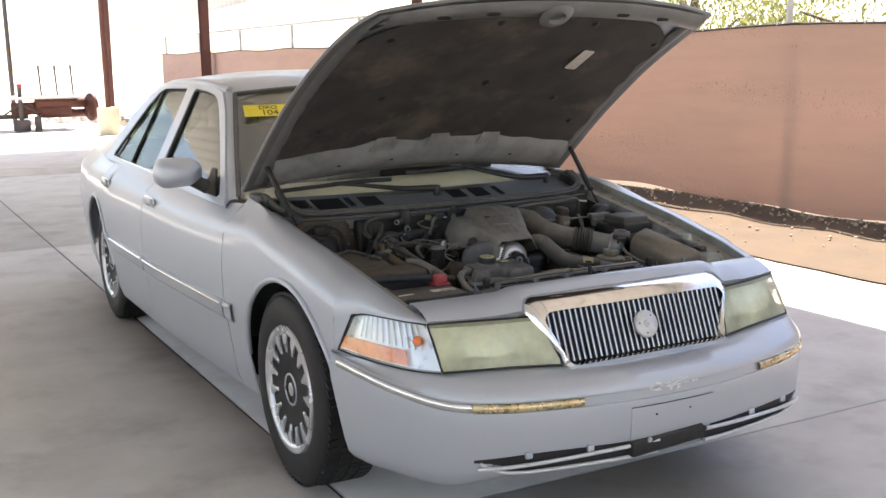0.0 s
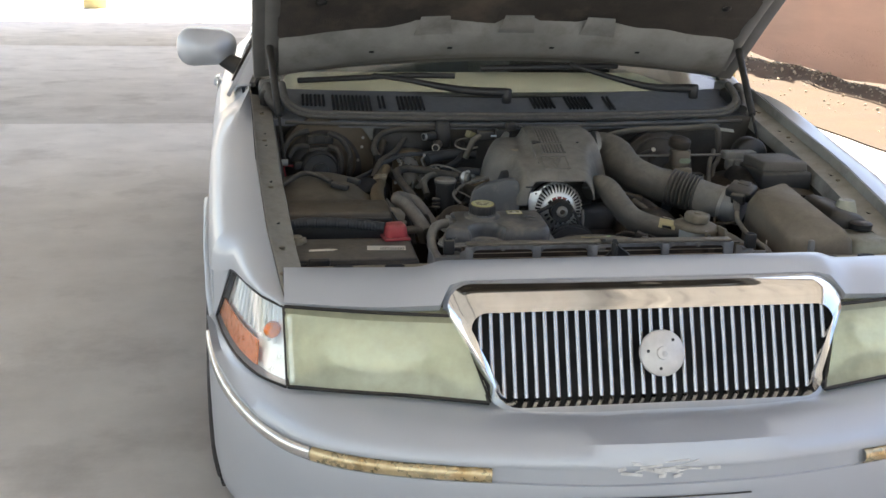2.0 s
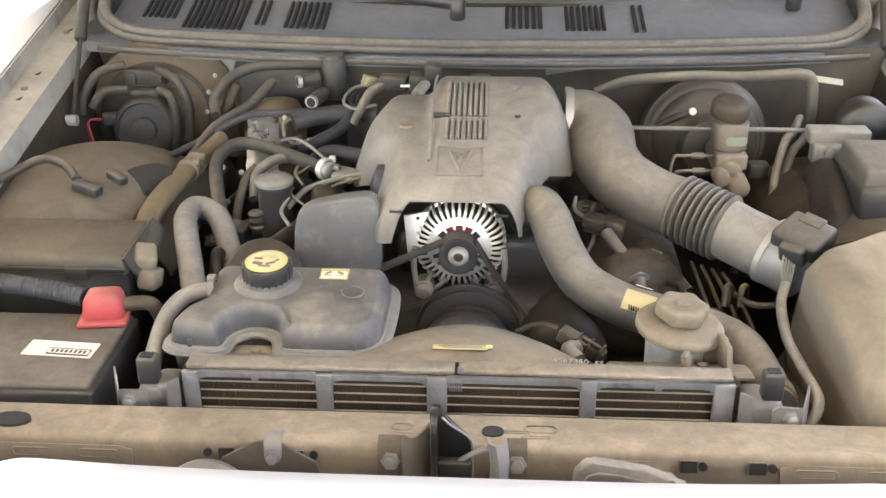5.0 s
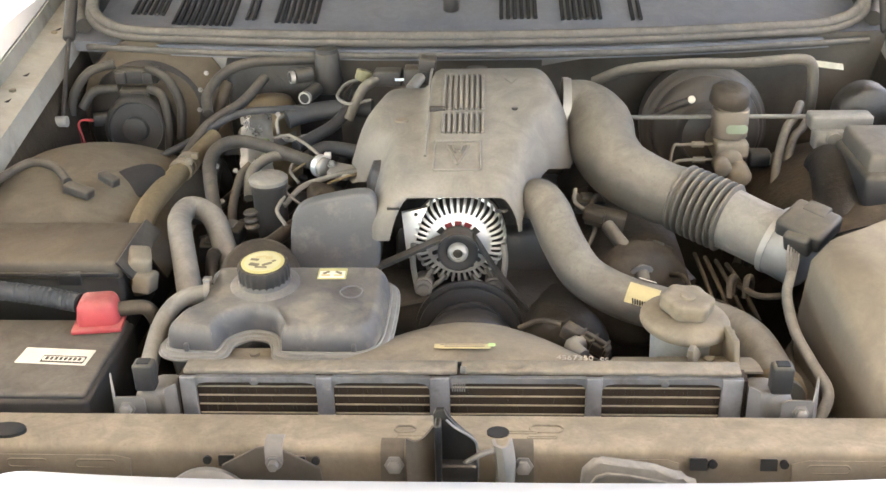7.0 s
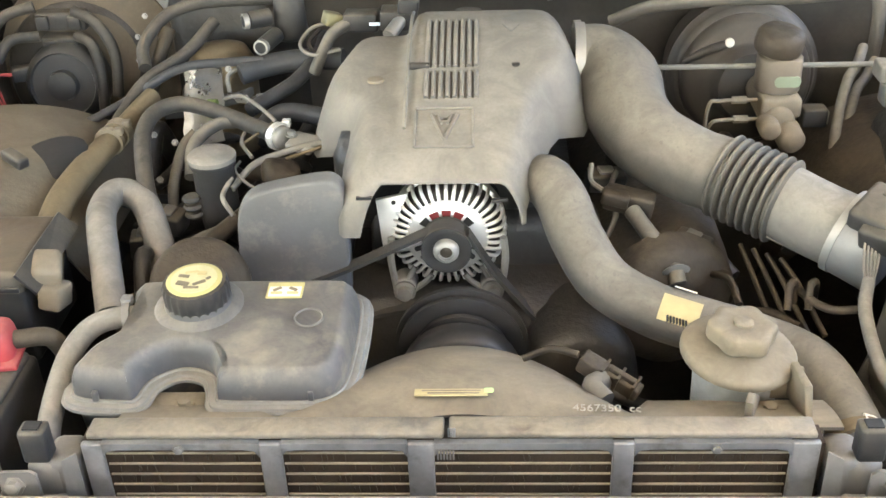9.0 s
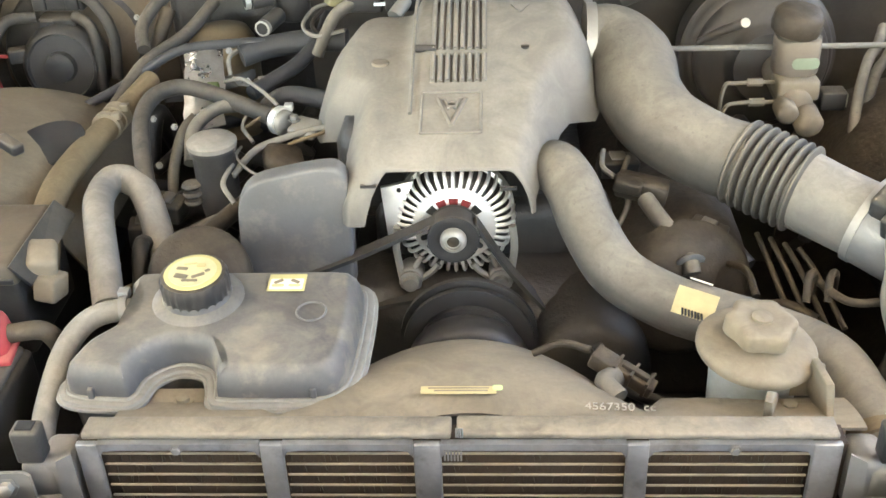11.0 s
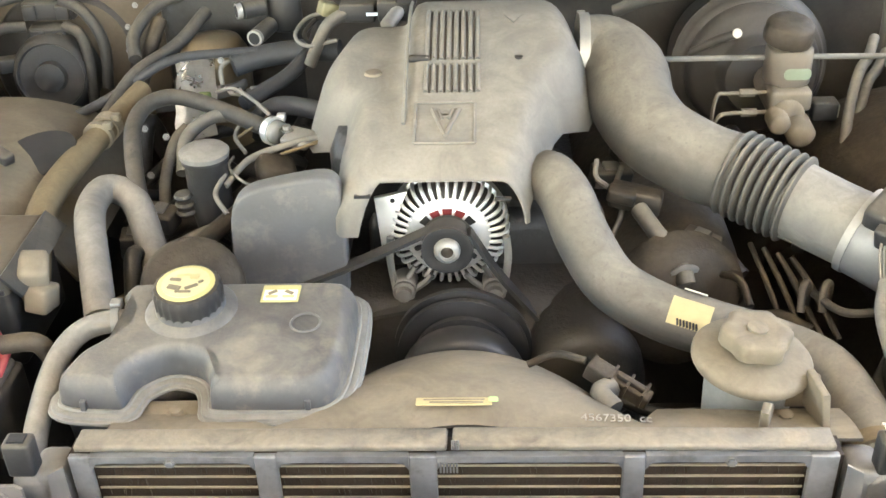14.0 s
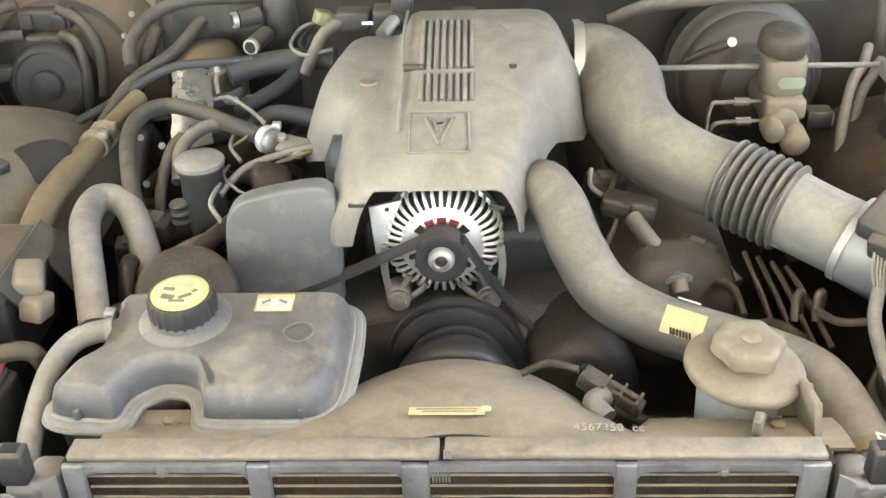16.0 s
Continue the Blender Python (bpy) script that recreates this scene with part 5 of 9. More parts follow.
part("firewall", made(loft, [[(x, 0.44 + 0.03 * math.sin(x * 7) - 0.05 * (1 - (x / 0.7) ** 2), z) for x in np.linspace(-0.70, 0.70, 17)] for z in (0.87, 0.80, 0.7, 0.6, 0.45, 0.32)], 0.004), FIREWALL, car, "dusty painted firewall")
for x0, x1, z0 in ((-0.475, -0.345, 0.80), (0.12, 0.275, 0.815)):
    part("bare_patch", made(loft, [[(x, 0.434 + 0.03 * math.sin(x * 7) - 0.05 * (1 - (x / 0.7) ** 2), z + 0.02 * (x - x0) / (x1 - x0) * (z < 0.83)) for x in np.linspace(x0, x1, 7)] for z in (0.862, 0.84, z0)], 0.003), PAINT_IN, car, "pale painted cowl side under the flange")
part("bay_floor", made(box, (0, -0.05, 0.33), (1.1, 1.1, 0.03)), GRIME, car)
part("engine_block", made(box, (0.0, 0.10, 0.52), (0.42, 0.55, 0.28), 0.04, None, 2, 0.85), GRIME, car, "grimy engine block")

# core support with the latch
bm = bmesh.new()
prof = [(-0.477, 0.640), (-0.477, 0.702), (-0.481, 0.709), (-0.512, 0.714), (-0.540, 0.7165), (-0.545, 0.7155), (-0.5485, 0.711), (-0.551, 0.703), (-0.5535, 0.690), (-0.557, 0.660), (-0.560, 0.630)]
bend = lambda x: 0.024 * abs(x / 0.72) ** 4
loft(bm, [[Vector((x, y + bend(x), z - 0.010 * abs(x / 0.72) ** 3)) for y, z in prof] for x in np.linspace(-0.70, 0.70, 41)], 0.002)
CORE = surface("dust_topped_steel", (0.105, 0.088, 0.066), 0.7, 0.15, 0.25, 11.0, 0.25, 200.0, dust=0.95, dust_color=(0.66, 0.555, 0.41), side=0.14, wear=0.4, stain=0.3, stain_color=(0.12, 0.09, 0.06), stain_scale=9.0)
core = part("core_support", bm, CORE, car, "dust-covered steel radiator support")
for x, y, rx, ry in ((0.04, -0.519, 0.011, 0.009), (-0.452, -0.52, 0.020, 0.012), (-0.555, -0.52, 0.020, 0.012), (0.47, -0.525, 0.020, 0.012), (0.56, -0.52, 0.018, 0.011)):
    bm = made(lathe, [(1, -0.004), (1, 0.0025)], Matrix.Translation((x, y, 0.7145)) @ Matrix.Diagonal((rx, ry, 1, 1)), 18)
    part("support_hole", bm, HOLE_SHADE, core)
FACE = pose(0, 0, 0, 79)
for x, w, h in ((0.230, 0.016, 0.012), (0.296, 0.016, 0.012), (-0.223, 0.015, 0.011), (-0.152, 0.012, 0.009)):
    part("support_hole", made(slab, round_rect(w, h, 0.001), 0.004, Matrix.Translation((x, -0.5500, 0.7045)) @ FACE), HOLE_SHADE, core)
    part("hole_rim", made(tube, [Matrix.Translation((x, -0.5515, 0.7045)) @ FACE @ Vector((px, py, 0)) for px, py in round_rect(w, h, 0.001, 2)] , 0.0009, 5, 1), CORE, core)
for x in (0.244, 0.311, -0.242, -0.136):
    part("support_hole", made(lathe, [(0.0042, -0.003), (0.0042, 0.0016)], Matrix.Translation((x, -0.5515, 0.7045)) @ FACE, 14), HOLE_SHADE, core)
# stiffening plates spot-welded to the face, with pressed ovals
for x0, x1 in ((-0.66, -0.318), (0.318, 0.66), (0.135, 0.212)):
    bm = bmesh.new()
    rows = [[Vector((x, y - 0.003 + bend(x), z - 0.010 * abs(x / 0.72) ** 3 - 0.004 * max(0, 1 - (x - x0) / 0.010, 1 - (x1 - x) / 0.010))) for y, z in ((-0.549, 0.7095), (-0.552, 0.703), (-0.5545, 0.690), (-0.558, 0.665))] for x in np.linspace(x0, x1, 24)]
    loft(bm, rows, 0.002)
    plate = part("stiffener", bm, CORE, core)
    n = max(1, round((x1 - x0) / 0.075))
    for k in range(n):
        xo = x0 + (x1 - x0) * (k + 0.5) / n
        part("pressed_oval", made(tube, [Matrix.Translation((xo, -0.5545 + bend(xo), 0.7015 - 0.010 * abs(xo / 0.72) ** 3)) @ FACE @ Vector((px, py, 0)) for px, py in round_rect(0.040, 0.008, 0.0038, 3)], 0.0012, 6, 1), CORE, plate)
bm = bmesh.new()
for x, y, w, h in ((-0.052, -0.512, 0.020, 0.013), (0.088, -0.510, 0.032, 0.014), (-0.018, -0.516, 0.026, 0.004), (-0.045, -0.527, 0.028, 0.005), (0.064, -0.517, 0.028, 0.004), (0.083, -0.526, 0.028, 0.004)):
    tube(bm, [(px + x, py + y, 0.7145 - 0.06 * (py + y + 0.515)) for px, py in round_rect(w, h, min(w, h) * 0.45, 3)] , 0.0012, 6, 1)
tagged(part("pressed_shape", bm, CORE, core), kind="stuff")

# hood latch bolted over the front edge
LATCH_BLACK = surface("greasy_black_steel", (0.012, 0.0115, 0.011), 0.4, 0.3, 0.3, 30.0, 0.2, 200.0, dust=0.12)
BRACKET = surface("brown_dusty_bracket", (0.075, 0.066, 0.055), 0.6, 0.2, 0.25, 20.0, 0.15, 200.0, dust=0.55, dust_color=(0.34, 0.29, 0.215), side=0.5)
bm = bmesh.new()
slab(bm, [(-0.019, 0.690), (-0.020, 0.770), (-0.017, 0.776), (-0.010, 0.776), (-0.007, 0.766), (0.000, 0.757), (0.016, 0.745), (0.020, 0.735), (0.021, 0.690)], 0.006, Matrix.Translation((0, -0.562, 0)) @ pose(0, 0, 0, 90), 0.0015)
box(bm, (-0.0155, -0.572, 0.730), (0.006, 0.022, 0.075), 0.002)
box(bm, (0.001, -0.568, 0.700), (0.040, 0.020, 0.040), 0.003)
latch = part("hood_latch", bm, LATCH_BLACK, car, "greasy black hood latch with a steel striker loop")
part("latch_edge", made(tube, [(-0.008, -0.5695, 0.766), (0.000, -0.5695, 0.7575), (0.016, -0.5695, 0.7455), (0.0205, -0.5695, 0.735), (0.021, -0.5695, 0.70)], 0.0012, 6, 3), METAL_GREY, latch)
for x0, x1 in ((-0.073, -0.050), (0.050, 0.074)):
    bm = made(loft, [[Vector((x, y, z)) for y, z in ((-0.534, 0.7195), (-0.545, 0.7190), (-0.550, 0.7135), (-0.5535, 0.703), (-0.557, 0.685))] for x in (x0, x0 + 0.002, x1 - 0.002, x1)], 0.0025)
    ear = part("latch_ear", bm, BRACKET, latch, "dusty brown latch bracket")
    part("latch_bolt", made(bolts, [((x0 + x1) / 2 + 0.002, -0.5555, 0.7035)], 0.0065, 0.007, (0, -1, 0.25)), METAL_GREY, ear)
flap = []
for k in range(7):
    t = k / 6
    flap.append([Vector((-0.047 + 0.027 * u, -0.560 - 0.010 * math.sin(math.pi * u) - 0.006 * t, 0.738 + 0.014 * u ** 1.6 - t * (0.046 + 0.014 * u))) for u in np.linspace(0, 1, 7)])
part("latch_flap", made(loft, flap, 0.0025), BRACKET, latch)
bm = made(loft, [[Vector((x + 0.004 * math.sin(2.2 * t), y, 0.738 - 0.050 * t)) for x, y in ((0.034, -0.560), (0.036, -0.571), (0.043, -0.575), (0.050, -0.571), (0.053, -0.558))] for t in np.linspace(0, 1, 7)], 0.003)
part("striker_guide", bm, ALU_DULL, latch, "bare metal striker guide")
part("striker_loop", made(tube, [(0.036, -0.570, 0.732), (0.022, -0.572, 0.728), (0.007, -0.572, 0.716), (0.006, -0.572, 0.705), (0.018, -0.572, 0.698)], 0.0028, 8, 5), METAL_GREY, latch)
bm = bmesh.new()
slab(bm, [(-0.226, 0.690), (-0.224, 0.709), (-0.190, 0.729), (-0.180, 0.731), (-0.164, 0.727), (-0.130, 0.706), (-0.128, 0.690)], 0.003, Matrix.Translation((0, -0.563, 0)) @ pose(0, 0, 0, 90), 0.001)
brace = part("latch_brace", bm, BRACKET, car, "triangular steel brace bolted to the support")
part("brace_tab", made(loft, [[Vector((x, y, z)) for y, z in ((-0.548, 0.733), (-0.560, 0.735), (-0.567, 0.730), (-0.569, 0.716))] for x in (-0.181, -0.164)], 0.002), METAL_GREY, brace)
bm = made(lathe, [(0.0, 0), (0.0085, 0.0), (0.0085, 0.0016), (0.005, 0.002)], axis((-0.173, -0.567, 0.7145), (0, -1, 0)), 20)
bolts(bm, [(-0.173, -0.5685, 0.7145)], 0.0052, 0.008, (0, -1, 0))
part("brace_bolt", bm, METAL_GREY, brace)
bm = bmesh.new()
slab(bm, [(0.116, 0.690), (0.118, 0.716), (0.128, 0.727), (0.136, 0.727), (0.185, 0.719), (0.205, 0.713), (0.208, 0.707), (0.224, 0.704), (0.226, 0.690)], 0.012, Matrix.Translation((0, -0.570, 0)) @ pose(0, 0, 0, 90), 0.004)
block = part("hood_bumper_block", bm, HOSE_PALE, car, "pale plastic block behind the grille")
part("block_ridge", made(tube, [(0.124, -0.583, 0.700), (0.140, -0.583, 0.716), (0.200, -0.583, 0.705), (0.222, -0.583, 0.699)], 0.002, 6, 3), HOSE_PALE, block)
horn = part("horn_body", made(lathe, [(0.0, 0.010), (0.028, 0.010), (0.034, 0.004), (0.043, 0.003), (0.047, 0.0), (0.047, -0.006), (0.040, -0.016)], axis((-0.237, -0.588, 0.667), (0, -1, 0.25)), 40), METAL_GREY, car, "round steel horn behind the grille")

# radiator
TUBE_MAT = surface("bare_tube", (0.46, 0.40, 0.31), 0.4, 0.5, 0.2, 40.0, 0.1, 200.0)
rad = part("radiator", made(box, (0, -0.424, 0.60), (0.60, 0.022, 0.245)), FIN_CORE, car, "radiator with dusty copper-brown fins")
bm = bmesh.new()
box(bm, (-0.147, -0.428, 0.733), (0.290, 0.022, 0.006), 0.002)
box(bm, (0.147, -0.428, 0.733), (0.290, 0.022, 0.006), 0.002, pose(0, 0, 0, 0, 0.3, 0))
RAIL = surface("crusted_rail", (0.16, 0.145, 0.12), 0.6, 0.3, 0.3, 30.0, 0.4, 200.0, dust=0.85, dust_color=(0.56, 0.48, 0.36), side=0.4, wear=0.85, stain=0.6, stain_color=(0.07, 0.055, 0.04), stain_scale=28.0)
part("radiator_top_rail", bm, RAIL, rad, "dirt-crusted top rail")
WIN = [(-0.279, -0.151), (-0.133, -0.0315), (-0.010, 0.132), (0.149, 0.272)]
bm = bmesh.new()
last = -0.296
for a, b in WIN + [(0.294, 0.4)]:
    box(bm, ((last + a) / 2, -0.441, 0.652), (a - last, 0.006, 0.155), 0.0015)
    last = b
for a, b in WIN:
    slab(bm, [(a, 0), (a, -0.014), (a + 0.004, -0.008), (a + 0.012, -0.0065), (b - 0.012, -0.0065), (b - 0.004, -0.008), (b, -0.014), (b, 0)], 0.006, Matrix.Translation((0, -0.438, 0.730)) @ pose(0, 0, 0, 90))
part("condenser_frame", bm, surface("condenser_steel", (0.20, 0.205, 0.21), 0.42, 0.5, 0.3, 22.0, 0.15, 200.0, wear=0.8, dust=0.225, dust_color=(0.36, 0.33, 0.28), stain=0.6, stain_color=(0.07, 0.06, 0.05), stain_scale=25.0), rad, "grey steel condenser frame")
for k in range(9):
    z = 0.7170 - k * 0.0112
    for a, b in WIN:
        part("condenser_tube", made(box, ((a + b) / 2, -0.4365, z - 0.003), (b - a, 0.0016, 0.0013)), TUBE_MAT, rad)
rnd = random.Random(8)
bm = bmesh.new()
for k in range(420):
    a, b = WIN[k % 4]
    x = rnd.uniform(a, b)
    z = 0.7170 - rnd.randint(0, 8) * 0.0112 - 0.0056
    box(bm, (x, -0.4352, z - 0.003), (0.0006, 0.003, rnd.uniform(0.003, 0.009)), 0, pose(0, 0, 0, 0, rnd.uniform(-12, 12), 0))
tagged(part("bent_fin", bm, GRIME_BROWN, rad), kind="stuff")
for x in (-0.216, 0.213):
    part("rail_bolt", made(bolts, [(x, -0.4445, 0.725)], 0.0035, 0.003, (0, -1, 0)), METAL_GREY, rad, smooth=False)
bm = bmesh.new()
for k in range(6):
    rod(bm, (-0.007 + 0.0025 * k, -0.4445, 0.714), (-0.007 + 0.0025 * k, -0.4445, 0.724), 0.0008, 6)
for k in range(4):
    lathe(bm, [(0.0032, -0.0006), (0.004, 0.0), (0.0032, 0.0006)], Matrix.Translation((0.002 + 0.0016 * k, -0.44, 0.738)) @ pose(0, 0, 0, 0, 90, 0), 10)
part("wire_spring", bm, METAL_GREY, rad)
for s in (-1, 1):
    bm = bmesh.new()
    box(bm, (s * 0.316, -0.428, 0.688), (0.030, 0.036, 0.054), 0.008)
    box(bm, (s * 0.330, -0.434, 0.690), (0.034, 0.028, 0.044), 0.010)
    box(bm, (s * 0.345, -0.440, 0.660), (0.060, 0.028, 0.040), 0.006)
    end = part("radiator_end_tank", bm, METAL_GREY, car, "dusty grey radiator end tank")
    part("mount_peg", made(box, (s * 0.331, -0.443, 0.732), (0.022, 0.018, 0.032), 0.003), DUSTY, end)
    part("peg_socket", made(box, (s * 0.331, -0.443, 0.7485), (0.013, 0.010, 0.002)), HOLE_SHADE, end)
    part("frame_edge", made(loft, [[(s * 0.297, -0.452, 0.727), (s * 0.297, -0.452, 0.60)], [(s * 0.309, -0.455, 0.722), (s * 0.316, -0.455, 0.60)]], 0.002), METAL_GREY, end)
    part("mount_bracket", made(slab, [(s * 0.330, 0.670), (s * 0.331, 0.710), (s * 0.336, 0.714), (s * 0.362, 0.713), (s * 0.364, 0.670)], 0.003, Matrix.Translation((0, -0.456, 0)) @ pose(0, 0, 0, 90)), METAL_GREY, end)
    part("bracket_bolt", made(bolts, [(s * 0.350, -0.459, 0.700)], 0.006, 0.008, (0, -1, 0.2)), ALU_DULL, end)
    part("bracket_flange", made(loft, [[(s * 0.364, -0.456, 0.712), (s * 0.364, -0.456, 0.66)], [(s * 0.372, -0.438, 0.730), (s * 0.378, -0.43, 0.66)]], 0.002), METAL_GREY, end)

# fan shroud
bm = bmesh.new()
rows = []
for k in range(41):
    u = -1 + 2 * k / 40
    x = 0.02 + u * 0.30
    bump = math.exp(-((x - 0.005) / 0.135) ** 4)
    yb = -0.254 - min(0.106, 5.0 * (x - 0.005) ** 2)
    row = []
    for j in range(9):
        t = j / 8
        y0 = -0.416 + 0.018 * max(0.0, 1 - ((x - 0.012) / 0.060) ** 2)
        y = y0 + (yb - y0) * t
        z = 0.722 + 0.010 * bump * math.sin(math.pi * t) - (0.034 * t ** 1.6) * (1 if bump > 0.2 else 0.5)
        row.append(Vector((x, y, z)))
    row += [Vector((x, yb - 0.002, row[-1].z - 0.012)), Vector((x, yb - 0.012, 0.60))]
    rows.append(row)
loft(bm, rows, 0.003)
shroud = part("fan_shroud", bm, surface("shroud_plastic", (0.09, 0.08, 0.07), 0.65, 0.0, 0.15, 8.0, 0.15, 220.0, dust=0.95, dust_color=(0.52, 0.445, 0.325), side=0.4, wear=0.25), car, "tan dust-covered plastic fan shroud")
# Black strip painting the shaded gap between shroud and radiator.
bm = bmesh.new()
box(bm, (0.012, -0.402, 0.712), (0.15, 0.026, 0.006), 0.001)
part("shroud_gap_shade", bm, HOLE_SHADE, shroud)
m = Matrix.Translation((0.002, -0.378, 0.7285)) @ pose(0, 0, 0, -6)
lab = part("shroud_label", made(slab, round_rect(0.062, 0.010, 0.001), 0.001, m), LABEL_Y, shroud, "pale yellow caution strip")
part("print_bar", made(slab, round_rect(0.050, 0.0016, 0.0004), 0.0005, m @ pose(0, 0.0018, 0.0011)), METAL_TAN, lab)
part("print_bar", made(slab, round_rect(0.044, 0.0016, 0.0004), 0.0005, m @ pose(0.002, -0.002, 0.0011)), METAL_TAN, lab)
part("green_mark", made(slab, round_rect(0.008, 0.007, 0.002), 0.0006, m @ pose(0.032, 0.002, 0.0011)), surface("green_ink", (0.35, 0.55, 0.22), 0.6), lab)
part("shroud_ledge", made(box, (0.15, -0.408, 0.716), (0.29, 0.020, 0.006), 0.002), METAL_TAN, shroud)
bm = bmesh.new()
rod(bm, (0.005, -0.235, 0.62), (0.005, -0.20, 0.62), 0.062, 32, None, 0.006)
rod(bm, (0.005, -0.26, 0.62), (0.005, -0.235, 0.62), 0.045, 32, None, 0.006)
part("fan_pulley", bm, WIPER, car, "black fan pulley")
for r, y in ((0.070, -0.178), (0.066, -0.190), (0.050, -0.198)):
    part("crank_pulley_ring", made(lathe, [(r - 0.006, -0.004), (r, -0.003), (r, 0.003), (r - 0.006, 0.004), (r - 0.020, 0.002)], axis((0.005, y, 0.635), (0, -1, 0)), 40), WIPER, car, "dark ribbed crank pulley")

lettering("4567350  cc", Matrix.Translation((0.132, -0.393, 0.7235)) @ pose(0, 0, 0, 4, 0, -2), 0.0115, CHALK, shroud, "chalk_number", "chalked number on the shroud's ledge")


# coolant tank
def tank():
    foot = [(-0.338, -0.355), (-0.334, -0.372), (-0.318, -0.381), (-0.290, -0.384), (-0.272, -0.384), (-0.264, -0.374), (-0.260, -0.354), (-0.246, -0.340), (-0.232, -0.338), (-0.217, -0.345), (-0.210, -0.360), (-0.206, -0.378), (-0.196, -0.385), (-0.160, -0.386), (-0.115, -0.385), (-0.094, -0.374), (-0.084, -0.350), (-0.081, -0.300), (-0.082, -0.240), (-0.090, -0.214), (-0.115, -0.206), (-0.20, -0.206), (-0.285, -0.206), (-0.306, -0.216), (-0.313, -0.238), (-0.304, -0.262), (-0.302, -0.282), (-0.312, -0.300), (-0.328, -0.322)]
    ring = smoothed([(x, y, 0) for x, y in foot] + [(*foot[0], 0)], 4)[:-1]
    count = len(ring)
    inward = []
    for k in range(count):
        d = ring[(k + 2) % count] - ring[k - 2]
        inward.append(Vector((-d.y, d.x, 0)).normalized())

    def layer(k, z, tilt=0.0):
        out = []
        for p, n in zip(ring, inward):
            q = p + n * k
            lean = max(0.0, min(1.0, (z - 0.72) / 0.03))
            q.y -= 0.12 * lean * (q.y + 0.386)
            out.append(Vector((q.x, q.y, z + tilt * (q.y + 0.30))))
        return out
    rows = [layer(0.012, 0.670), layer(0.009, 0.700), layer(0.0075, 0.7150), layer(0.0080, 0.728), layer(0.0090, 0.737, 0.03), layer(0.0108, 0.7435, 0.05), layer(0.0135, 0.7490, 0.06), layer(0.0165, 0.7525, 0.06), layer(0.0190, 0.7540, 0.06), layer(0.0205, 0.7543, 0.06)]
    bm = bmesh.new()
    loft(bm, rows, 0, True)
    bm.verts.ensure_lookup_table()
    top_face = bm.faces.new([v for v in bm.verts][-count:])
    bmesh.ops.triangulate(bm, faces=[top_face])
    bm.faces.new([v for v in bm.verts][:count])
    t = part("coolant_tank", bm, TANK, car, "dusty dark grey plastic coolant expansion tank")
    brim = [layer(0.010, 0.7115), layer(0.001, 0.7115), layer(-0.0035, 0.7120), layer(-0.0046, 0.7140), layer(-0.0040, 0.7158), layer(-0.0015, 0.7166), layer(-0.0008, 0.7190), layer(0.0015, 0.7200), layer(0.0045, 0.7196), layer(0.0055, 0.7215), layer(0.010, 0.7215)]
    part("tank_brim", made(loft, brim, 0, True), TANK_PALE, t, "pale dusty welded brim of the tank")
    m = axis((-0.232, -0.281, 0.7535), (0.0, -0.08, 1))
    part("filler_neck", made(lathe, [(0.040, -0.012), (0.041, 0.002), (0.038, 0.005), (0.031, 0.007), (0.030, 0.012)], m, 36), TANK, t)
    cap = part("tank_cap", made(lathe, [(0.0285, 0.008), (0.0298, 0.010), (0.0300, 0.026), (0.0285, 0.030), (0.0265, 0.0305)], m, 96, lambda a: 1 + 0.018 * math.cos(24 * a)), BLACK, t, "black ribbed pressure cap with a yellow warning disc")
    disc = part("warning_disc", made(lathe, [(0.0250, 0.0300), (0.0253, 0.0315), (0.0245, 0.0318)], m, 36), CAP_Y, cap, "yellow warning disc")
    part("disc_face", made(lathe, [(0.0212, 0.0312), (0.0212, 0.0322)], m, 30), surface("cream_print", (0.40, 0.375, 0.22), 0.5), cap)
    faded = surface("faded_print", (0.13, 0.11, 0.075), 0.6, 0.0, 0.3, 90.0)
    marks = [(-0.010, 0.004, 0.010, 0.004, -8, faded), (-0.004, 0.010, 0.012, 0.003, 10, LABEL_Y), (0.006, 0.008, 0.008, 0.006, 0, LABEL_Y), (0.006, -0.006, 0.012, 0.004, 30, faded), (-0.009, -0.007, 0.012, 0.006, -15, faded), (0.0, -0.013, 0.014, 0.003, 0, faded), (0.013, 0.001, 0.005, 0.003, 40, faded)]
    for x, y, w, h, r, mt in marks:
        part("printed_symbol", made(slab, round_rect(w, h, 0.001), 0.0006, m @ pose(x, y, 0.0321, 0, 0, r)), mt, cap)
    ml = Matrix.Translation((-0.155, -0.262, 0.7580)) @ pose(0, 0, 0, 3.5)
    lb = part("tank_label", made(slab, round_rect(0.034, 0.024, 0.001), 0.0008, ml), CAP_Y, t, "pale yellow instruction label")
    part("label_panel", made(slab, round_rect(0.030, 0.015, 0.001), 0.0006, ml @ pose(0, -0.0025, 0.0006)), PAPER, lb)
    for x in (-0.0075, 0.0075):
        part("printed_symbol", made(slab, round_rect(0.011, 0.004, 0.0015), 0.0005, ml @ pose(x, -0.005, 0.001)), LABEL_Y, lb)
        part("printed_symbol", made(slab, round_rect(0.009, 0.004, 0.0010), 0.0005, ml @ pose(x, 0.0010, 0.001, 0, 0, 35 if x < 0 else -30)), METAL_TAN, lb)
    part("moulded_ring", made(hoop, [(0.0115, 0.0), (0.0128, 0.0012), (0.0140, 0.0)], Matrix.Translation((-0.127, -0.305, 0.7570)) @ pose(0, 0, 0, 3.5), 24), TANK, t)
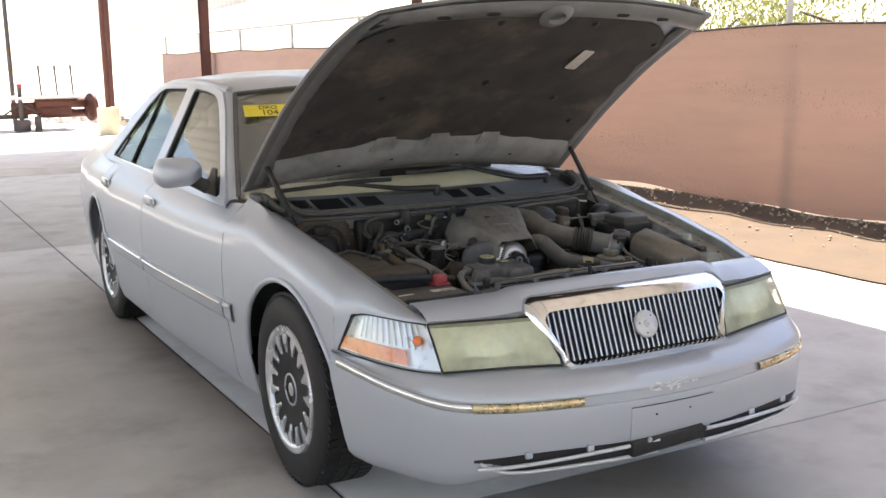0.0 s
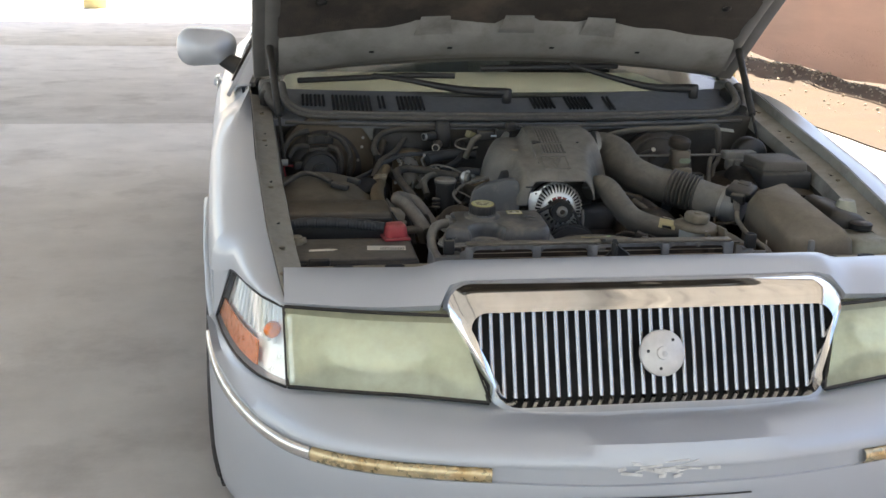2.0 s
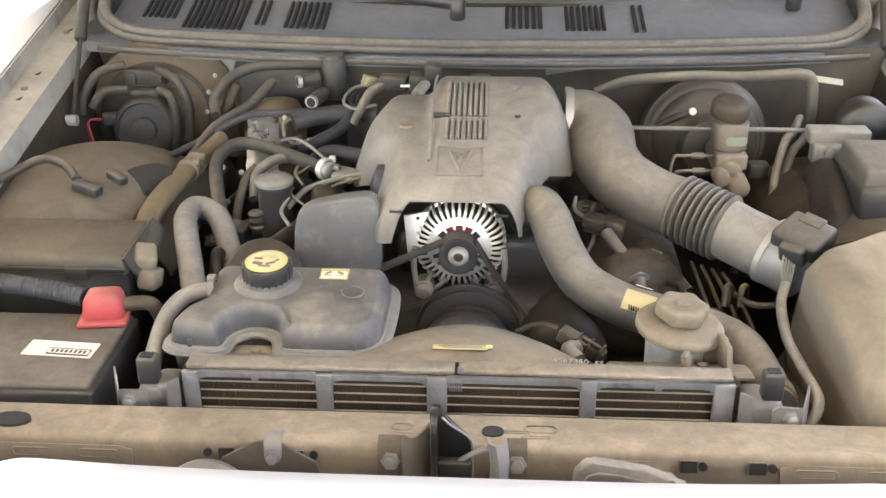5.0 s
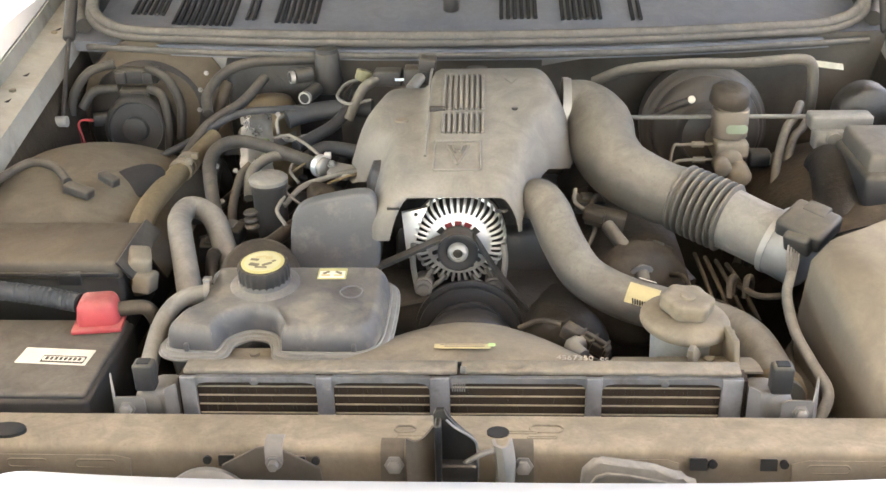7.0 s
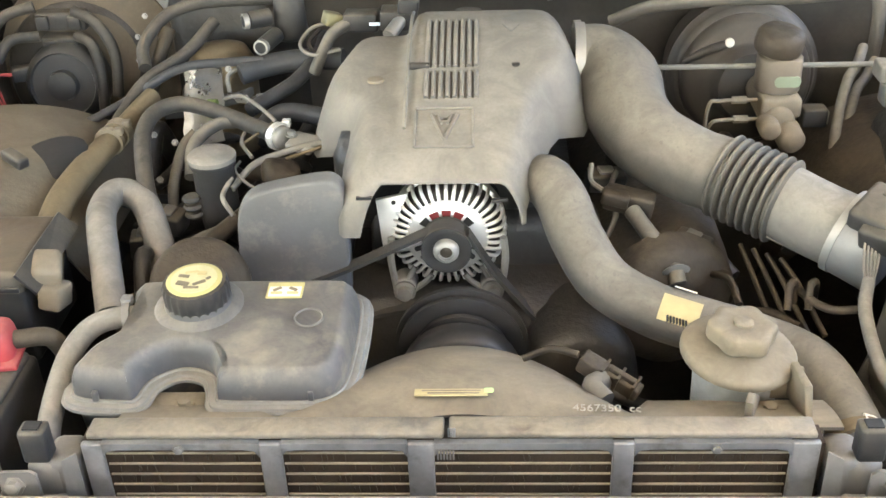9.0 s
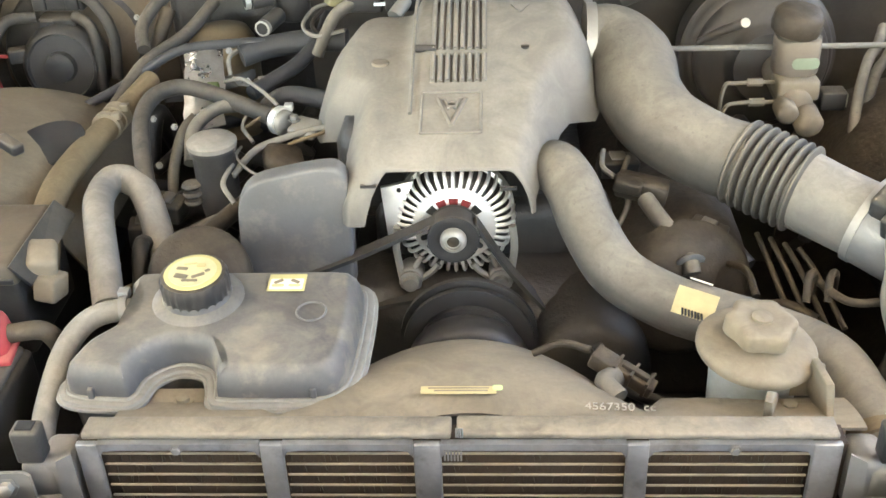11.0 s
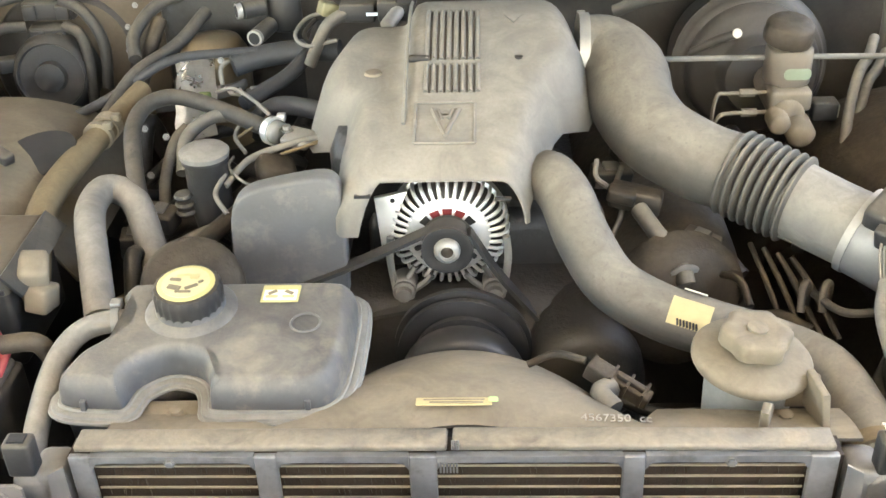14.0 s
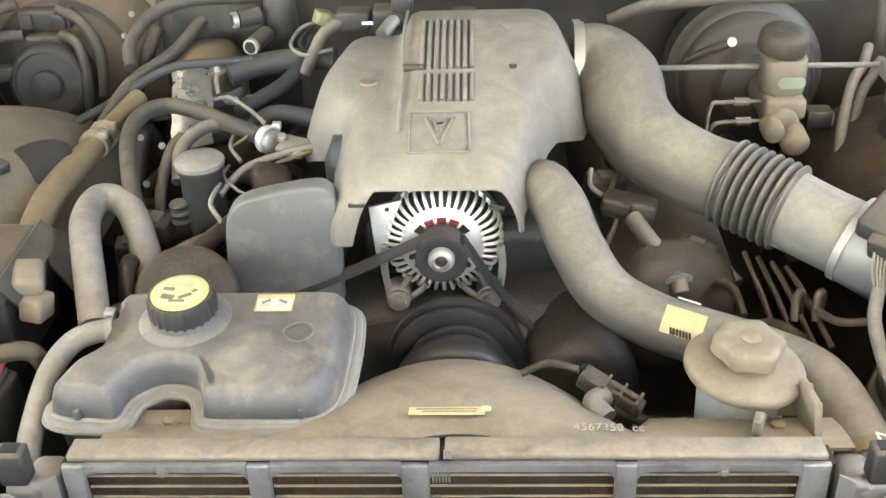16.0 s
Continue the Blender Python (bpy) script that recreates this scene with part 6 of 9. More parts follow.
    part("mount_tab", made(box, (-0.235, -0.372, 0.706), (0.056, 0.045, 0.006), 0.002), METAL_TAN, t)
    part("mount_bolt", made(bolts, [(-0.232, -0.368, 0.709)], 0.006, 0.005), METAL_TAN, t)
    for x in (-0.305, -0.118):
        part("moulded_tab", made(box, (x, -0.377, 0.726), (0.005, 0.005, 0.010), 0.001), TANK, t)
    part("tank_leg", made(box, (-0.20, -0.35, 0.665), (0.22, 0.05, 0.05), 0.01), GRIME, t)
    h = pipe("overflow_hose", [(-0.290, -0.274, 0.738), (-0.312, -0.276, 0.739), (-0.336, -0.288, 0.735), (-0.350, -0.318, 0.722), (-0.352, -0.37, 0.70), (-0.342, -0.42, 0.69)], 0.0105, HOSE_PALE, "pale dusty rubber overflow hose")
    clamp_ring((-0.304, -0.275, 0.739), (1, 0.15, 0), 0.0115, h, 0.007)


tank()


# engine cover
def cover_z(x, y):
    z = curve_at([(-0.16, 0.772), (-0.135, 0.795), (-0.10, 0.815), (-0.033, 0.840), (0.04, 0.866), (0.10, 0.884), (0.15, 0.886), (0.185, 0.876)], y)
    low = 1 / (1 + math.exp((x + 0.054) * 320))
    return z - 0.030 * low * curve_at([(-0.10, 0.0), (-0.03, 0.45), (0.10, 1.0)], y)


GROOVE = surface("groove_brown", (0.075, 0.065, 0.05), 0.8, 0.0, 0.2, 20.0)


def engine_cover():
    xl = [(-0.16, -0.119), (-0.05, -0.125), (0.005, -0.130), (0.02, -0.160), (0.05, -0.174), (0.09, -0.170), (0.16, -0.148), (0.185, -0.138)]
    xr = [(-0.16, 0.064), (-0.10, 0.080), (-0.02, 0.103), (0.01, 0.118), (0.04, 0.150), (0.09, 0.152), (0.15, 0.140), (0.185, 0.124)]
    drop = [(-0.16, 0.03), (-0.06, 0.05), (0.0, 0.065), (0.04, 0.095), (0.1, 0.08), (0.185, 0.05)]
    rows = []
    ys = [0.192, 0.19, 0.183, 0.17, 0.15, 0.12, 0.09, 0.07, 0.05, 0.035, 0.02, 0.01, 0.0, -0.02, -0.05, -0.08, -0.10, -0.115, -0.124]
    for i, y in enumerate(ys):
        a, b = curve_at(xl, y), curve_at(xr, y)
        row = []
        for k in range(37):
            u = -1 + 2 * k / 36
            x = (a + b) / 2 + (b - a) / 2 * math.copysign(abs(u) ** 0.8, u)
            e = max(0, abs(u) - 0.62) / 0.38
            z = cover_z(x, y) - curve_at(drop, y) * e ** 2.2
            if i < 3:
                z -= (0.07, 0.03, 0.008)[i]
            row.append(Vector((x, y, z)))
        rows.append(row)
    front = rows[-1]
    for d, f in ((0.010, 0.25), (0.016, 0.6), (0.018, 1.0)):
        row = []
        for p in front:
            dx = p.x + 0.013
            arch = 0.742 + math.sqrt(max(0.0, 0.0830 ** 2 - dx * dx)) if abs(dx) < 0.083 else 0.742
            low = min(p.z - 0.004, max(0.744 if dx < 0 else 0.752, arch))
            out = min(1.0, max(0.12, (p.z - low - 0.004) / 0.03))
            row.append(Vector((p.x, p.y - d * out, p.z + (low - p.z) * f)))
        rows.append(row)
    c = part("engine_cover", made(loft, rows, 0.004), COVER, car, "dust-covered grey plastic engine cover with moulded ribs")
    for k in range(8):
        x0 = -0.0325 + k * 0.0078
        for y0, y1 in ((0.118, 0.030), (0.022, -0.018)):
            pts = [(x0 + 0.002 * (0.1 - y), y, cover_z(max(x0, -0.03), y) + 0.0010) for y in np.linspace(y0, y1, 5)]
            part("cover_rib", made(tube, pts, 0.0026, 8, 2, True, 0, 0.01, 1.0), COVER, c)
            if k < 7:
                # Dark brown strip between neighbouring ribs.
                part("rib_groove", made(tube, [(x + 0.0039, y, z - 0.0024) for x, y, z in pts], 0.0021, 6, 2), GROOVE, c)
    part("cover_edge", made(tube, [(-0.054, y, cover_z(-0.040, y) + 0.000) for y in np.linspace(0.165, -0.06, 10)], 0.002, 8, 2), COVER, c)
    bm = bmesh.new()
    tube(bm, [(-0.052, 0.033, cover_z(-0.04, 0.033) + 0.0002), (-0.03, 0.033, cover_z(-0.03, 0.033) - 0.0008)], 0.0045, 8, 2)
    part("finger_slot", bm, BLACK, c)
    part("finger_slot", made(rod, (0.066, 0.033, cover_z(0.066, 0.033) - 0.004), (0.066, 0.033, cover_z(0.066, 0.033) + 0.001), 0.0045, 12), GRIME, c)
    part("rear_recess", made(lathe, [(1, -0.006), (1, 0.0015)], Matrix.Translation((0.012, 0.165, cover_z(0.012, 0.165))) @ pose(0, 0, 0, 0, 0, 0) @ Matrix.Diagonal((0.016, 0.011, 1, 1)), 20), GRIME, c)

    def on(x, y, up=0.0015):
        return Vector((x, y, cover_z(max(x, -0.035), y) + up))
    bm = bmesh.new()
    q = [(-0.042, -0.034), (0.019, -0.034), (0.019, -0.088), (-0.042, -0.088)]
    for a, b in zip(q, q[1:] + q[:1]):
        tube(bm, [on(*a), on((a[0] + b[0]) / 2, (a[1] + b[1]) / 2), on(*b)], 0.0016, 6, 3)
    pl = part("emblem_frame", bm, COVER, c)
    bm = bmesh.new()
    for sx in (-1, 1):
        tube(bm, [on(-0.011 + sx * 0.014, -0.043), on(-0.011 + sx * 0.008, -0.058), on(-0.011, -0.078)], 0.0024, 6, 3)
        tube(bm, [on(-0.011 + sx * 0.007, -0.044), on(-0.011 + sx * 0.003, -0.056)], 0.0018, 6, 3)
        tube(bm, [on(-0.011 + sx * 0.016, -0.042), on(-0.011 + sx * 0.007, -0.043)], 0.0013, 6, 2)
    lathe(bm, [(0.004, 0), (0.005, 0.0012), (0.006, 0)], Matrix.Translation(on(-0.011, -0.050, 0.001)), 14)
    part("moulded_badge", bm, surface("badge_shade", (0.16, 0.15, 0.13), 0.7, 0, 0.1, 20, dust=0.5), pl, "moulded V-shaped badge")
    for x, y in ((-0.092, -0.118), (0.046, -0.122)):
        part("clip_slot", made(box, (x, y - 0.0165, cover_z(x, y) - 0.018), (0.016, 0.004, 0.003)), BLACK, c)
    part("boss", made(lathe, [(0.010, -0.001), (0.009, 0.0015), (0.004, 0.002)], Matrix.Translation((-0.092, 0.04, cover_z(-0.092, 0.04) + 0.001)), 16), METAL_TAN, c)
    part("arrow_mark", made(slab, [(-0.010, 0.006), (0.010, 0.006), (0.0, -0.010)], 0.001, Matrix.Translation(on(0.062, 0.098, 0.0003)) @ pose(0, 0, 0, 12)), COVER, c)


engine_cover()


# alternator
def alternator():
    C = Vector((-0.010, -0.107, 0.726))
    m = Matrix.Translation(C) @ pose(0, 0, 0, 90)  # local z runs to the front
    A = part("alternator", made(lathe, [(0.058, -0.10), (0.062, -0.085), (0.062, -0.02), (0.055, -0.010), (0.044, -0.004), (0.020, -0.003)], m @ pose(0, -0.004, 0) @ Matrix.Scale(0.955, 4), 48), GRIME, car, "bright aluminium alternator with radial cooling slots")
    part("front_plate", made(lathe, [(0.022, -0.006), (0.024, 0.0), (0.044, -0.001), (0.0465, -0.004)], m @ pose(0, -0.004, 0) @ Matrix.Scale(0.955, 4), 48), ALU, A, "bright aluminium end plate")
    part("rear_ring", made(lathe, [(0.0625, -0.045), (0.066, -0.042), (0.066, -0.030), (0.0625, -0.028)], m @ pose(0, -0.004, 0) @ Matrix.Scale(0.955, 4), 48), ALU, A)
    n = 40
    for k in range(n):
        a = 2 * math.pi * k / n
        r = m @ pose(0, -0.004, 0) @ Matrix.Scale(0.955, 4) @ Matrix.Rotation(a, 4, 'Z')
        bm = made(tube, [r @ Vector((0.0445, 0, -0.0025)), r @ Vector((0.057, 0, -0.006)), r @ Vector((0.0635, 0, -0.014)), r @ Vector((0.0655, 0, -0.030))], 0.0021, 6, 3)
        part("cooling_fin", bm, ALU, A)
    for k in range(5):
        a = radians(90 - 48 + 24 * k)
        r = m @ pose(0, -0.004, 0) @ Matrix.Scale(0.955, 4) @ Matrix.Rotation(a, 4, 'Z')
        part("winding_slot", made(slab, [(0.0285, -0.0045), (0.036, -0.0055), (0.036, 0.0055), (0.0285, 0.0045)], 0.0012, r @ pose(0, 0, 0.0005)), COPPER if k in (1, 2, 3) else GRIME, A)
    for k in range(8):
        a = radians(200 + 20 * k)
        r = m @ pose(0, -0.004, 0) @ Matrix.Scale(0.955, 4) @ Matrix.Rotation(a, 4, 'Z')
        part("vent_slot", made(slab, round_rect(0.010, 0.006, 0.002, 3, 0.034, 0), 0.0012, r @ pose(0, 0, 0.0003)), BLACK, A)
    pul = part("pulley", made(lathe, [(0.022, 0.004), (0.0265, 0.006), (0.0265, 0.010), (0.0240, 0.013), (0.0240, 0.026), (0.0265, 0.029), (0.0265, 0.033), (0.0215, 0.034), (0.016, 0.030), (0.012, 0.030)], m, 40), BLACK, A, "black ribbed pulley")
    part("pulley_nut", made(lathe, [(0.0075, 0.030), (0.0135, 0.030), (0.0135, 0.034), (0.0115, 0.038), (0.0080, 0.039), (0.0072, 0.036)], m, 32), ALU_DULL, pul, "pale pulley nut")
    part("shaft_end", made(rod, m @ Vector((0, 0, 0.028)), m @ Vector((0, 0, 0.0365)), 0.0068, 18, None, 0.001), GRIME_BROWN, pul)
    for s in (-1, 1):
        x, z = C.x + s * 0.048, C.z - 0.066
        bm = bmesh.new()
        y0 = C.y + 0.002
        tube(bm, [(C.x + s * 0.060, y0, C.z - 0.004), (C.x + s * 0.062, y0, C.z - 0.03), (x + s * 0.010, y0, z)], 0.0042, 6, 3)
        tube(bm, [(x, y0, z - 0.010), (C.x + s * 0.026, y0, C.z - 0.060), (C.x + s * 0.018, y0, C.z - 0.050)], 0.0036, 6, 3)
        tube(bm, [(x, y0, z + 0.004), (C.x + s * 0.036, y0, C.z - 0.040)], 0.0030, 6, 3)
        rod(bm, (x, y0 + 0.02, z), (x, y0 - 0.004, z), 0.0135, 18, None, 0.002)
        part("mount_ear", bm, ALU_DULL, A)
        part("mount_bolt", made(lathe, [(0.0125, 0), (0.0125, 0.004), (0.009, 0.005), (0.008, 0.011), (0.003, 0.012)], axis((x, C.y - 0.005, z), (0, -1, 0)), 12), METAL_GREY, A)
    bm = bmesh.new()
    slab(bm, [(-0.075, 0.038), (-0.04, 0.046), (-0.052, 0.020), (-0.064, -0.03), (-0.070, -0.028)], 0.006, Matrix.Translation((C.x, C.y + 0.015, C.z)) @ pose(0, 0, 0, 90), 0.001)
    part("side_bracket", bm, ALU, A)
    part("bracket_hole", made(rod, (C.x - 0.056, C.y + 0.0095, C.z + 0.036), (C.x - 0.056, C.y + 0.0075, C.z + 0.036), 0.0025, 10), BLACK, A)
    # serpentine belt
    bm = bmesh.new()

    def ribbon(pts, w=0.018):
        p = smoothed(pts, 4)
        loft(bm, [[q + Vector((0, -w / 2, 0)), q + Vector((0, w / 2, 0))] for q in p], 0.004)
    yb = C.y - 0.020
    left = [(-0.20, yb, 0.668), (-0.12, yb, 0.700), (C.x - 0.019, yb, C.z + 0.018)]
    over = [(C.x + 0.0265 * math.cos(radians(a)), yb, C.z + 0.0265 * math.sin(radians(a))) for a in range(135, 30, -15)]
    right = [(C.x + 0.024, yb, C.z + 0.016), (0.05, yb, 0.682), (0.115, yb, 0.600)]
    ribbon(left)
    ribbon(over)
    ribbon(right)
    ribbon([(-0.20, yb, 0.60), (-0.10, yb, 0.64), (-0.03, yb, 0.655)])
    part("drive_belt", bm, BELT_MAT, car, "black serpentine drive belt")


alternator()

# curved shield beside the alternator
bm = bmesh.new()
rows = []
edge = smoothed([(-0.240, 0.0, 0.655), (-0.231, 0.0, 0.725), (-0.228, 0.0, 0.756), (-0.222, 0.0, 0.776), (-0.205, 0.0, 0.790), (-0.170, 0.0, 0.799), (-0.136, 0.0, 0.8045), (-0.121, 0.0, 0.801), (-0.114, 0.0, 0.785), (-0.113, 0.0, 0.735), (-0.115, 0.0, 0.665)], 4)
mid_p = Vector((-0.178, 0, 0.72))
for k, y in ((0.0, -0.108), (0.0, -0.123), (0.010, -0.1275), (0.03, -0.1290), (0.06, -0.1292), (0.5, -0.1294), (1.0, -0.1294)):
    rows.append([Vector((p.x + (mid_p.x - p.x) * k, y + 0.10 * (0.79 - p.z) * 0.12, p.z + (min(mid_p.z, p.z) - p.z) * k)) for p in edge])
loft(bm, rows, 0.0)
part("belt_shield", bm, surface("shield_plastic", (0.085, 0.088, 0.092), 0.5, 0, 0.2, 12, 0.1, 260, dust=0.55, dust_color=(0.33, 0.315, 0.275), side=0.55, stain=0.3, stain_color=(0.27, 0.25, 0.21), stain_scale=30.0), car, "curved grey plastic belt shield")
part("pump_body", made(rod, (-0.17, -0.07, 0.68), (-0.17, 0.0, 0.68), 0.05, 20, None, 0.01), GRIME, car, "grimy pump behind the shield")

# intake duct to the air cleaner
duct = pipe("intake_duct", [(0.140, 0.135, 0.822), (0.168, 0.134, 0.820), (0.189, 0.102, 0.812), (0.194, 0.048, 0.797), (0.214, 0.000, 0.783), (0.256, -0.034, 0.769), (0.290, -0.050, 0.763)], [0.047, 0.050, 0.050, 0.047, 0.044, 0.0425, 0.0415], HOSE, "large dusty rubber intake duct", n=24)
clamp_ring((0.142, 0.136, 0.825), (1, 0, -0.05), 0.046, duct, 0.012, ALU_DULL)
a, b = Vector((0.286, -0.047, 0.764)), Vector((0.347, -0.093, 0.752))
d = (b - a).normalized()
for k in range(8):
    p = a.lerp(b, (k + 0.5) / 8)
    bel = made(lathe, [(0.037, -0.0050), (0.039, -0.0034), (0.0452, -0.0024), (0.0470, -0.0010), (0.0470, 0.0010), (0.0452, 0.0024), (0.039, 0.0034), (0.037, 0.0050)], axis(p, d), 40)
    part("bellows_rib", bel, HOSE, duct)
pipe("duct_end", [(0.340, -0.087, 0.754), (0.370, -0.113, 0.746), (0.404, -0.141, 0.739)], 0.040, HOSE_PALE, "", duct, 24)
pipe("duct_seam", [(0.178, 0.080, 0.792), (0.190, 0.02, 0.770), (0.235, -0.045, 0.745), (0.30, -0.09, 0.728), (0.36, -0.135, 0.715)], 0.0022, HOSE, "", duct, 6)
sen = part("airflow_sensor", made(rod, (0.396, -0.134, 0.742), (0.432, -0.168, 0.733), 0.044, 32, None, 0.003), METAL_GREY, car, "airflow sensor housing")
clamp_ring((0.398, -0.136, 0.7415), (0.74, -0.64, -0.2), 0.0435, sen, 0.008, ALU_DULL)
bm = bmesh.new()
box(bm, (0.424, -0.170, 0.778), (0.062, 0.058, 0.026), 0.006, pose(0, 0, 0, 14, 8, -42))
box(bm, (0.412, -0.188, 0.768), (0.034, 0.032, 0.026), 0.004, pose(0, 0, 0, 20, 0, -42))
box(bm, (0.436, -0.158, 0.793), (0.030, 0.022, 0.008), 0.002, pose(0, 0, 0, 14, 8, -42))
part("sensor_plug", bm, DUSTY, sen)
for k in range(5):
    o = 0.0035 * (k - 2)
    pipe("sensor_wire", [(0.405 + o, -0.188, 0.768), (0.400 + o, -0.205, 0.750), (0.395 + o * 0.5, -0.225, 0.735)], 0.0014, HOSE_PALE, "", sen, 6)
pipe("wiring_loom", [(0.395, -0.222, 0.737), (0.382, -0.26, 0.728), (0.378, -0.32, 0.715), (0.385, -0.37, 0.705), (0.390, -0.42, 0.695), (0.37, -0.44, 0.66)], 0.0062, HOSE_PALE, "dusty wiring loom")
pipe("wiring_loom", [(0.34, -0.17, 0.70), (0.355, -0.235, 0.715), (0.385, -0.245, 0.72)], 0.004, GRIME_BROWN, "thin loom")

# air cleaner box
bm = bmesh.new()
lo = [(0.376, -0.475), (0.63, -0.485), (0.665, -0.33), (0.61, -0.14), (0.520, -0.115), (0.392, -0.250)]
foot = [(0.425, -0.470), (0.558, -0.480), (0.562, -0.33), (0.540, -0.185), (0.515, -0.170), (0.400, -0.235)]
hi = [(0.436, -0.430), (0.545, -0.465), (0.532, -0.33), (0.519, -0.203), (0.505, -0.207), (0.418, -0.255)]
heights = [0.730, 0.750, 0.777, 0.803, 0.804, 0.795]
mid = [(a * 0.7 + c * 0.3, b * 0.7 + d * 0.3) for (a, b), (c, d) in zip(foot, hi)]
rws = [[Vector((x, y, 0.60)) for x, y in foot], [Vector((x, y, 0.69)) for x, y in foot]]
rws.append([Vector((x, y, 0.3 * 0.70 + 0.7 * h)) for (x, y), h in zip(mid, heights)])
rws.append([Vector((x, y, h)) for (x, y), h in zip(hi, heights)])
fine = []
for r in rws:
    cut = [a.lerp(b, t) for a, b in zip(r, r[1:] + r[:1]) for t in (0.10, 0.5, 0.90)]
    fine.append(smoothed(cut + [cut[0]], 3)[:-1])
loft(bm, fine, 0, True)
bm.faces.new([v for v in bm.verts][-len(fine[0]):])
air = part("air_cleaner_box", bm, surface("air_box_plastic", (0.11, 0.095, 0.075), 0.6, 0, 0.12, 5, 0.08, 200, dust=0.94, dust_color=(0.50, 0.425, 0.32), side=0.6, wear=0.2), car, "brown dust-covered air cleaner box", True, 1.2)
base = bmesh.new()
loft(base, [smoothed([Vector((x, y, z)) for x, y in lo + lo[:1]], 4)[:-1] for z in (0.50, 0.64)], 0, True)
base.faces.new([v for v in base.verts][-24:])
part("box_base", base, DUSTY, air, "lower half of the air cleaner housing")
part("box_seam", made(tube, [(x, y, 0.642) for x, y in [(a * 0.98 + 0.013, b * 0.99) for a, b in lo]] + [(lo[0][0] * 0.98 + 0.013, lo[0][1] * 0.99, 0.642)], 0.006, 8, 3), DUSTY, air)
part("box_clip", made(box, (0.455, -0.478, 0.715), (0.012, 0.012, 0.05), 0.003), METAL_GREY, air)
part("intake_snorkel", made(box, (0.615, -0.26, 0.735), (0.09, 0.20, 0.06), 0.02, pose(0, 0, 0, 0, 14, -6)), DUSTY, air)
wt = part("washer_neck", made(lathe, [(0.028, 0), (0.028, 0.05), (0.022, 0.075), (0.018, 0.085)], pose(0.625, -0.30, 0.70), 20), MILKY, car, "milky plastic washer filler neck")
part("washer_cap", made(lathe, [(0.024, 0.0), (0.025, 0.012), (0.02, 0.016)], pose(0.625, -0.375, 0.735), 20), BLACK, wt)
part("washer_body", made(box, (0.615, -0.40, 0.68), (0.10, 0.14, 0.10), 0.02), MILKY, wt)

# upper radiator hose and filler neck
rh = pipe("radiator_hose", [(0.090, -0.040, 0.758), (0.098, -0.084, 0.776), (0.110, -0.118, 0.772), (0.124, -0.154, 0.748), (0.150, -0.190, 0.719), (0.195, -0.219, 0.704), (0.240, -0.238, 0.698), (0.290, -0.258, 0.692), (0.328, -0.288, 0.688), (0.342, -0.34, 0.683), (0.345, -0.405, 0.678)], 0.0275, HOSE, "thick dusty upper radiator hose", n=20)
clamp_ring((0.3445, -0.392, 0.679), (0, -1, -0.08), 0.0292, rh, 0.014, HOSE_TAN)
part("hose_tag", made(box, (0.352, -0.392, 0.707), (0.012, 0.018, 0.003), 0.001, pose(0, 0, 0, 0, 20, 0)), PAPER, rh)
bm = bmesh.new()
rows = []
ax_d = Vector((0.045, -0.018, -0.006)).normalized()
c0 = Vector((0.219, -0.2295, 0.7010))
up = Vector((0, 0, 1)) - ax_d * ax_d.z
up.normalize()
sd = ax_d.cross(up)
for k in range(7):
    a = radians(12 + 9.5 * k)
    p = c0 + 0.0282 * (math.cos(a) * up + math.sin(a) * sd)
    rows.append([p - ax_d * 0.019, p + ax_d * 0.019])
loft(bm, rows, 0.0008)
hl = part("hose_label", bm, LABEL_Y, rh, "yellow parts label with a barcode")
for k in range(7):
    a = radians(62)
    p = c0 + 0.0288 * (math.cos(a) * up + math.sin(a) * sd) + ax_d * (-0.009 + 0.003 * k)
    part("barcode_bar", made(box, p, (0.0013, 0.006, 0.006), 0, pose(0, 0, 0, 45)), INK, hl)
part("hose_print", made(slab, round_rect(0.022, 0.004, 0.001), 0.0006, Matrix.Translation(c0 + 0.0282 * up + Vector((0.002, 0.010, -0.001))) @ pose(0, 0, 0, -20, 8, -22)), PAPER, rh)


FILLER_TAN = surface("dust_caked_cast_metal", (0.15, 0.125, 0.09), 0.7, 0.1, 0.25, 18.0, 0.25, 200.0, dust=0.88, dust_color=(0.47, 0.40, 0.295), side=0.4, wear=0.5, stain=0.3, stain_color=(0.08, 0.06, 0.04), stain_scale=30.0)
NECK = surface("bare_aluminium_neck", (0.30, 0.31, 0.29), 0.5, 0.4, 0.25, 22.0, 0.1, 200.0, dust=0.3, dust_color=(0.42, 0.38, 0.30), side=0.6)


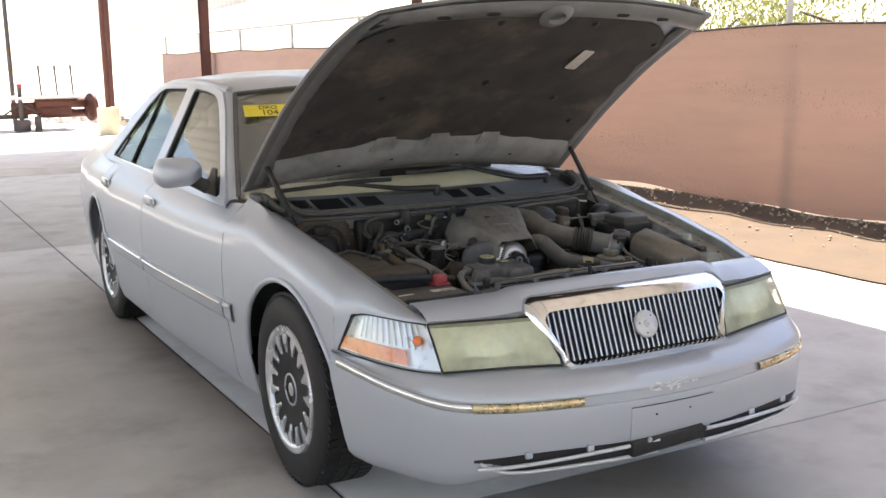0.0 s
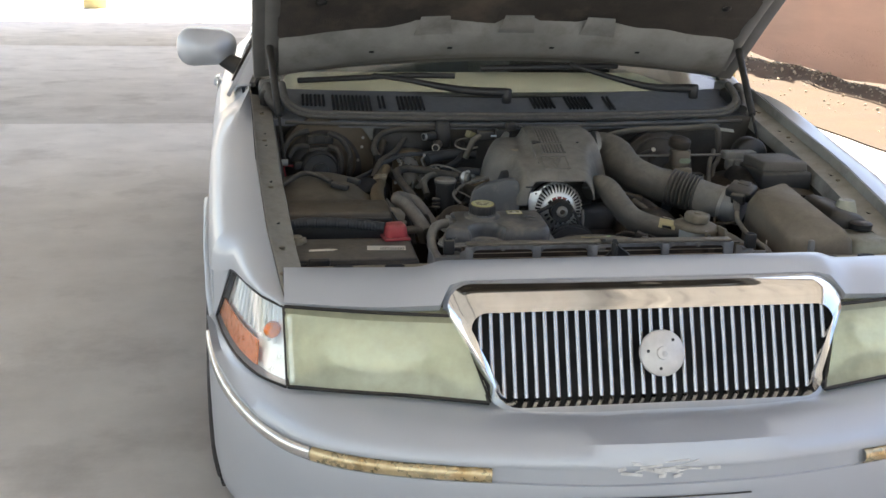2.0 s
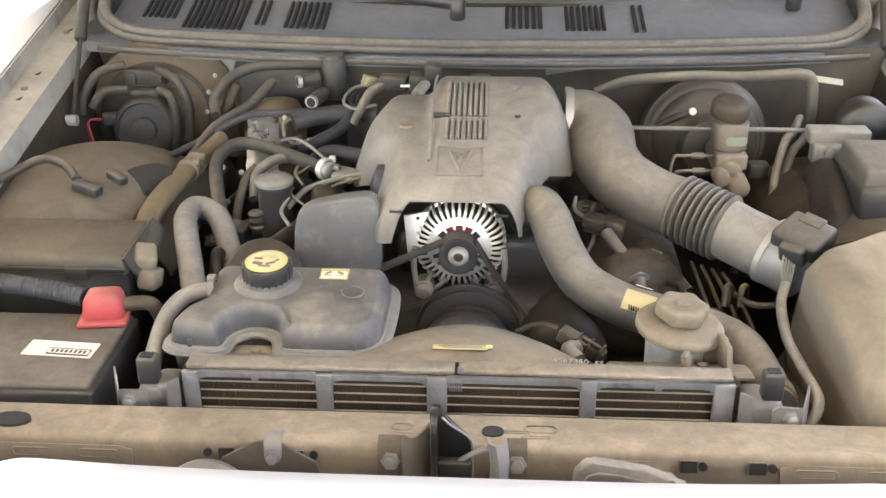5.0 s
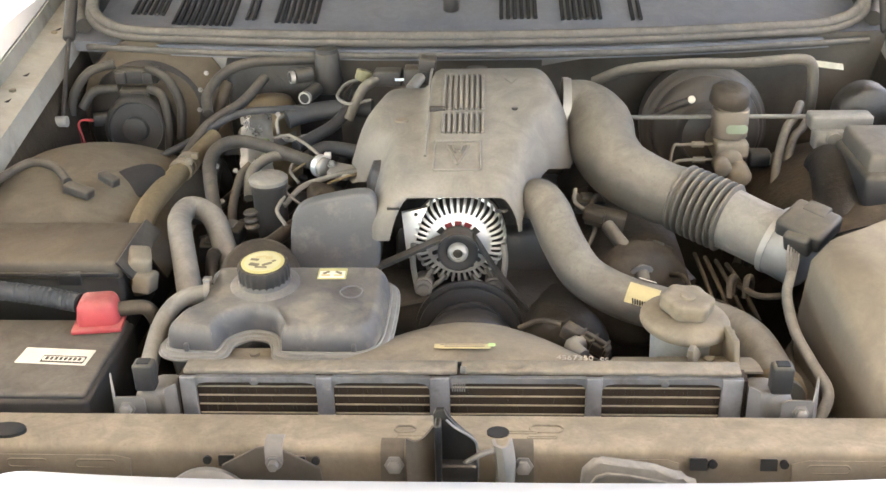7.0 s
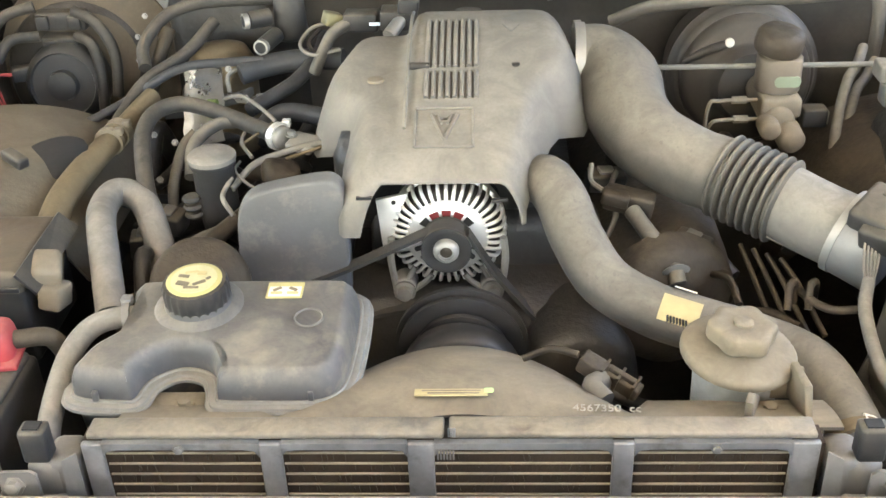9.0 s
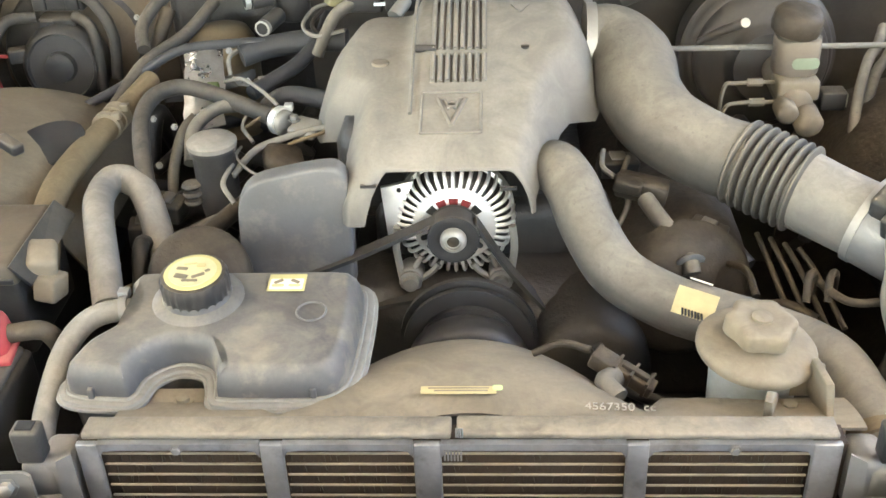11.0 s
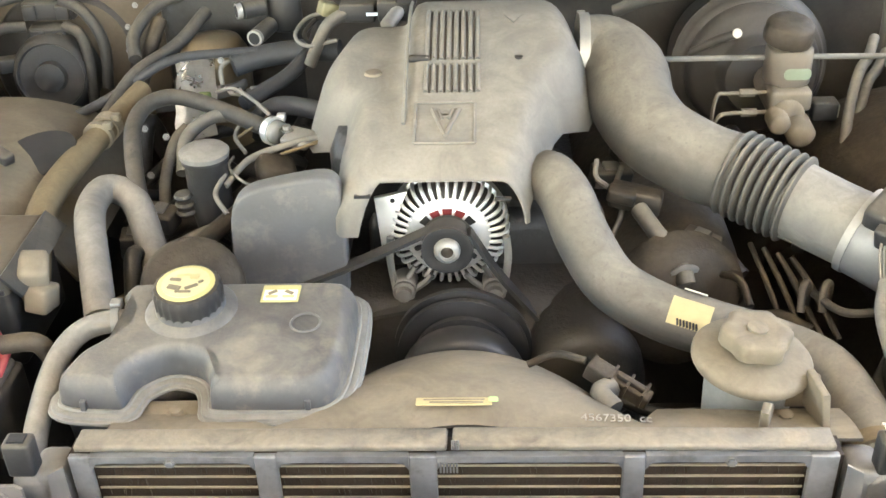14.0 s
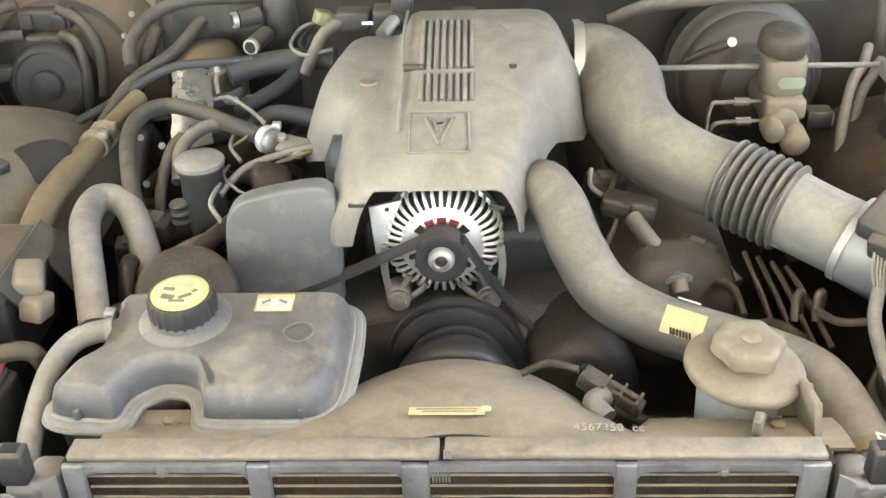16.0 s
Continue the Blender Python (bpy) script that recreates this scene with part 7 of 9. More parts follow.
def filler():
    c = Vector((0.250, -0.333, -0.008))
    f = part("coolant_filler", made(lathe, [(0.034, 0.66), (0.036, 0.69), (0.037, 0.736), (0.035, 0.742), (0.030, 0.745)], Matrix.Translation(c), 40), NECK, car, "power steering filler neck on a bracket")
    up = Matrix.Translation(c) @ pose(0, 0, 0.745) @ pose(0, 0, 0, 3, 4, 0) @ pose(0, 0, -0.745)
    part("filler_flange", made(lathe, [(0.043, 0.740), (0.0485, 0.7405), (0.0500, 0.743), (0.0500, 0.7475), (0.0475, 0.7505), (0.036, 0.7525), (0.022, 0.754)], up, 44), FILLER_TAN, f, "round dust-coated flange")
    cap = part("filler_cap", made(lathe, [(0.022, 0.750), (0.0225, 0.757), (0.0270, 0.758), (0.0280, 0.760), (0.0280, 0.7715), (0.0262, 0.7738), (0.020, 0.7748), (0.0165, 0.7740), (0.007, 0.7740)], up @ pose(0, 0.003, 0), 72, lambda a: 1 + 0.075 * math.cos(6 * a)), FILLER_TAN, f, "six-lobed filler cap")
    part("cap_button", made(lathe, [(0.0085, 0.773), (0.0085, 0.7762), (0.006, 0.7772)], up @ pose(0, 0.003, 0), 18), FILLER_TAN, cap)
    br = bmesh.new()
    box(br, (0.262, -0.388, 0.7085), (0.092, 0.042, 0.005), 0.0015)
    slab(br, [(0.0, 0.0), (0.046, 0.0), (0.004, 0.034), (-0.010, 0.034)], 0.007, Matrix.Translation((0.243, -0.402, 0.7105)) @ pose(0, 0, 0, 90, 0, 68), 0.0015)
    slab(br, [(0.0, 0.0), (0.052, 0.0), (0.046, 0.034), (0.012, 0.034)], 0.007, Matrix.Translation((0.293, -0.404, 0.7105)) @ pose(0, 0, 0, 90, 0, 96), 0.0015)
    box(br, (0.276, -0.357, 0.722), (0.050, 0.006, 0.032), 0.002)
    part("filler_bracket", br, FILLER_TAN, f)
    part("bracket_bolt", made(bolts, [(0.270, -0.381, 0.711)], 0.006, 0.006), FILLER_TAN, f)


filler()

# battery with its red terminal boot, and the relay box behind it
bat = part("battery", made(box, (-0.535, -0.372, 0.610), (0.285, 0.168, 0.195), 0.006), BLACK, car, "black car battery with dusty top and label")
part("battery_top", made(box, (-0.535, -0.372, 0.708), (0.275, 0.160, 0.010), 0.004), surface("battery_lid", (0.035, 0.034, 0.033), 0.6, 0, 0.15, 12, 0.1, 250, dust=0.88, dust_color=(0.38, 0.335, 0.265)), bat)
ml = Matrix.Translation((-0.455, -0.378, 0.7135)) @ pose(0, 0, 0, 0, 0, 180 - 4)
lb = part("battery_label", made(slab, round_rect(0.082, 0.032, 0.001), 0.0006, ml), PAPER, bat, "worn white battery label with upside-down lettering")
part("label_band", made(slab, round_rect(0.050, 0.014, 0.0005), 0.0006, ml @ pose(-0.012, 0.006, 0.0005)), BLACK, lb)
part("label_bar", made(slab, round_rect(0.048, 0.009, 0.002), 0.0006, ml @ pose(-0.012, 0.006, 0.0009)), PAPER, lb)
for k in range(8):
    part("illegible_letter", made(slab, round_rect(0.0032, 0.006, 0.0005), 0.0005, ml @ pose(-0.031 + 0.0054 * k, 0.006, 0.0013)), BLACK, lb)
part("worn_sticker", made(slab, [(-0.03, -0.006), (0.02, -0.008), (0.032, 0.0), (0.015, 0.007), (-0.028, 0.006)], 0.0006, Matrix.Translation((-0.590, -0.385, 0.7135)) @ pose(0, 0, 0, 0, 0, 6)), PAPER, bat)
bm = bmesh.new()
box(bm, (-0.428, -0.302, 0.732), (0.052, 0.044, 0.036), 0.010, pose(0, 0, 0, 0, 0, 8), 3, 0.82)
part("red_boot", bm, RED_CAP, bat, "faded red positive terminal boot")
part("boot_lip", made(box, (-0.428, -0.305, 0.717), (0.058, 0.050, 0.006), 0.002, pose(0, 0, 0, 0, 0, 8)), RED_CAP, bat)
bm = bmesh.new()
lathe(bm, [(0.013, 0), (0.012, 0.018), (0.008, 0.021)], pose(-0.642, -0.335, 0.712), 14)
box(bm, (-0.645, -0.335, 0.722), (0.045, 0.024, 0.010), 0.003)
part("negative_terminal", bm, METAL_TAN, bat)
pipe("battery_cable", [(-0.452, -0.298, 0.738), (-0.50, -0.288, 0.742), (-0.57, -0.278, 0.745), (-0.64, -0.27, 0.742), (-0.69, -0.26, 0.72)], 0.0115, DARK_HOSE, "corrugated black battery cable", bat, n=14, rib=0.07, pitch=0.007, steps=24)
pipe("battery_cable", [(-0.405, -0.298, 0.730), (-0.375, -0.292, 0.728), (-0.365, -0.285, 0.70)], 0.009, GRIME_BROWN, "", bat)
part("hold_down", made(box, (-0.60, -0.455, 0.706), (0.045, 0.014, 0.02), 0.004), GRIME, bat)
part("battery_tray", made(box, (-0.535, -0.372, 0.505), (0.31, 0.20, 0.02), 0.004), GRIME, bat)
part("tray_pin", made(rod, (-0.392, -0.445, 0.64), (-0.392, -0.449, 0.665), 0.005, 8), METAL_GREY, bat)

rb = part("relay_box", made(box, (-0.545, -0.160, 0.690), (0.235, 0.120, 0.09), 0.006), DUSTY, car, "black relay box with a dust-covered lid")
part("relay_lid", made(box, (-0.545, -0.162, 0.742), (0.242, 0.126, 0.026), 0.007, None, 2, 0.96), surface("relay_lid_plastic", (0.06, 0.052, 0.042), 0.6, 0, 0.12, 7, 0.1, 250, dust=0.9, dust_color=(0.29, 0.235, 0.165), side=0.25), rb)
part("lid_rib", made(box, (-0.545, -0.2265, 0.738), (0.236, 0.003, 0.006), 0.001), DUSTY, rb)
part("lid_latch", made(box, (-0.49, -0.226, 0.733), (0.030, 0.006, 0.018), 0.002), DUSTY, rb)
bm = bmesh.new()
box(bm, (-0.415, -0.185, 0.735), (0.030, 0.040, 0.030), 0.006, pose(0, 0, 0, 10, 12, 20))
box(bm, (-0.405, -0.200, 0.715), (0.024, 0.030, 0.026), 0.004, pose(0, 0, 0, -12, 6, -10))
part("loom_clip", bm, METAL_TAN, rb)
part("lid_end", made(loft, [[(-0.43, -0.10, 0.755), (-0.43, -0.225, 0.753)], [(-0.412, -0.098, 0.735), (-0.415, -0.22, 0.728)]], 0.003), DUSTY, rb)


# strut tower domes and inner fender humps
HUMP = surface("wheelhouse_dirt", (0.085, 0.072, 0.056), 0.75, 0.0, 0.35, 7.0, 0.2, 200.0, wear=0.5, dust=0.75, dust_color=(0.38, 0.325, 0.235), side=0.25, stain=0.35, stain_color=(0.07, 0.055, 0.04), stain_scale=7.0)


def hump_at(s, u, v):
    return Vector((s * (0.585 + 0.175 * u), -0.10 + 0.30 * v, 0.655 + 0.125 * math.sqrt(max(0, 1 - u * u * 0.98)) * math.sin(math.pi * (0.28 + 0.42 * v))))


def hump(s):
    bm = bmesh.new()
    rows = []
    for k in range(15):
        v = k / 14
        row = []
        for j in range(19):
            u = -1 + 2 * j / 18
            row.append(hump_at(s, u, v))
        rows.append(row)
    rows.append([Vector((p.x, p.y + 0.01, p.z - 0.20)) for p in rows[-1]])
    loft(bm, rows, 0.003)
    # The right hump takes a darker brown than the left.
    return part("wheelhouse_hump", bm, HUMP if s < 0 else GRIME_BROWN, car, "dusty pressed-steel wheelhouse")


h1 = hump(-1)
h2 = hump(1)
bm = bmesh.new()
p0 = hump_at(-1, -0.58, 0.42)
nrm = (hump_at(-1, -0.54, 0.42) - p0).cross(hump_at(-1, -0.58, 0.46) - p0)
nrm = nrm if nrm.z > 0 else -nrm
lathe(bm, [(1.0, -0.006), (1.0, 0.002), (0.9, 0.003)], axis(p0, nrm) @ pose(0, 0, 0, 0, 0, 30) @ Matrix.Diagonal((0.048, 0.032, 1, 1)), 24)
# The opening is a black disc on the hump; its depth is painted shade.
part("wheelhouse_opening", bm, HOLE_SHADE, h1)
pipe("wiring_loom", [(-0.69, -0.05, 0.770), (-0.655, -0.015, 0.783), (-0.62, 0.012, 0.795), (-0.585, 0.005, 0.790), (-0.555, -0.03, 0.782)], 0.0065, LINE_DARK, "taped dusty loom over the wheelhouse")
bm = bmesh.new()
box(bm, (-0.535, -0.045, 0.775), (0.042, 0.018, 0.014), 0.003, pose(0, 0, 0, 0, 10, -18))
box(bm, (-0.500, -0.020, 0.782), (0.034, 0.015, 0.013), 0.003, pose(0, 0, 0, 0, 10, -35))
part("loom_plug", bm, DUSTY, car, "dusty dark wiring connector")

# heater blower, its housing and connectors
hb = part("blower_housing", made(lathe, [(0.135, -0.03), (0.140, 0.0), (0.132, 0.030), (0.100, 0.045), (0.060, 0.052)], axis((-0.545, 0.405, 0.742), (0.05, -1, 0.18)), 40), surface("blower_case", (0.06, 0.048, 0.036), 0.65, 0, 0.3, 9, 0.12, 220, dust=0.8, dust_color=(0.38, 0.30, 0.20), side=0.3, wear=0.5), car, "round tan-dusted heater blower housing")
# Dark disc added before the housing as the shadow behind the motor.
part("housing_shadow_disc", made(lathe, [(0.108, -0.012), (0.107, 0.0), (0.100, 0.008), (0.05, 0.010), (0.0, 0.010)], axis((-0.556, 0.362, 0.738), (0.05, -1, 0.18)), 40), GRIME, hb, "black disc painting the shadow on the housing round the motor")
bl = part("blower_motor", made(lathe, [(0.058, 0.0), (0.060, 0.02), (0.057, 0.045), (0.050, 0.058), (0.046, 0.060), (0.044, 0.055), (0.022, 0.055), (0.020, 0.066), (0.012, 0.068)], axis((-0.570, 0.365, 0.728), (0.05, -1, 0.18)), 36), surface("motor_black", (0.028, 0.028, 0.029), 0.5, 0.0, 0.2, 20.0, 0.1, 300.0, dust=0.4, dust_color=(0.26, 0.23, 0.18), side=0.2), car, "dusty black heater blower motor")
bm = bmesh.new()
box(bm, (-0.571, 0.350, 0.784), (0.052, 0.024, 0.030), 0.003, pose(0, 0, 0, 8))
box(bm, (-0.584, 0.340, 0.786), (0.020, 0.010, 0.020), 0.002, pose(0, 0, 0, 8))
box(bm, (-0.556, 0.339, 0.784), (0.014, 0.010, 0.014), 0.002, pose(0, 0, 0, 8))
part("grey_plug", bm, DUSTY, bl, "grey connector")
part("loom_block", made(box, (-0.568, 0.358, 0.818), (0.072, 0.026, 0.026), 0.004), DUSTY, bl)
for x in (-0.592, -0.546):
    part("block_rib", made(box, (x, 0.343, 0.818), (0.018, 0.008, 0.020), 0.002), DUSTY, bl)
for pts in ([(-0.60, 0.345, 0.842), (-0.64, 0.33, 0.832), (-0.665, 0.315, 0.80), (-0.672, 0.305, 0.765)], [(-0.60, 0.34, 0.80), (-0.635, 0.325, 0.80), (-0.655, 0.31, 0.775)], [(-0.545, 0.345, 0.835), (-0.51, 0.33, 0.82), (-0.488, 0.318, 0.78), (-0.492, 0.312, 0.72)], [(-0.545, 0.34, 0.80), (-0.52, 0.325, 0.79), (-0.512, 0.315, 0.75), (-0.515, 0.31, 0.70)]):
    pipe("loom", pts, 0.0078, LINE_DARK, "", bl, 10)
part("motor_plug", made(box, (-0.625, 0.325, 0.752), (0.036, 0.022, 0.020), 0.003, pose(0, 0, 0, 0, 0, 20)), DUSTY, bl)
for k in range(2):
    pipe("red_wire", [(-0.642, 0.322, 0.752 - 0.003 * k), (-0.665, 0.315, 0.75), (-0.668 + 0.006 * k, 0.312, 0.72), (-0.655, 0.31, 0.69)], 0.0018, RED_CAP, "", bl, 6)
for spot in [(-0.465, 0.345, 0.76), (-0.505, 0.335, 0.69), (-0.62, 0.34, 0.68), (-0.45, 0.36, 0.82)]:
    part("housing_screw", made(bolts, [spot], 0.003, 0.003, (0, -1, 0.2)), METAL_GREY, bl)
part("evaporator_case", made(box, (-0.32, 0.42, 0.74), (0.20, 0.13, 0.22), 0.02), GRIME, car, "grimy evaporator case")

# cowl with its vents and rubber seal
bm = bmesh.new()
rows = []
XS = np.linspace(-0.71, 0.71, 33)
for y, z in ((0.335, 0.845), (0.338, 0.862), (0.36, 0.868), (0.40, 0.878), (0.46, 0.892), (0.52, 0.908), (0.56, 0.918)):
    rows.append([Vector((x, y + 0.085 * (x / 0.7) ** 2, z)) for x in XS])
loft(bm, rows, 0.004)
cowl = part("cowl_panel", bm, surface("cowl_plastic", (0.125, 0.132, 0.146), 0.5, 0, 0.2, 12, 0.1, 250, dust=0.5, dust_color=(0.47, 0.465, 0.46), side=0.4), car, "dark grey cowl panel with slotted vents")


def cowl_at(x, t):
    y = 0.385 + 0.15 * t + 0.085 * (x / 0.7) ** 2
    return Vector((x, y, curve_at([(0.36, 0.868), (0.40, 0.878), (0.46, 0.892), (0.52, 0.908), (0.56, 0.918)], y - 0.085 * (x / 0.7) ** 2) + 0.0025))


for x0, x1, t0, t1 in ((-0.615, -0.545, 0.35, 0.85), (-0.53, -0.415, 0.15, 0.85), (-0.40, -0.375, 0.3, 0.85), (-0.345, -0.265, 0.25, 0.85), (0.045, 0.115, 0.35, 0.85), (0.150, 0.225, 0.30, 0.85), (0.268, 0.295, 0.25, 0.85)):
    n = max(2, round((x1 - x0) / 0.011))
    for k in range(n):
        x = x0 + (x1 - x0) * (k + 0.5) / n
        # Vent slots are black tubes on the uncut panel, their shade in the colour.
        part("cowl_slot_shade", made(tube, [cowl_at(x, t0), cowl_at(x, (t0 + t1) / 2), cowl_at(x, t1)], 0.0042, 6, 2, True, 0, 0.01, 0.8), HOLE_SHADE, cowl)
seal = [(x, 0.350 + 0.085 * (x / 0.7) ** 2, 0.880) for x in np.linspace(-0.58, 0.58, 13)]
seal = [(-0.668, 0.53, 0.945), (-0.664, 0.475, 0.928), (-0.655, 0.435, 0.908), (-0.628, 0.418, 0.890)] + seal + [(0.628, 0.418, 0.890), (0.655, 0.435, 0.908), (0.664, 0.475, 0.928), (0.668, 0.53, 0.945)]
rubber = part("cowl_seal", made(tube, seal, 0.011, 10, 3), SEAL, car, "dusty rubber hood seal")
part("seal_lip", made(tube, [(x * 1.005, y - 0.014, z - 0.006) for x, y, z in seal], 0.0065, 8, 3), SEAL, rubber)
part("cowl_lip", made(tube, [(x, 0.318 + 0.085 * (x / 0.7) ** 2, 0.858) for x in np.linspace(-0.66, 0.66, 13)], 0.0055, 8, 3), SEAL, car, "steel cowl flange")
for s in (-1, 1):
    part("seal_end", made(tube, [(s * 0.675, 0.43, 0.885), (s * 0.700, 0.48, 0.905), (s * 0.712, 0.56, 0.935)], 0.015, 10, 4), SEAL, car)
    part("hinge_cover", made(box, (s * 0.70, 0.55, 0.90), (0.06, 0.10, 0.06), 0.012), DUSTY, car)
part("cowl_corner", made(loft, [[cowl_at(x, 1.0) + Vector((0, -0.004, -0.006)) for x in np.linspace(-0.72, 0.72, 19)], [p + Vector((0, -0.004, -0.006)) for p in smoothed(WS[0][::4], 5)[1:-1]]], 0.003), BLACK, cowl)


def on_screen(x, y, up):
    """A point over the windshield."""
    q = 1 - (x / 0.72) ** 2
    t = max(0.0, (y - 0.745 + 0.225 * q) / (0.68 + 0.10 * q))
    return Vector((x, y, 0.912 + 0.385 * t + 0.02 * math.sin(math.pi * t) + 0.03 * t * q + up))


# wipers parked on the glass
for pts, blade in (([(-0.035, 0.43, 0.0), (-0.16, 0.50, 0.0), (-0.30, 0.585, 0.0), (-0.40, 0.63, 0.0)], [(-0.62, 0.70), (-0.45, 0.645), (-0.30, 0.615), (-0.16, 0.59)]),
                   ([(0.56, 0.53, 0.0), (0.44, 0.565, 0.0), (0.32, 0.605, 0.0), (0.20, 0.635, 0.0)], [(-0.08, 0.615), (0.10, 0.622), (0.25, 0.645), (0.36, 0.67)])):
    arm = [on_screen(x, y, 0.022) for x, y, z in pts]
    w = part("wiper", made(tube, arm, [0.014, 0.011, 0.008, 0.007], 8, 5), WIPER, car, "black wiper arm and blade")
    part("wiper_blade", made(tube, [on_screen(x, y, 0.014) for x, y in blade], 0.0085, 8, 5), WIPER, w)
    part("wiper_pivot", made(rod, arm[0] + Vector((0, 0, -0.03)), arm[0] + Vector((0, 0, 0.012)), 0.014, 12, None, 0.003), WIPER, w)

# brake booster and master cylinder
RESERVOIR = surface("brown_dusty_plastic", (0.14, 0.115, 0.09), 0.55, 0.0, 0.15, 18.0, 0.1, 250.0, dust=0.6, dust_color=(0.36, 0.295, 0.21), side=0.5)
bo = part("brake_booster", made(lathe, [(0.098, -0.06), (0.102, -0.010), (0.104, 0.0), (0.1035, 0.005), (0.099, 0.007), (0.096, 0.014), (0.092, 0.020), (0.088, 0.021), (0.086, 0.034), (0.078, 0.042), (0.055, 0.048), (0.050, 0.052), (0.045, 0.075), (0.020, 0.078)], axis((0.382, 0.312, 0.737), (0, -1, 0.12)), 56), BOOSTER, car, "round dusty brake booster")
part("booster_dot", made(lathe, [(0.0065, 0), (0.006, 0.004), (0.003, 0.005)], axis((0.352, 0.266, 0.798), (0, -1, 0.4)), 14), PAPER, bo)
part("vacuum_tube", made(tube, [(0.300, 0.285, 0.765), (0.325, 0.272, 0.785), (0.352, 0.267, 0.797)], 0.0060, 12, 4), BOOSTER, bo)
bm = bmesh.new()
slab(bm, round_rect(0.052, 0.046, 0.014, 5), 0.044, pose(0.394, 0.172, 0.772), 0.004)
lathe(bm, [(0.020, 0.040), (0.022, 0.048), (0.026, 0.050), (0.026, 0.054)], pose(0.393, 0.172, 0.772), 24)
mc = part("brake_fluid_reservoir", bm, RESERVOIR, car, "brown dusty brake fluid reservoir on the master cylinder")
part("reservoir_cap", made(lathe, [(0.024, 0.0), (0.0285, 0.002), (0.0295, 0.006), (0.0285, 0.022), (0.024, 0.027), (0.010, 0.028)], pose(0.389, 0.172, 0.822, 10, 6, 0), 32, lambda a: 1 + 0.012 * math.cos(16 * a)), GRIME_BROWN, mc)
part("green_band", made(slab, round_rect(0.032, 0.014, 0.006, 4), 0.002, pose(0.401, 0.1505, 0.789, 90)), surface("fluid_green", (0.19, 0.225, 0.16), 0.4, dust=0.4, side=0.5), mc)
bm = bmesh.new()
rod(bm, (0.392, 0.26, 0.748), (0.392, 0.13, 0.742), 0.020, 18, None, 0.004)
box(bm, (0.395, 0.160, 0.758), (0.050, 0.045, 0.026), 0.005)
rod(bm, (0.378, 0.140, 0.742), (0.378, 0.110, 0.740), 0.013, 14, None, 0.003)
rod(bm, (0.404, 0.145, 0.730), (0.404, 0.105, 0.727), 0.017, 18, None, 0.006)
part("master_cylinder", bm, METAL_TAN, mc)
plug = part("level_plug", made(box, (0.438, 0.150, 0.744), (0.030, 0.024, 0.024), 0.003), DUSTY, mc)
part("plug_clip", made(box, (0.452, 0.150, 0.744), (0.006, 0.020, 0.018), 0.002), MILKY, plug)
for o in (0.0, 0.018):
    pipe("brake_line", [(0.370, 0.160 - o, 0.762 - o), (0.325, 0.158 - o, 0.762 - o), (0.309, 0.155 - o, 0.757 - o), (0.305, 0.152, 0.70)], 0.0026, METAL_TAN, "", mc, 6)
    part("line_nut", made(rod, (0.338, 0.160 - o, 0.762 - o), (0.356, 0.160 - o, 0.762 - o), 0.0050, 6), METAL_TAN, mc)
pipe("hood_cable", [(0.20, 0.19, 0.795), (0.30, 0.185, 0.797), (0.42, 0.18, 0.799), (0.56, 0.175, 0.800)], 0.0036, HOSE_PALE, "thin cable across the bay", n=8)
for pts, r in (([(0.515, 0.235, 0.80), (0.495, 0.19, 0.792), (0.476, 0.159, 0.785), (0.455, 0.11, 0.745), (0.44, 0.05, 0.69)], 0.0066), ([(0.535, 0.24, 0.78), (0.512, 0.20, 0.772), (0.490, 0.165, 0.765), (0.466, 0.11, 0.72), (0.45, 0.06, 0.67)], 0.0066), ([(0.20, 0.31, 0.815), (0.245, 0.295, 0.838), (0.302, 0.270, 0.853), (0.36, 0.268, 0.857), (0.417, 0.268, 0.856), (0.47, 0.266, 0.860), (0.515, 0.265, 0.863), (0.534, 0.263, 0.853), (0.539, 0.262, 0.81), (0.538, 0.262, 0.765)], 0.0085)):
    pipe("vacuum_hose", pts, r, HOSE, "dusty vacuum hose")
part("warning_plate", made(box, (0.558, 0.265, 0.853), (0.050, 0.012, 0.002), 0.0005, pose(0, 0, 0, 35, 8, 0)), MILKY, car, "small white label plate")

# fuse box on the driver's side
fb = part("fuse_box", made(box, (0.592, 0.010, 0.775), (0.135, 0.150, 0.05), 0.008), DUSTY, car, "black fuse box with a dusty lid")
part("fuse_lid", made(box, (0.592, 0.014, 0.808), (0.122, 0.128, 0.030), 0.006, None, 2, 0.97), surface("fuse_lid_plastic", (0.07, 0.065, 0.058), 0.6, 0, 0.1, 8, 0.1, 250, dust=0.85, dust_color=(0.37, 0.335, 0.28), side=0.2), fb)
part("fuse_bracket", made(box, (0.592, 0.01, 0.735), (0.11, 0.13, 0.05), 0.01), GRIME, fb)
bm = bmesh.new()
box(bm, (0.545, 0.135, 0.808), (0.09, 0.035, 0.022), 0.004)
box(bm, (0.530, 0.120, 0.785), (0.05, 0.03, 0.03), 0.005)
rod(bm, (0.53, 0.108, 0.79), (0.53, 0.095, 0.79), 0.011, 14)
cc = part("cruise_servo", bm, HOSE_PALE, car, "grey metal servo beside the fuse box")
part("servo_can", made(rod, (0.60, 0.22, 0.80), (0.60, 0.17, 0.80), 0.045, 24, None, 0.006), GRIME, cc)
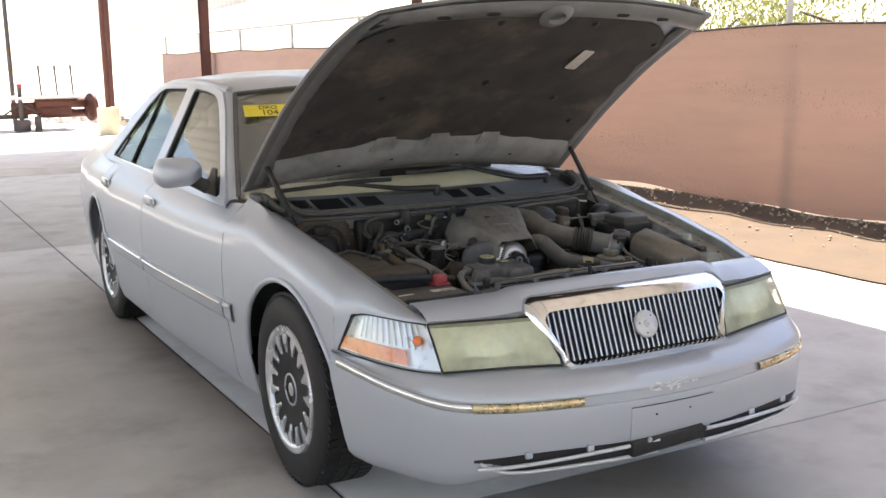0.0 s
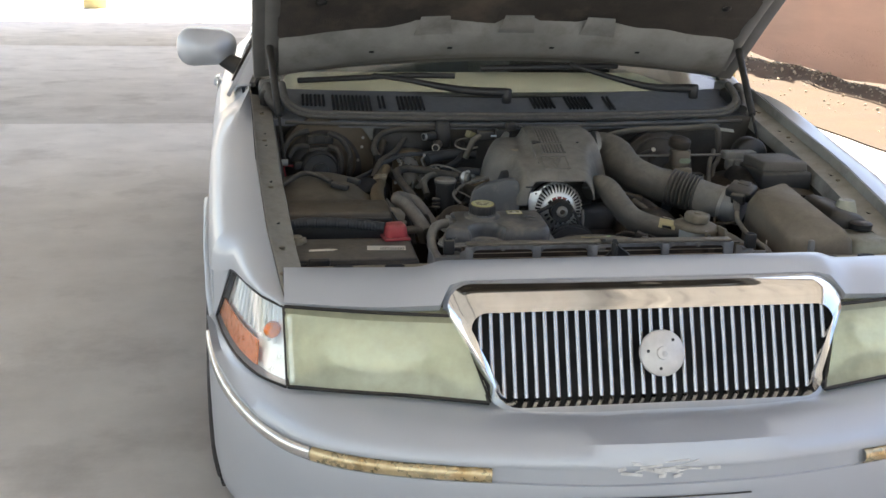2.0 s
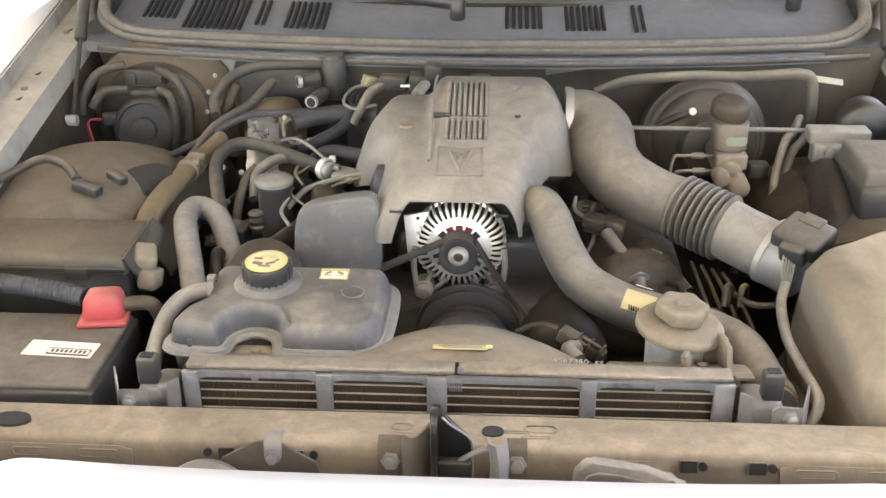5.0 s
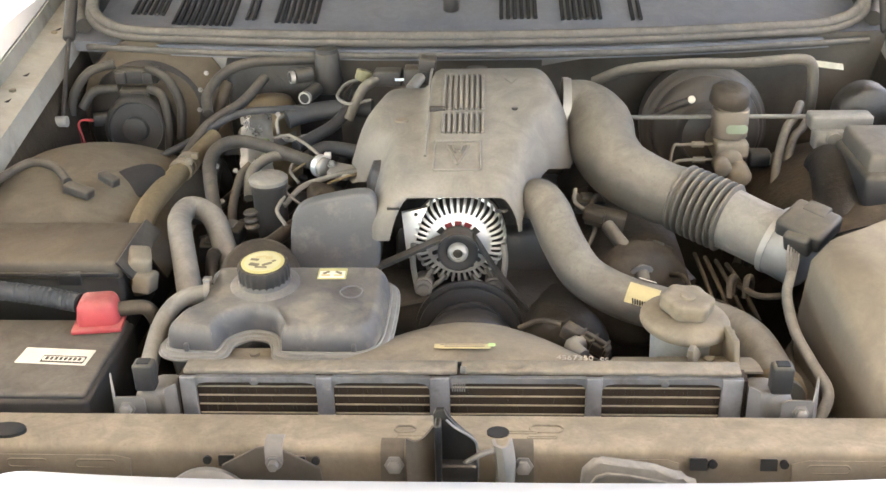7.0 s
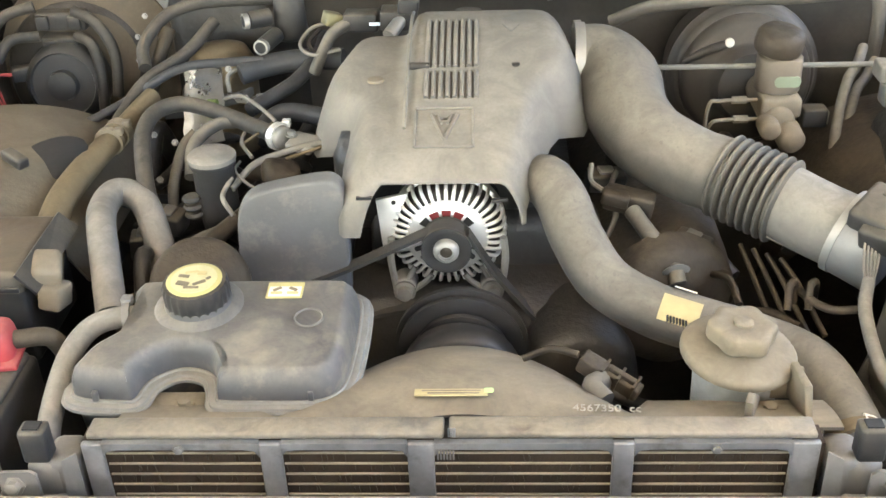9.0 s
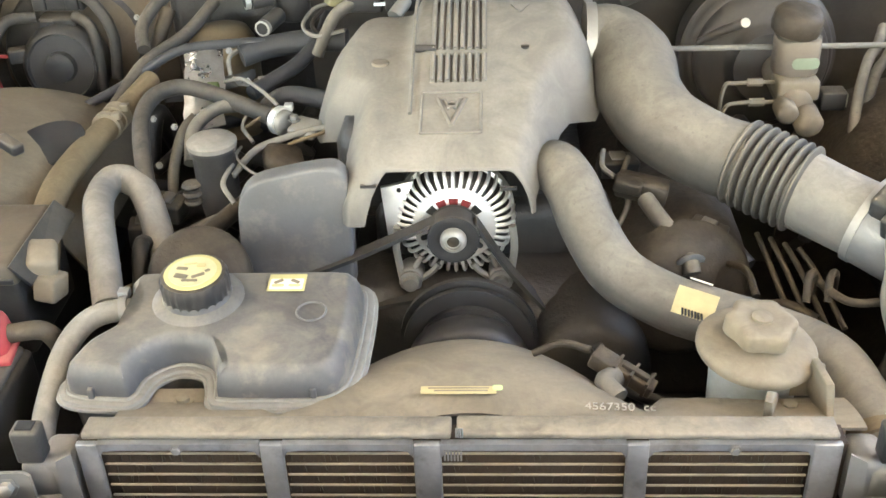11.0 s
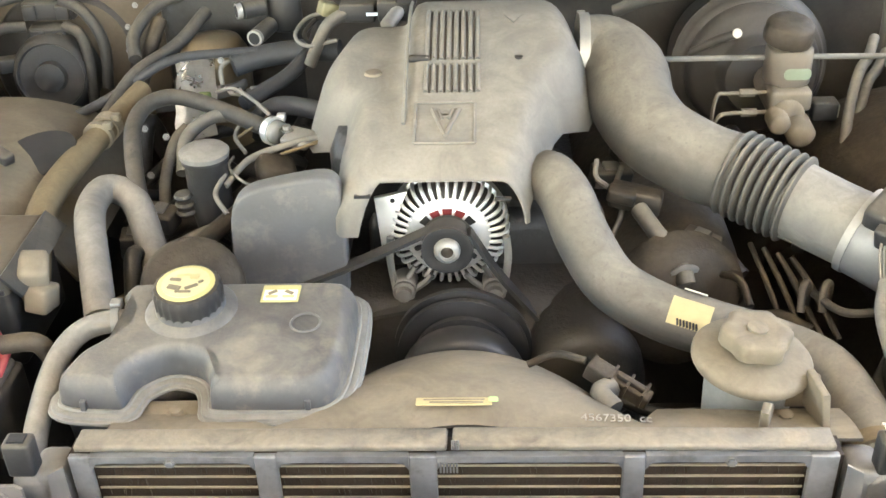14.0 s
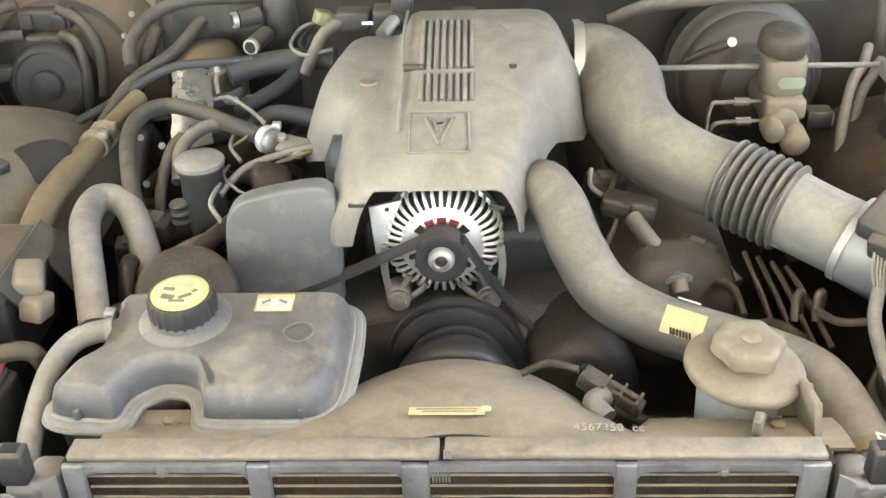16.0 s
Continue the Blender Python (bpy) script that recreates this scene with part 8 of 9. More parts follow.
pipe("intake_hose_dark", [(0.515, 0.085, 0.76), (0.520, 0.04, 0.755), (0.510, -0.02, 0.735), (0.50, -0.08, 0.70)], [0.03, 0.036, 0.038, 0.036], GRIME, "dark flexible hose", n=18)

# hoses and fittings on the passenger side
wp = pipe("heater_pipe", [(-0.345, -0.215, 0.70), (-0.362, -0.165, 0.722), (-0.384, -0.10, 0.742), (-0.396, -0.052, 0.738), (-0.392, -0.024, 0.739), (-0.374, -0.020, 0.735), (-0.350, -0.045, 0.728), (-0.320, -0.105, 0.69), (-0.30, -0.14, 0.65)], 0.0160, HOSE_PALE, "pale dusty looped heater hose", n=16)
hh = pipe("heater_hose", [(-0.402, 0.190, 0.768), (-0.412, 0.160, 0.762), (-0.426, 0.105, 0.752), (-0.440, 0.02, 0.748), (-0.445, -0.055, 0.742), (-0.437, -0.12, 0.728), (-0.420, -0.19, 0.70)], [0.0125, 0.0125, 0.014, 0.0160, 0.0165, 0.0165, 0.016], HOSE_TAN, "tan dust-coated heater hose", n=16)
clamp_ring((-0.427, 0.112, 0.7525), (0.1, 1, 0.05), 0.0155, hh, 0.016, METAL_TAN)
clamp_ring((-0.430, 0.088, 0.752), (0.1, 1, 0.05), 0.0162, hh, 0.008, METAL_TAN)
pipe("coolant_hose", [(-0.340, -0.10, 0.66), (-0.345, -0.055, 0.72), (-0.366, 0.01, 0.752), (-0.382, 0.075, 0.768), (-0.378, 0.122, 0.775), (-0.352, 0.142, 0.777), (-0.315, 0.130, 0.775), (-0.27, 0.100, 0.772), (-0.225, 0.065, 0.770)], 0.0100, LINE_DARK, "dusty curved coolant hose", n=14)
bm = bmesh.new()
rod(bm, (-0.222, 0.063, 0.770), (-0.205, 0.050, 0.769), 0.0145, 18, None, 0.002)
fit_ = part("thermostat_fitting", bm, ALU_DULL, car, "bright hose fitting on the manifold")
clamp_ring((-0.214, 0.057, 0.7695), (0.8, -0.6, 0), 0.0150, fit_, 0.008, ALU)
part("fitting_plate", made(box, (-0.182, 0.040, 0.768), (0.036, 0.028, 0.010), 0.003, pose(0, 0, 0, 16, 0, -28)), ALU_DULL, fit_)
part("fitting_bolt", made(bolts, [(-0.196, 0.048, 0.774)], 0.005, 0.006), ALU_DULL, fit_)
can = part("vacuum_can", made(lathe, [(0.022, -0.09), (0.026, -0.06), (0.026, -0.004), (0.029, 0.0), (0.029, 0.010), (0.026, 0.013), (0.012, 0.014)], pose(-0.276, -0.018, 0.771) @ Matrix.Scale(0.9, 4), 28), DUSTY, car, "black round vacuum can with a dusty cap")
part("can_cap", made(lathe, [(0.030, 0.006), (0.0305, 0.012), (0.027, 0.0155), (0.010, 0.0165)], pose(-0.276, -0.018, 0.771) @ Matrix.Scale(0.9, 4), 28), HOSE_PALE, can)
for z in (0.725, 0.715, 0.705):
    part("can_ring", made(lathe, [(0.009, -0.003), (0.011, 0), (0.009, 0.003)], pose(-0.301, -0.036, z + 0.012), 14), DUSTY, can)
pipe("vacuum_hose", [(-0.315, 0.02, 0.735), (-0.318, 0.06, 0.758), (-0.298, 0.095, 0.768), (-0.27, 0.105, 0.768)], 0.008, HOSE, "thin bent hose")
pipe("fuel_hose", [(-0.290, 0.218, 0.785), (-0.262, 0.232, 0.790), (-0.225, 0.240, 0.794), (-0.185, 0.238, 0.797), (-0.155, 0.235, 0.797)], 0.0145, DARK_HOSE, "dark rubber hose", n=14)
pipe("fuel_hose", [(-0.262, 0.130, 0.772), (-0.240, 0.158, 0.777), (-0.212, 0.192, 0.785), (-0.19, 0.24, 0.80), (-0.185, 0.29, 0.81)], 0.0095, DARK_HOSE, "thin dark hose")
pipe("fuel_hose", [(-0.246, 0.10, 0.758), (-0.228, 0.122, 0.768), (-0.205, 0.122, 0.772), (-0.165, 0.105, 0.772)], 0.0115, DARK_HOSE, "short dark hose")
pipe("white_wire_loop", [(-0.155, 0.215, 0.818), (-0.19, 0.205, 0.815), (-0.21, 0.235, 0.818), (-0.20, 0.28, 0.825), (-0.17, 0.29, 0.83)], 0.0026, HOSE_PALE, "pale plastic tube", n=8)
pipe("white_wire_loop", [(-0.158, 0.222, 0.816), (-0.185, 0.218, 0.812), (-0.20, 0.245, 0.816), (-0.19, 0.28, 0.822)], 0.0030, BLACK, "", n=8)
fo_rows = []
for k in range(9):
    t = k / 8
    fo_rows.append([Vector((-0.372 + 0.052 * u + 0.020 * t + 0.004 * noise.noise((u * 3, t * 5, 0)), 0.250 - 0.115 * t - 0.012 * math.sin(u * math.pi) + 0.006 * noise.noise((u * 4, t * 6, 3)), 0.790 - 0.060 * t + 0.005 * noise.noise((u * 5, t * 7, 7)))) for u in np.linspace(0, 1, 7)])
fo = part("foil_wrap", made(loft, fo_rows, 0.002), FOIL, car, "crinkled silver foil wrap")
part("foil_patch", made(loft, [[(-0.295, 0.175, 0.775), (-0.272, 0.168, 0.777)], [(-0.285, 0.160, 0.772), (-0.262, 0.154, 0.772)]], 0.003), FOIL, car, "torn foil scrap")
part("green_clip", made(box, (-0.318, 0.165, 0.765), (0.016, 0.012, 0.014), 0.003), surface("green_plastic", (0.16, 0.24, 0.08), 0.6, dust=0.4), car, "small green clip")
acc = part("accumulator", made(lathe, [(0.045, -0.12), (0.047, -0.02), (0.045, 0.005), (0.036, 0.022), (0.015, 0.028)], pose(-0.330, 0.285, 0.775), 28), surface("accumulator_metal", (0.16, 0.125, 0.08), 0.4, 0.6, 0.2, 18, 0.15, 200, dust=0.55, dust_color=(0.40, 0.31, 0.19), side=0.5), car, "tan-dusted metal accumulator")
part("accumulator_band", made(lathe, [(0.0475, 0.0), (0.049, 0.003), (0.049, 0.012), (0.0475, 0.015)], pose(-0.335, 0.275, 0.735), 28), METAL_GREY, acc)
pipe("coolant_line", [(-0.42, 0.235, 0.79), (-0.428, 0.27, 0.81), (-0.405, 0.31, 0.835), (-0.36, 0.325, 0.848), (-0.29, 0.33, 0.850), (-0.23, 0.335, 0.85)], 0.0085, LINE_DARK, "dusty line along the firewall")
pipe("coolant_line", [(-0.44, 0.15, 0.75), (-0.415, 0.21, 0.78), (-0.37, 0.26, 0.80), (-0.34, 0.315, 0.825)], 0.0085, LINE_DARK, "dusty diagonal line")
pipe("coolant_line", [(-0.50, 0.17, 0.735), (-0.44, 0.19, 0.76), (-0.37, 0.215, 0.795), (-0.30, 0.225, 0.80), (-0.26, 0.23, 0.80)], 0.006, DARK_HOSE, "thin dark line")
tv = bmesh.new()
rod(tv, (-0.235, 0.315, 0.80), (-0.235, 0.315, 0.868), 0.024, 20, 0.020, 0.004)
rod(tv, (-0.26, 0.30, 0.835), (-0.285, 0.285, 0.835), 0.012, 14)
rod(tv, (-0.25, 0.285, 0.815), (-0.262, 0.25, 0.812), 0.011, 14)
eg = part("throttle_valve", tv, DUSTY, car, "black valve with metal ports")
for p, dd in (((-0.285, 0.285, 0.835), (-1, -0.5, 0)), ((-0.262, 0.25, 0.812), (-0.3, -1, 0))):
    part("port_ring", made(lathe, [(0.007, 0), (0.0105, 0.001), (0.0105, 0.008), (0.007, 0.008)], axis(p, dd), 16), ALU_DULL, eg)
    part("port_bore", made(lathe, [(0.0078, 0.0), (0.0078, 0.0086), (0.002, 0.0087)], axis(p, dd), 14), HOLE_SHADE, eg)
part("valve_cap", made(lathe, [(0.019, 0), (0.018, 0.006), (0.01, 0.008)], pose(-0.235, 0.315, 0.867), 18), DUSTY, eg)
sp = part("sensor_block", made(box, (-0.128, 0.245, 0.846), (0.045, 0.030, 0.024), 0.003, pose(0, 0, 0, 0, 0, -4)), DUSTY, car, "black connectors behind the cover")
part("connector", made(box, (-0.082, 0.235, 0.852), (0.040, 0.034, 0.026), 0.003), DUSTY, sp)
part("connector", made(box, (-0.065, 0.228, 0.872), (0.026, 0.034, 0.020), 0.003, pose(0, 0, 0, 0, 8, 0)), DUSTY, sp)
part("sensor_stem", made(rod, (-0.09, 0.20, 0.84), (-0.075, 0.225, 0.853), 0.009, 12), ALU_DULL, sp)
part("blue_strip", made(box, (-0.105, 0.2290, 0.846), (0.024, 0.002, 0.004)), surface("pale_blue", (0.5, 0.6, 0.68), 0.5), sp)
pipe("sensor_lead", [(-0.145, 0.238, 0.845), (-0.165, 0.225, 0.835), (-0.178, 0.21, 0.815), (-0.19, 0.205, 0.79)], 0.008, HOSE, "", sp)
part("yellow_connector", made(box, (-0.168, 0.255, 0.845), (0.024, 0.020, 0.018), 0.003, pose(0, 0, 0, 0, 20, 30)), surface("yellowed_plastic", (0.16, 0.15, 0.085), 0.5, dust=0.6), sp)
for p, d in (((-0.365, 0.055, 0.715), (0.2, -0.8, 0.5)), ((-0.385, 0.12, 0.745), (0.3, -0.8, 0.5)), ((-0.335, -0.005, 0.700), (0.1, -0.9, 0.4)), ((-0.345, 0.075, 0.755), (0, -0.8, 0.6)), ((-0.300, 0.20, 0.80), (0, -0.9, 0.4)), ((-0.415, 0.245, 0.78), (0.2, -0.9, 0.3)), ((-0.455, 0.33, 0.80), (0, -1, 0.2)), ((-0.27, 0.335, 0.845), (0, -1, 0.2))):
    part("bracket_bolt", made(bolts, [p], 0.003, 0.004, d), METAL_GREY, car, "small bright bolt head", False)
# round pulley and idler down the passenger side
part("tensioner_pulley", made(lathe, [(0.02, -0.02), (0.050, -0.018), (0.052, -0.012), (0.052, 0.012), (0.046, 0.020), (0.020, 0.024), (0.016, 0.020)], axis((-0.265, -0.165, 0.700), (0.15, -0.75, 0.62)), 36), GRIME_BROWN, car, "grimy round pulley")
for pts, r in (([(-0.31, -0.155, 0.70), (-0.27, -0.10, 0.715), (-0.235, -0.06, 0.73)], 0.010), ([(-0.35, -0.20, 0.68), (-0.30, -0.175, 0.66), (-0.26, -0.20, 0.64)], 0.008), ([(-0.255, -0.03, 0.745), (-0.235, 0.005, 0.758), (-0.205, 0.02, 0.765), (-0.165, 0.03, 0.772), (-0.13, 0.028, 0.775)], 0.004), ([(-0.245, -0.075, 0.735), (-0.26, -0.055, 0.748), (-0.255, -0.025, 0.756)], 0.003), ([(-0.30, 0.16, 0.775), (-0.275, 0.145, 0.785), (-0.245, 0.11, 0.785), (-0.22, 0.08, 0.778)], 0.0025), ([(-0.255, 0.11, 0.765), (-0.262, 0.07, 0.758), (-0.245, 0.04, 0.75)], 0.0025), ([(-0.30, 0.19, 0.77), (-0.305, 0.215, 0.785), (-0.29, 0.235, 0.79)], 0.003)):
    pipe("small_wire" if r < 0.006 else "small_hose", pts, r, HOSE_PALE if r < 0.005 else GRIME_BROWN, "thin wire" if r < 0.006 else "grimy hose", n=8)
part("taped_connector", made(box, (-0.205, 0.005, 0.745), (0.045, 0.04, 0.028), 0.010, pose(0, 0, 0, 10, 20, 20)), GRIME_BROWN, car, "grimy taped connector bundle")
for y0 in (-0.02, 0.06, 0.14, 0.22):
    part("ignition_coil", made(rod, (-0.22, y0, 0.68), (-0.19, y0, 0.73), 0.013, 12), GRIME, car, "grimy ignition coil")
# valve cover, driver's side, with plug leads
bm = bmesh.new()
rows = []
for k in range(9):
    y = -0.135 + 0.42 * k / 8
    rows.append([Vector((0.215 + 0.075 * math.cos(a) + 0.03 * math.sin(a), y, 0.655 + 0.055 * math.sin(a) * (0.8 if k in (0, 8) else 1))) for a in np.linspace(-0.3, math.pi + 0.3, 12)])
loft(bm, rows, 0.003)
vc = part("valve_cover", bm, GRIME_BROWN, car, "grimy brown valve cover")
part("valve_cover_front", made(lathe, [(0.075, 0), (0.07, 0.02), (0.055, 0.03), (0.02, 0.032)], axis((0.225, -0.12, 0.655), (0.2, -1, 0.15)), 20), GRIME_BROWN, vc)
part("oil_filler", made(lathe, [(0.03, 0), (0.03, 0.03), (0.024, 0.036)], axis((0.205, 0.10, 0.705), (0.3, 0, 1)), 20), GRIME_BROWN, vc)
bm = bmesh.new()
box(bm, (0.188, -0.055, 0.737), (0.055, 0.026, 0.024), 0.004, pose(0, 0, 0, 0, 10, -12))
box(bm, (0.172, -0.062, 0.745), (0.03, 0.022, 0.014), 0.003, pose(0, 0, 0, 0, 10, -12))
inj = part("injector_plug", bm, GRIME_BROWN, car, "dusty injector connector")
pipe("plug_lead", [(0.190, -0.07, 0.732), (0.205, -0.105, 0.722), (0.225, -0.135, 0.705), (0.23, -0.15, 0.69)], 0.0095, HOSE, "", inj)
pipe("plug_lead", [(0.16, -0.045, 0.745), (0.148, -0.03, 0.75), (0.15, -0.01, 0.76)], 0.003, HOSE_PALE, "", inj, 6)
part("hose_spring", made(lathe, [(0.014, -0.002), (0.016, 0.0), (0.014, 0.002)], axis((0.228, -0.142, 0.698), (0.2, -1, -0.5)), 16), METAL_GREY, inj)
for k in range(4):
    pipe("bare_line", [(0.305 + 0.012 * k, -0.09 - 0.01 * k, 0.70), (0.31 + 0.014 * k, -0.15, 0.69), (0.32 + 0.016 * k, -0.21, 0.665)], 0.0030, GRIME_BROWN, "thin steel line", n=8)
for x in (0.325, 0.345):
    pipe("bare_line", [(x, -0.215, 0.70), (x + 0.004, -0.20, 0.718), (x + 0.012, -0.19, 0.715), (x + 0.014, -0.185, 0.69)], 0.0040, GRIME_BROWN, "hooked line", n=8)
pipe("lower_hose", [(0.13, -0.23, 0.66), (0.15, -0.28, 0.652), (0.19, -0.30, 0.648), (0.23, -0.295, 0.645)], 0.006, GRIME, "dark hose by the fan")
bm = bmesh.new()
box(bm, (0.150, -0.332, 0.704), (0.040, 0.015, 0.013), 0.002, pose(0, 0, 0, 0, 18, -30))
box(bm, (0.126, -0.319, 0.712), (0.022, 0.018, 0.016), 0.002, pose(0, 0, 0, 0, 18, -30))
box(bm, (0.152, -0.333, 0.712), (0.026, 0.006, 0.005), 0.001, pose(0, 0, 0, 0, 18, -30))
for k in range(3):
    box(bm, (0.136 + 0.013 * k, -0.324 - 0.0075 * k, 0.710 - 0.004 * k), (0.0025, 0.019, 0.016), 0, pose(0, 0, 0, 0, 18, -30))
fp = part("fan_plug", bm, GRIME_BROWN, car, "dusty fan connector on the shroud")
pipe("fan_lead", [(0.115, -0.308, 0.716), (0.09, -0.298, 0.716), (0.065, -0.30, 0.706)], 0.0035, GRIME_BROWN, "", fp, 8)
pipe("fan_lead", [(0.135, -0.33, 0.705), (0.125, -0.345, 0.708), (0.135, -0.36, 0.704)], 0.010, HOSE, "", fp, 10)
part("compressor", made(rod, (0.13, -0.20, 0.60), (0.13, -0.05, 0.60), 0.06, 24, None, 0.012), GRIME, car, "grimy accessory drive body")
part("timing_cover", made(box, (0.03, -0.030, 0.62), (0.26, 0.06, 0.20), 0.02), GRIME, car, "grimy timing cover")
part("intake_manifold", made(box, (-0.02, 0.10, 0.745), (0.24, 0.28, 0.12), 0.03), GRIME, car, "dark intake manifold under the cover")
rnd = random.Random(11)
for k in range(14):
    x, y = rnd.uniform(-0.42, -0.15), rnd.uniform(-0.10, 0.30)
    a = rnd.uniform(0, 6.28)
    L = rnd.uniform(0.06, 0.16)
    pts = [(x, y, 0.66), (x + L * 0.5 * math.cos(a), y + L * 0.5 * math.sin(a), rnd.uniform(0.68, 0.72)), (x + L * math.cos(a), y + L * math.sin(a), 0.655)]
    pipe("under_hose", pts, rnd.uniform(0.006, 0.014), GRIME, "grimy hose deep in the bay", n=8)
for k in range(10):
    x, y = rnd.uniform(0.15, 0.55), rnd.uniform(-0.10, 0.28)
    a = rnd.uniform(0, 6.28)
    L = rnd.uniform(0.06, 0.16)
    pts = [(x, y, 0.63), (x + L * 0.5 * math.cos(a), y + L * 0.5 * math.sin(a), rnd.uniform(0.65, 0.70)), (x + L * math.cos(a), y + L * math.sin(a), 0.63)]
    pipe("under_hose", pts, rnd.uniform(0.006, 0.014), GRIME, "grimy hose deep in the bay", n=8)

for pts, r, mt in (
        ([(-0.46, 0.20, 0.70), (-0.43, 0.24, 0.735), (-0.41, 0.27, 0.79), (-0.40, 0.30, 0.82)], 0.010, GRIME_BROWN),
        ([(-0.345, 0.02, 0.66), (-0.352, 0.06, 0.70), (-0.345, 0.10, 0.735), (-0.33, 0.115, 0.75)], 0.007, HOSE),
        ([(-0.33, -0.09, 0.672), (-0.30, -0.06, 0.69), (-0.26, -0.05, 0.705), (-0.23, -0.03, 0.72)], 0.009, HOSE),
        ([(-0.36, -0.13, 0.66), (-0.32, -0.12, 0.675), (-0.285, -0.09, 0.685)], 0.007, HOSE_TAN),
        ([(-0.265, 0.075, 0.75), (-0.245, 0.06, 0.768), (-0.225, 0.085, 0.775), (-0.235, 0.12, 0.772)], 0.0018, HOSE_TAN),
        ([(-0.26, 0.04, 0.745), (-0.255, -0.005, 0.755), (-0.235, -0.03, 0.75), (-0.215, -0.03, 0.74)], 0.0018, HOSE_PALE),
        ([(-0.20, 0.02, 0.758), (-0.17, 0.02, 0.768), (-0.14, 0.035, 0.772)], 0.0022, HOSE_TAN),
        ([(0.155, -0.08, 0.69), (0.175, -0.05, 0.715), (0.172, -0.02, 0.735), (0.18, 0.01, 0.74)], 0.0035, HOSE),
        ([(0.20, -0.15, 0.67), (0.215, -0.12, 0.69), (0.205, -0.09, 0.70)], 0.004, HOSE_TAN),
        ([(0.265, -0.13, 0.69), (0.28, -0.16, 0.70), (0.285, -0.19, 0.69)], 0.004, GRIME_BROWN),
        ([(0.27, -0.20, 0.665), (0.31, -0.19, 0.68), (0.34, -0.21, 0.675)], 0.006, GRIME_BROWN),
        ([(0.43, -0.02, 0.70), (0.455, 0.02, 0.725), (0.46, 0.07, 0.73)], 0.008, HOSE_TAN)):
    pipe("small_wire" if r < 0.004 else "small_hose", pts, r, mt, "thin dusty wire" if r < 0.004 else "dusty hose in the bay", n=8)
for at, size, turn in (((-0.375, 0.19, 0.75), (0.03, 0.022, 0.02), 25), ((-0.335, -0.02, 0.70), (0.035, 0.028, 0.024), -15), ((-0.255, 0.17, 0.765), (0.022, 0.018, 0.016), 40), ((0.17, 0.02, 0.725), (0.045, 0.025, 0.022), 12), ((0.255, -0.085, 0.70), (0.04, 0.022, 0.02), -35), ((0.30, 0.02, 0.70), (0.035, 0.03, 0.024), 18), ((-0.36, -0.05, 0.685), (0.03, 0.024, 0.03), 8)):
    plug = part("connector", made(box, at, size, 0.003, pose(0, 0, 0, 8, 6, turn)), DUSTY, car, "dusty black connector")
    part("lock_tab", made(box, (at[0], at[1], at[2] + size[2] * 0.55), (size[0] * 0.4, size[1] * 0.6, 0.004), 0.001, pose(0, 0, 0, 8, 6, turn)), METAL_GREY, plug)

# ---- things beyond the shelter ----
TUB = surface("cream_concrete", (0.62, 0.56, 0.42), 0.85, 0.0, 0.1, 6.0, 0.3, 80.0)
YELLOWED = surface("yellow_painted_concrete", (0.62, 0.50, 0.24), 0.8, 0.0, 0.12, 6.0, 0.3, 80.0, stain=0.3, stain_color=(0.5, 0.42, 0.28), stain_scale=3.0)
TRAILER = surface("cream_trailer_sheet", (0.66, 0.58, 0.46), 0.5, 0.0, 0.06, 1.5, 0.05, 60.0)
FRAME_DARK = surface("dark_trailer_frame", (0.07, 0.06, 0.058), 0.6, 0.1, 0.2, 5.0, 0.2, 80.0)


def bollard(x, y, r, h, mat_, label):
    t = thing("post_footing", label, "footing", (x, y, 0), group="post footings")
    part("concrete", made(lathe, [(r * 0.94, 0), (r, 0.03), (r * 1.06, h - 0.02), (r * 1.03, h), (r * 0.4, h + 0.01)], None, 28), mat_, t)
    part("steel_post", made(rod, (0, 0, h), (0, 0, 4.4), 0.06, 12), RUST, t, "dark red steel post")


bollard(2.64, 19.85, 0.22, 0.56, TUB, "cream concrete footing of a shelter post")
bollard(-4.25, 19.6, 0.22, 0.82, YELLOWED, "yellowed concrete footing of a shelter post")
bollard(3.25, 6.9, 0.21, 0.75, YELLOWED, "yellow-painted concrete footing beside the car")


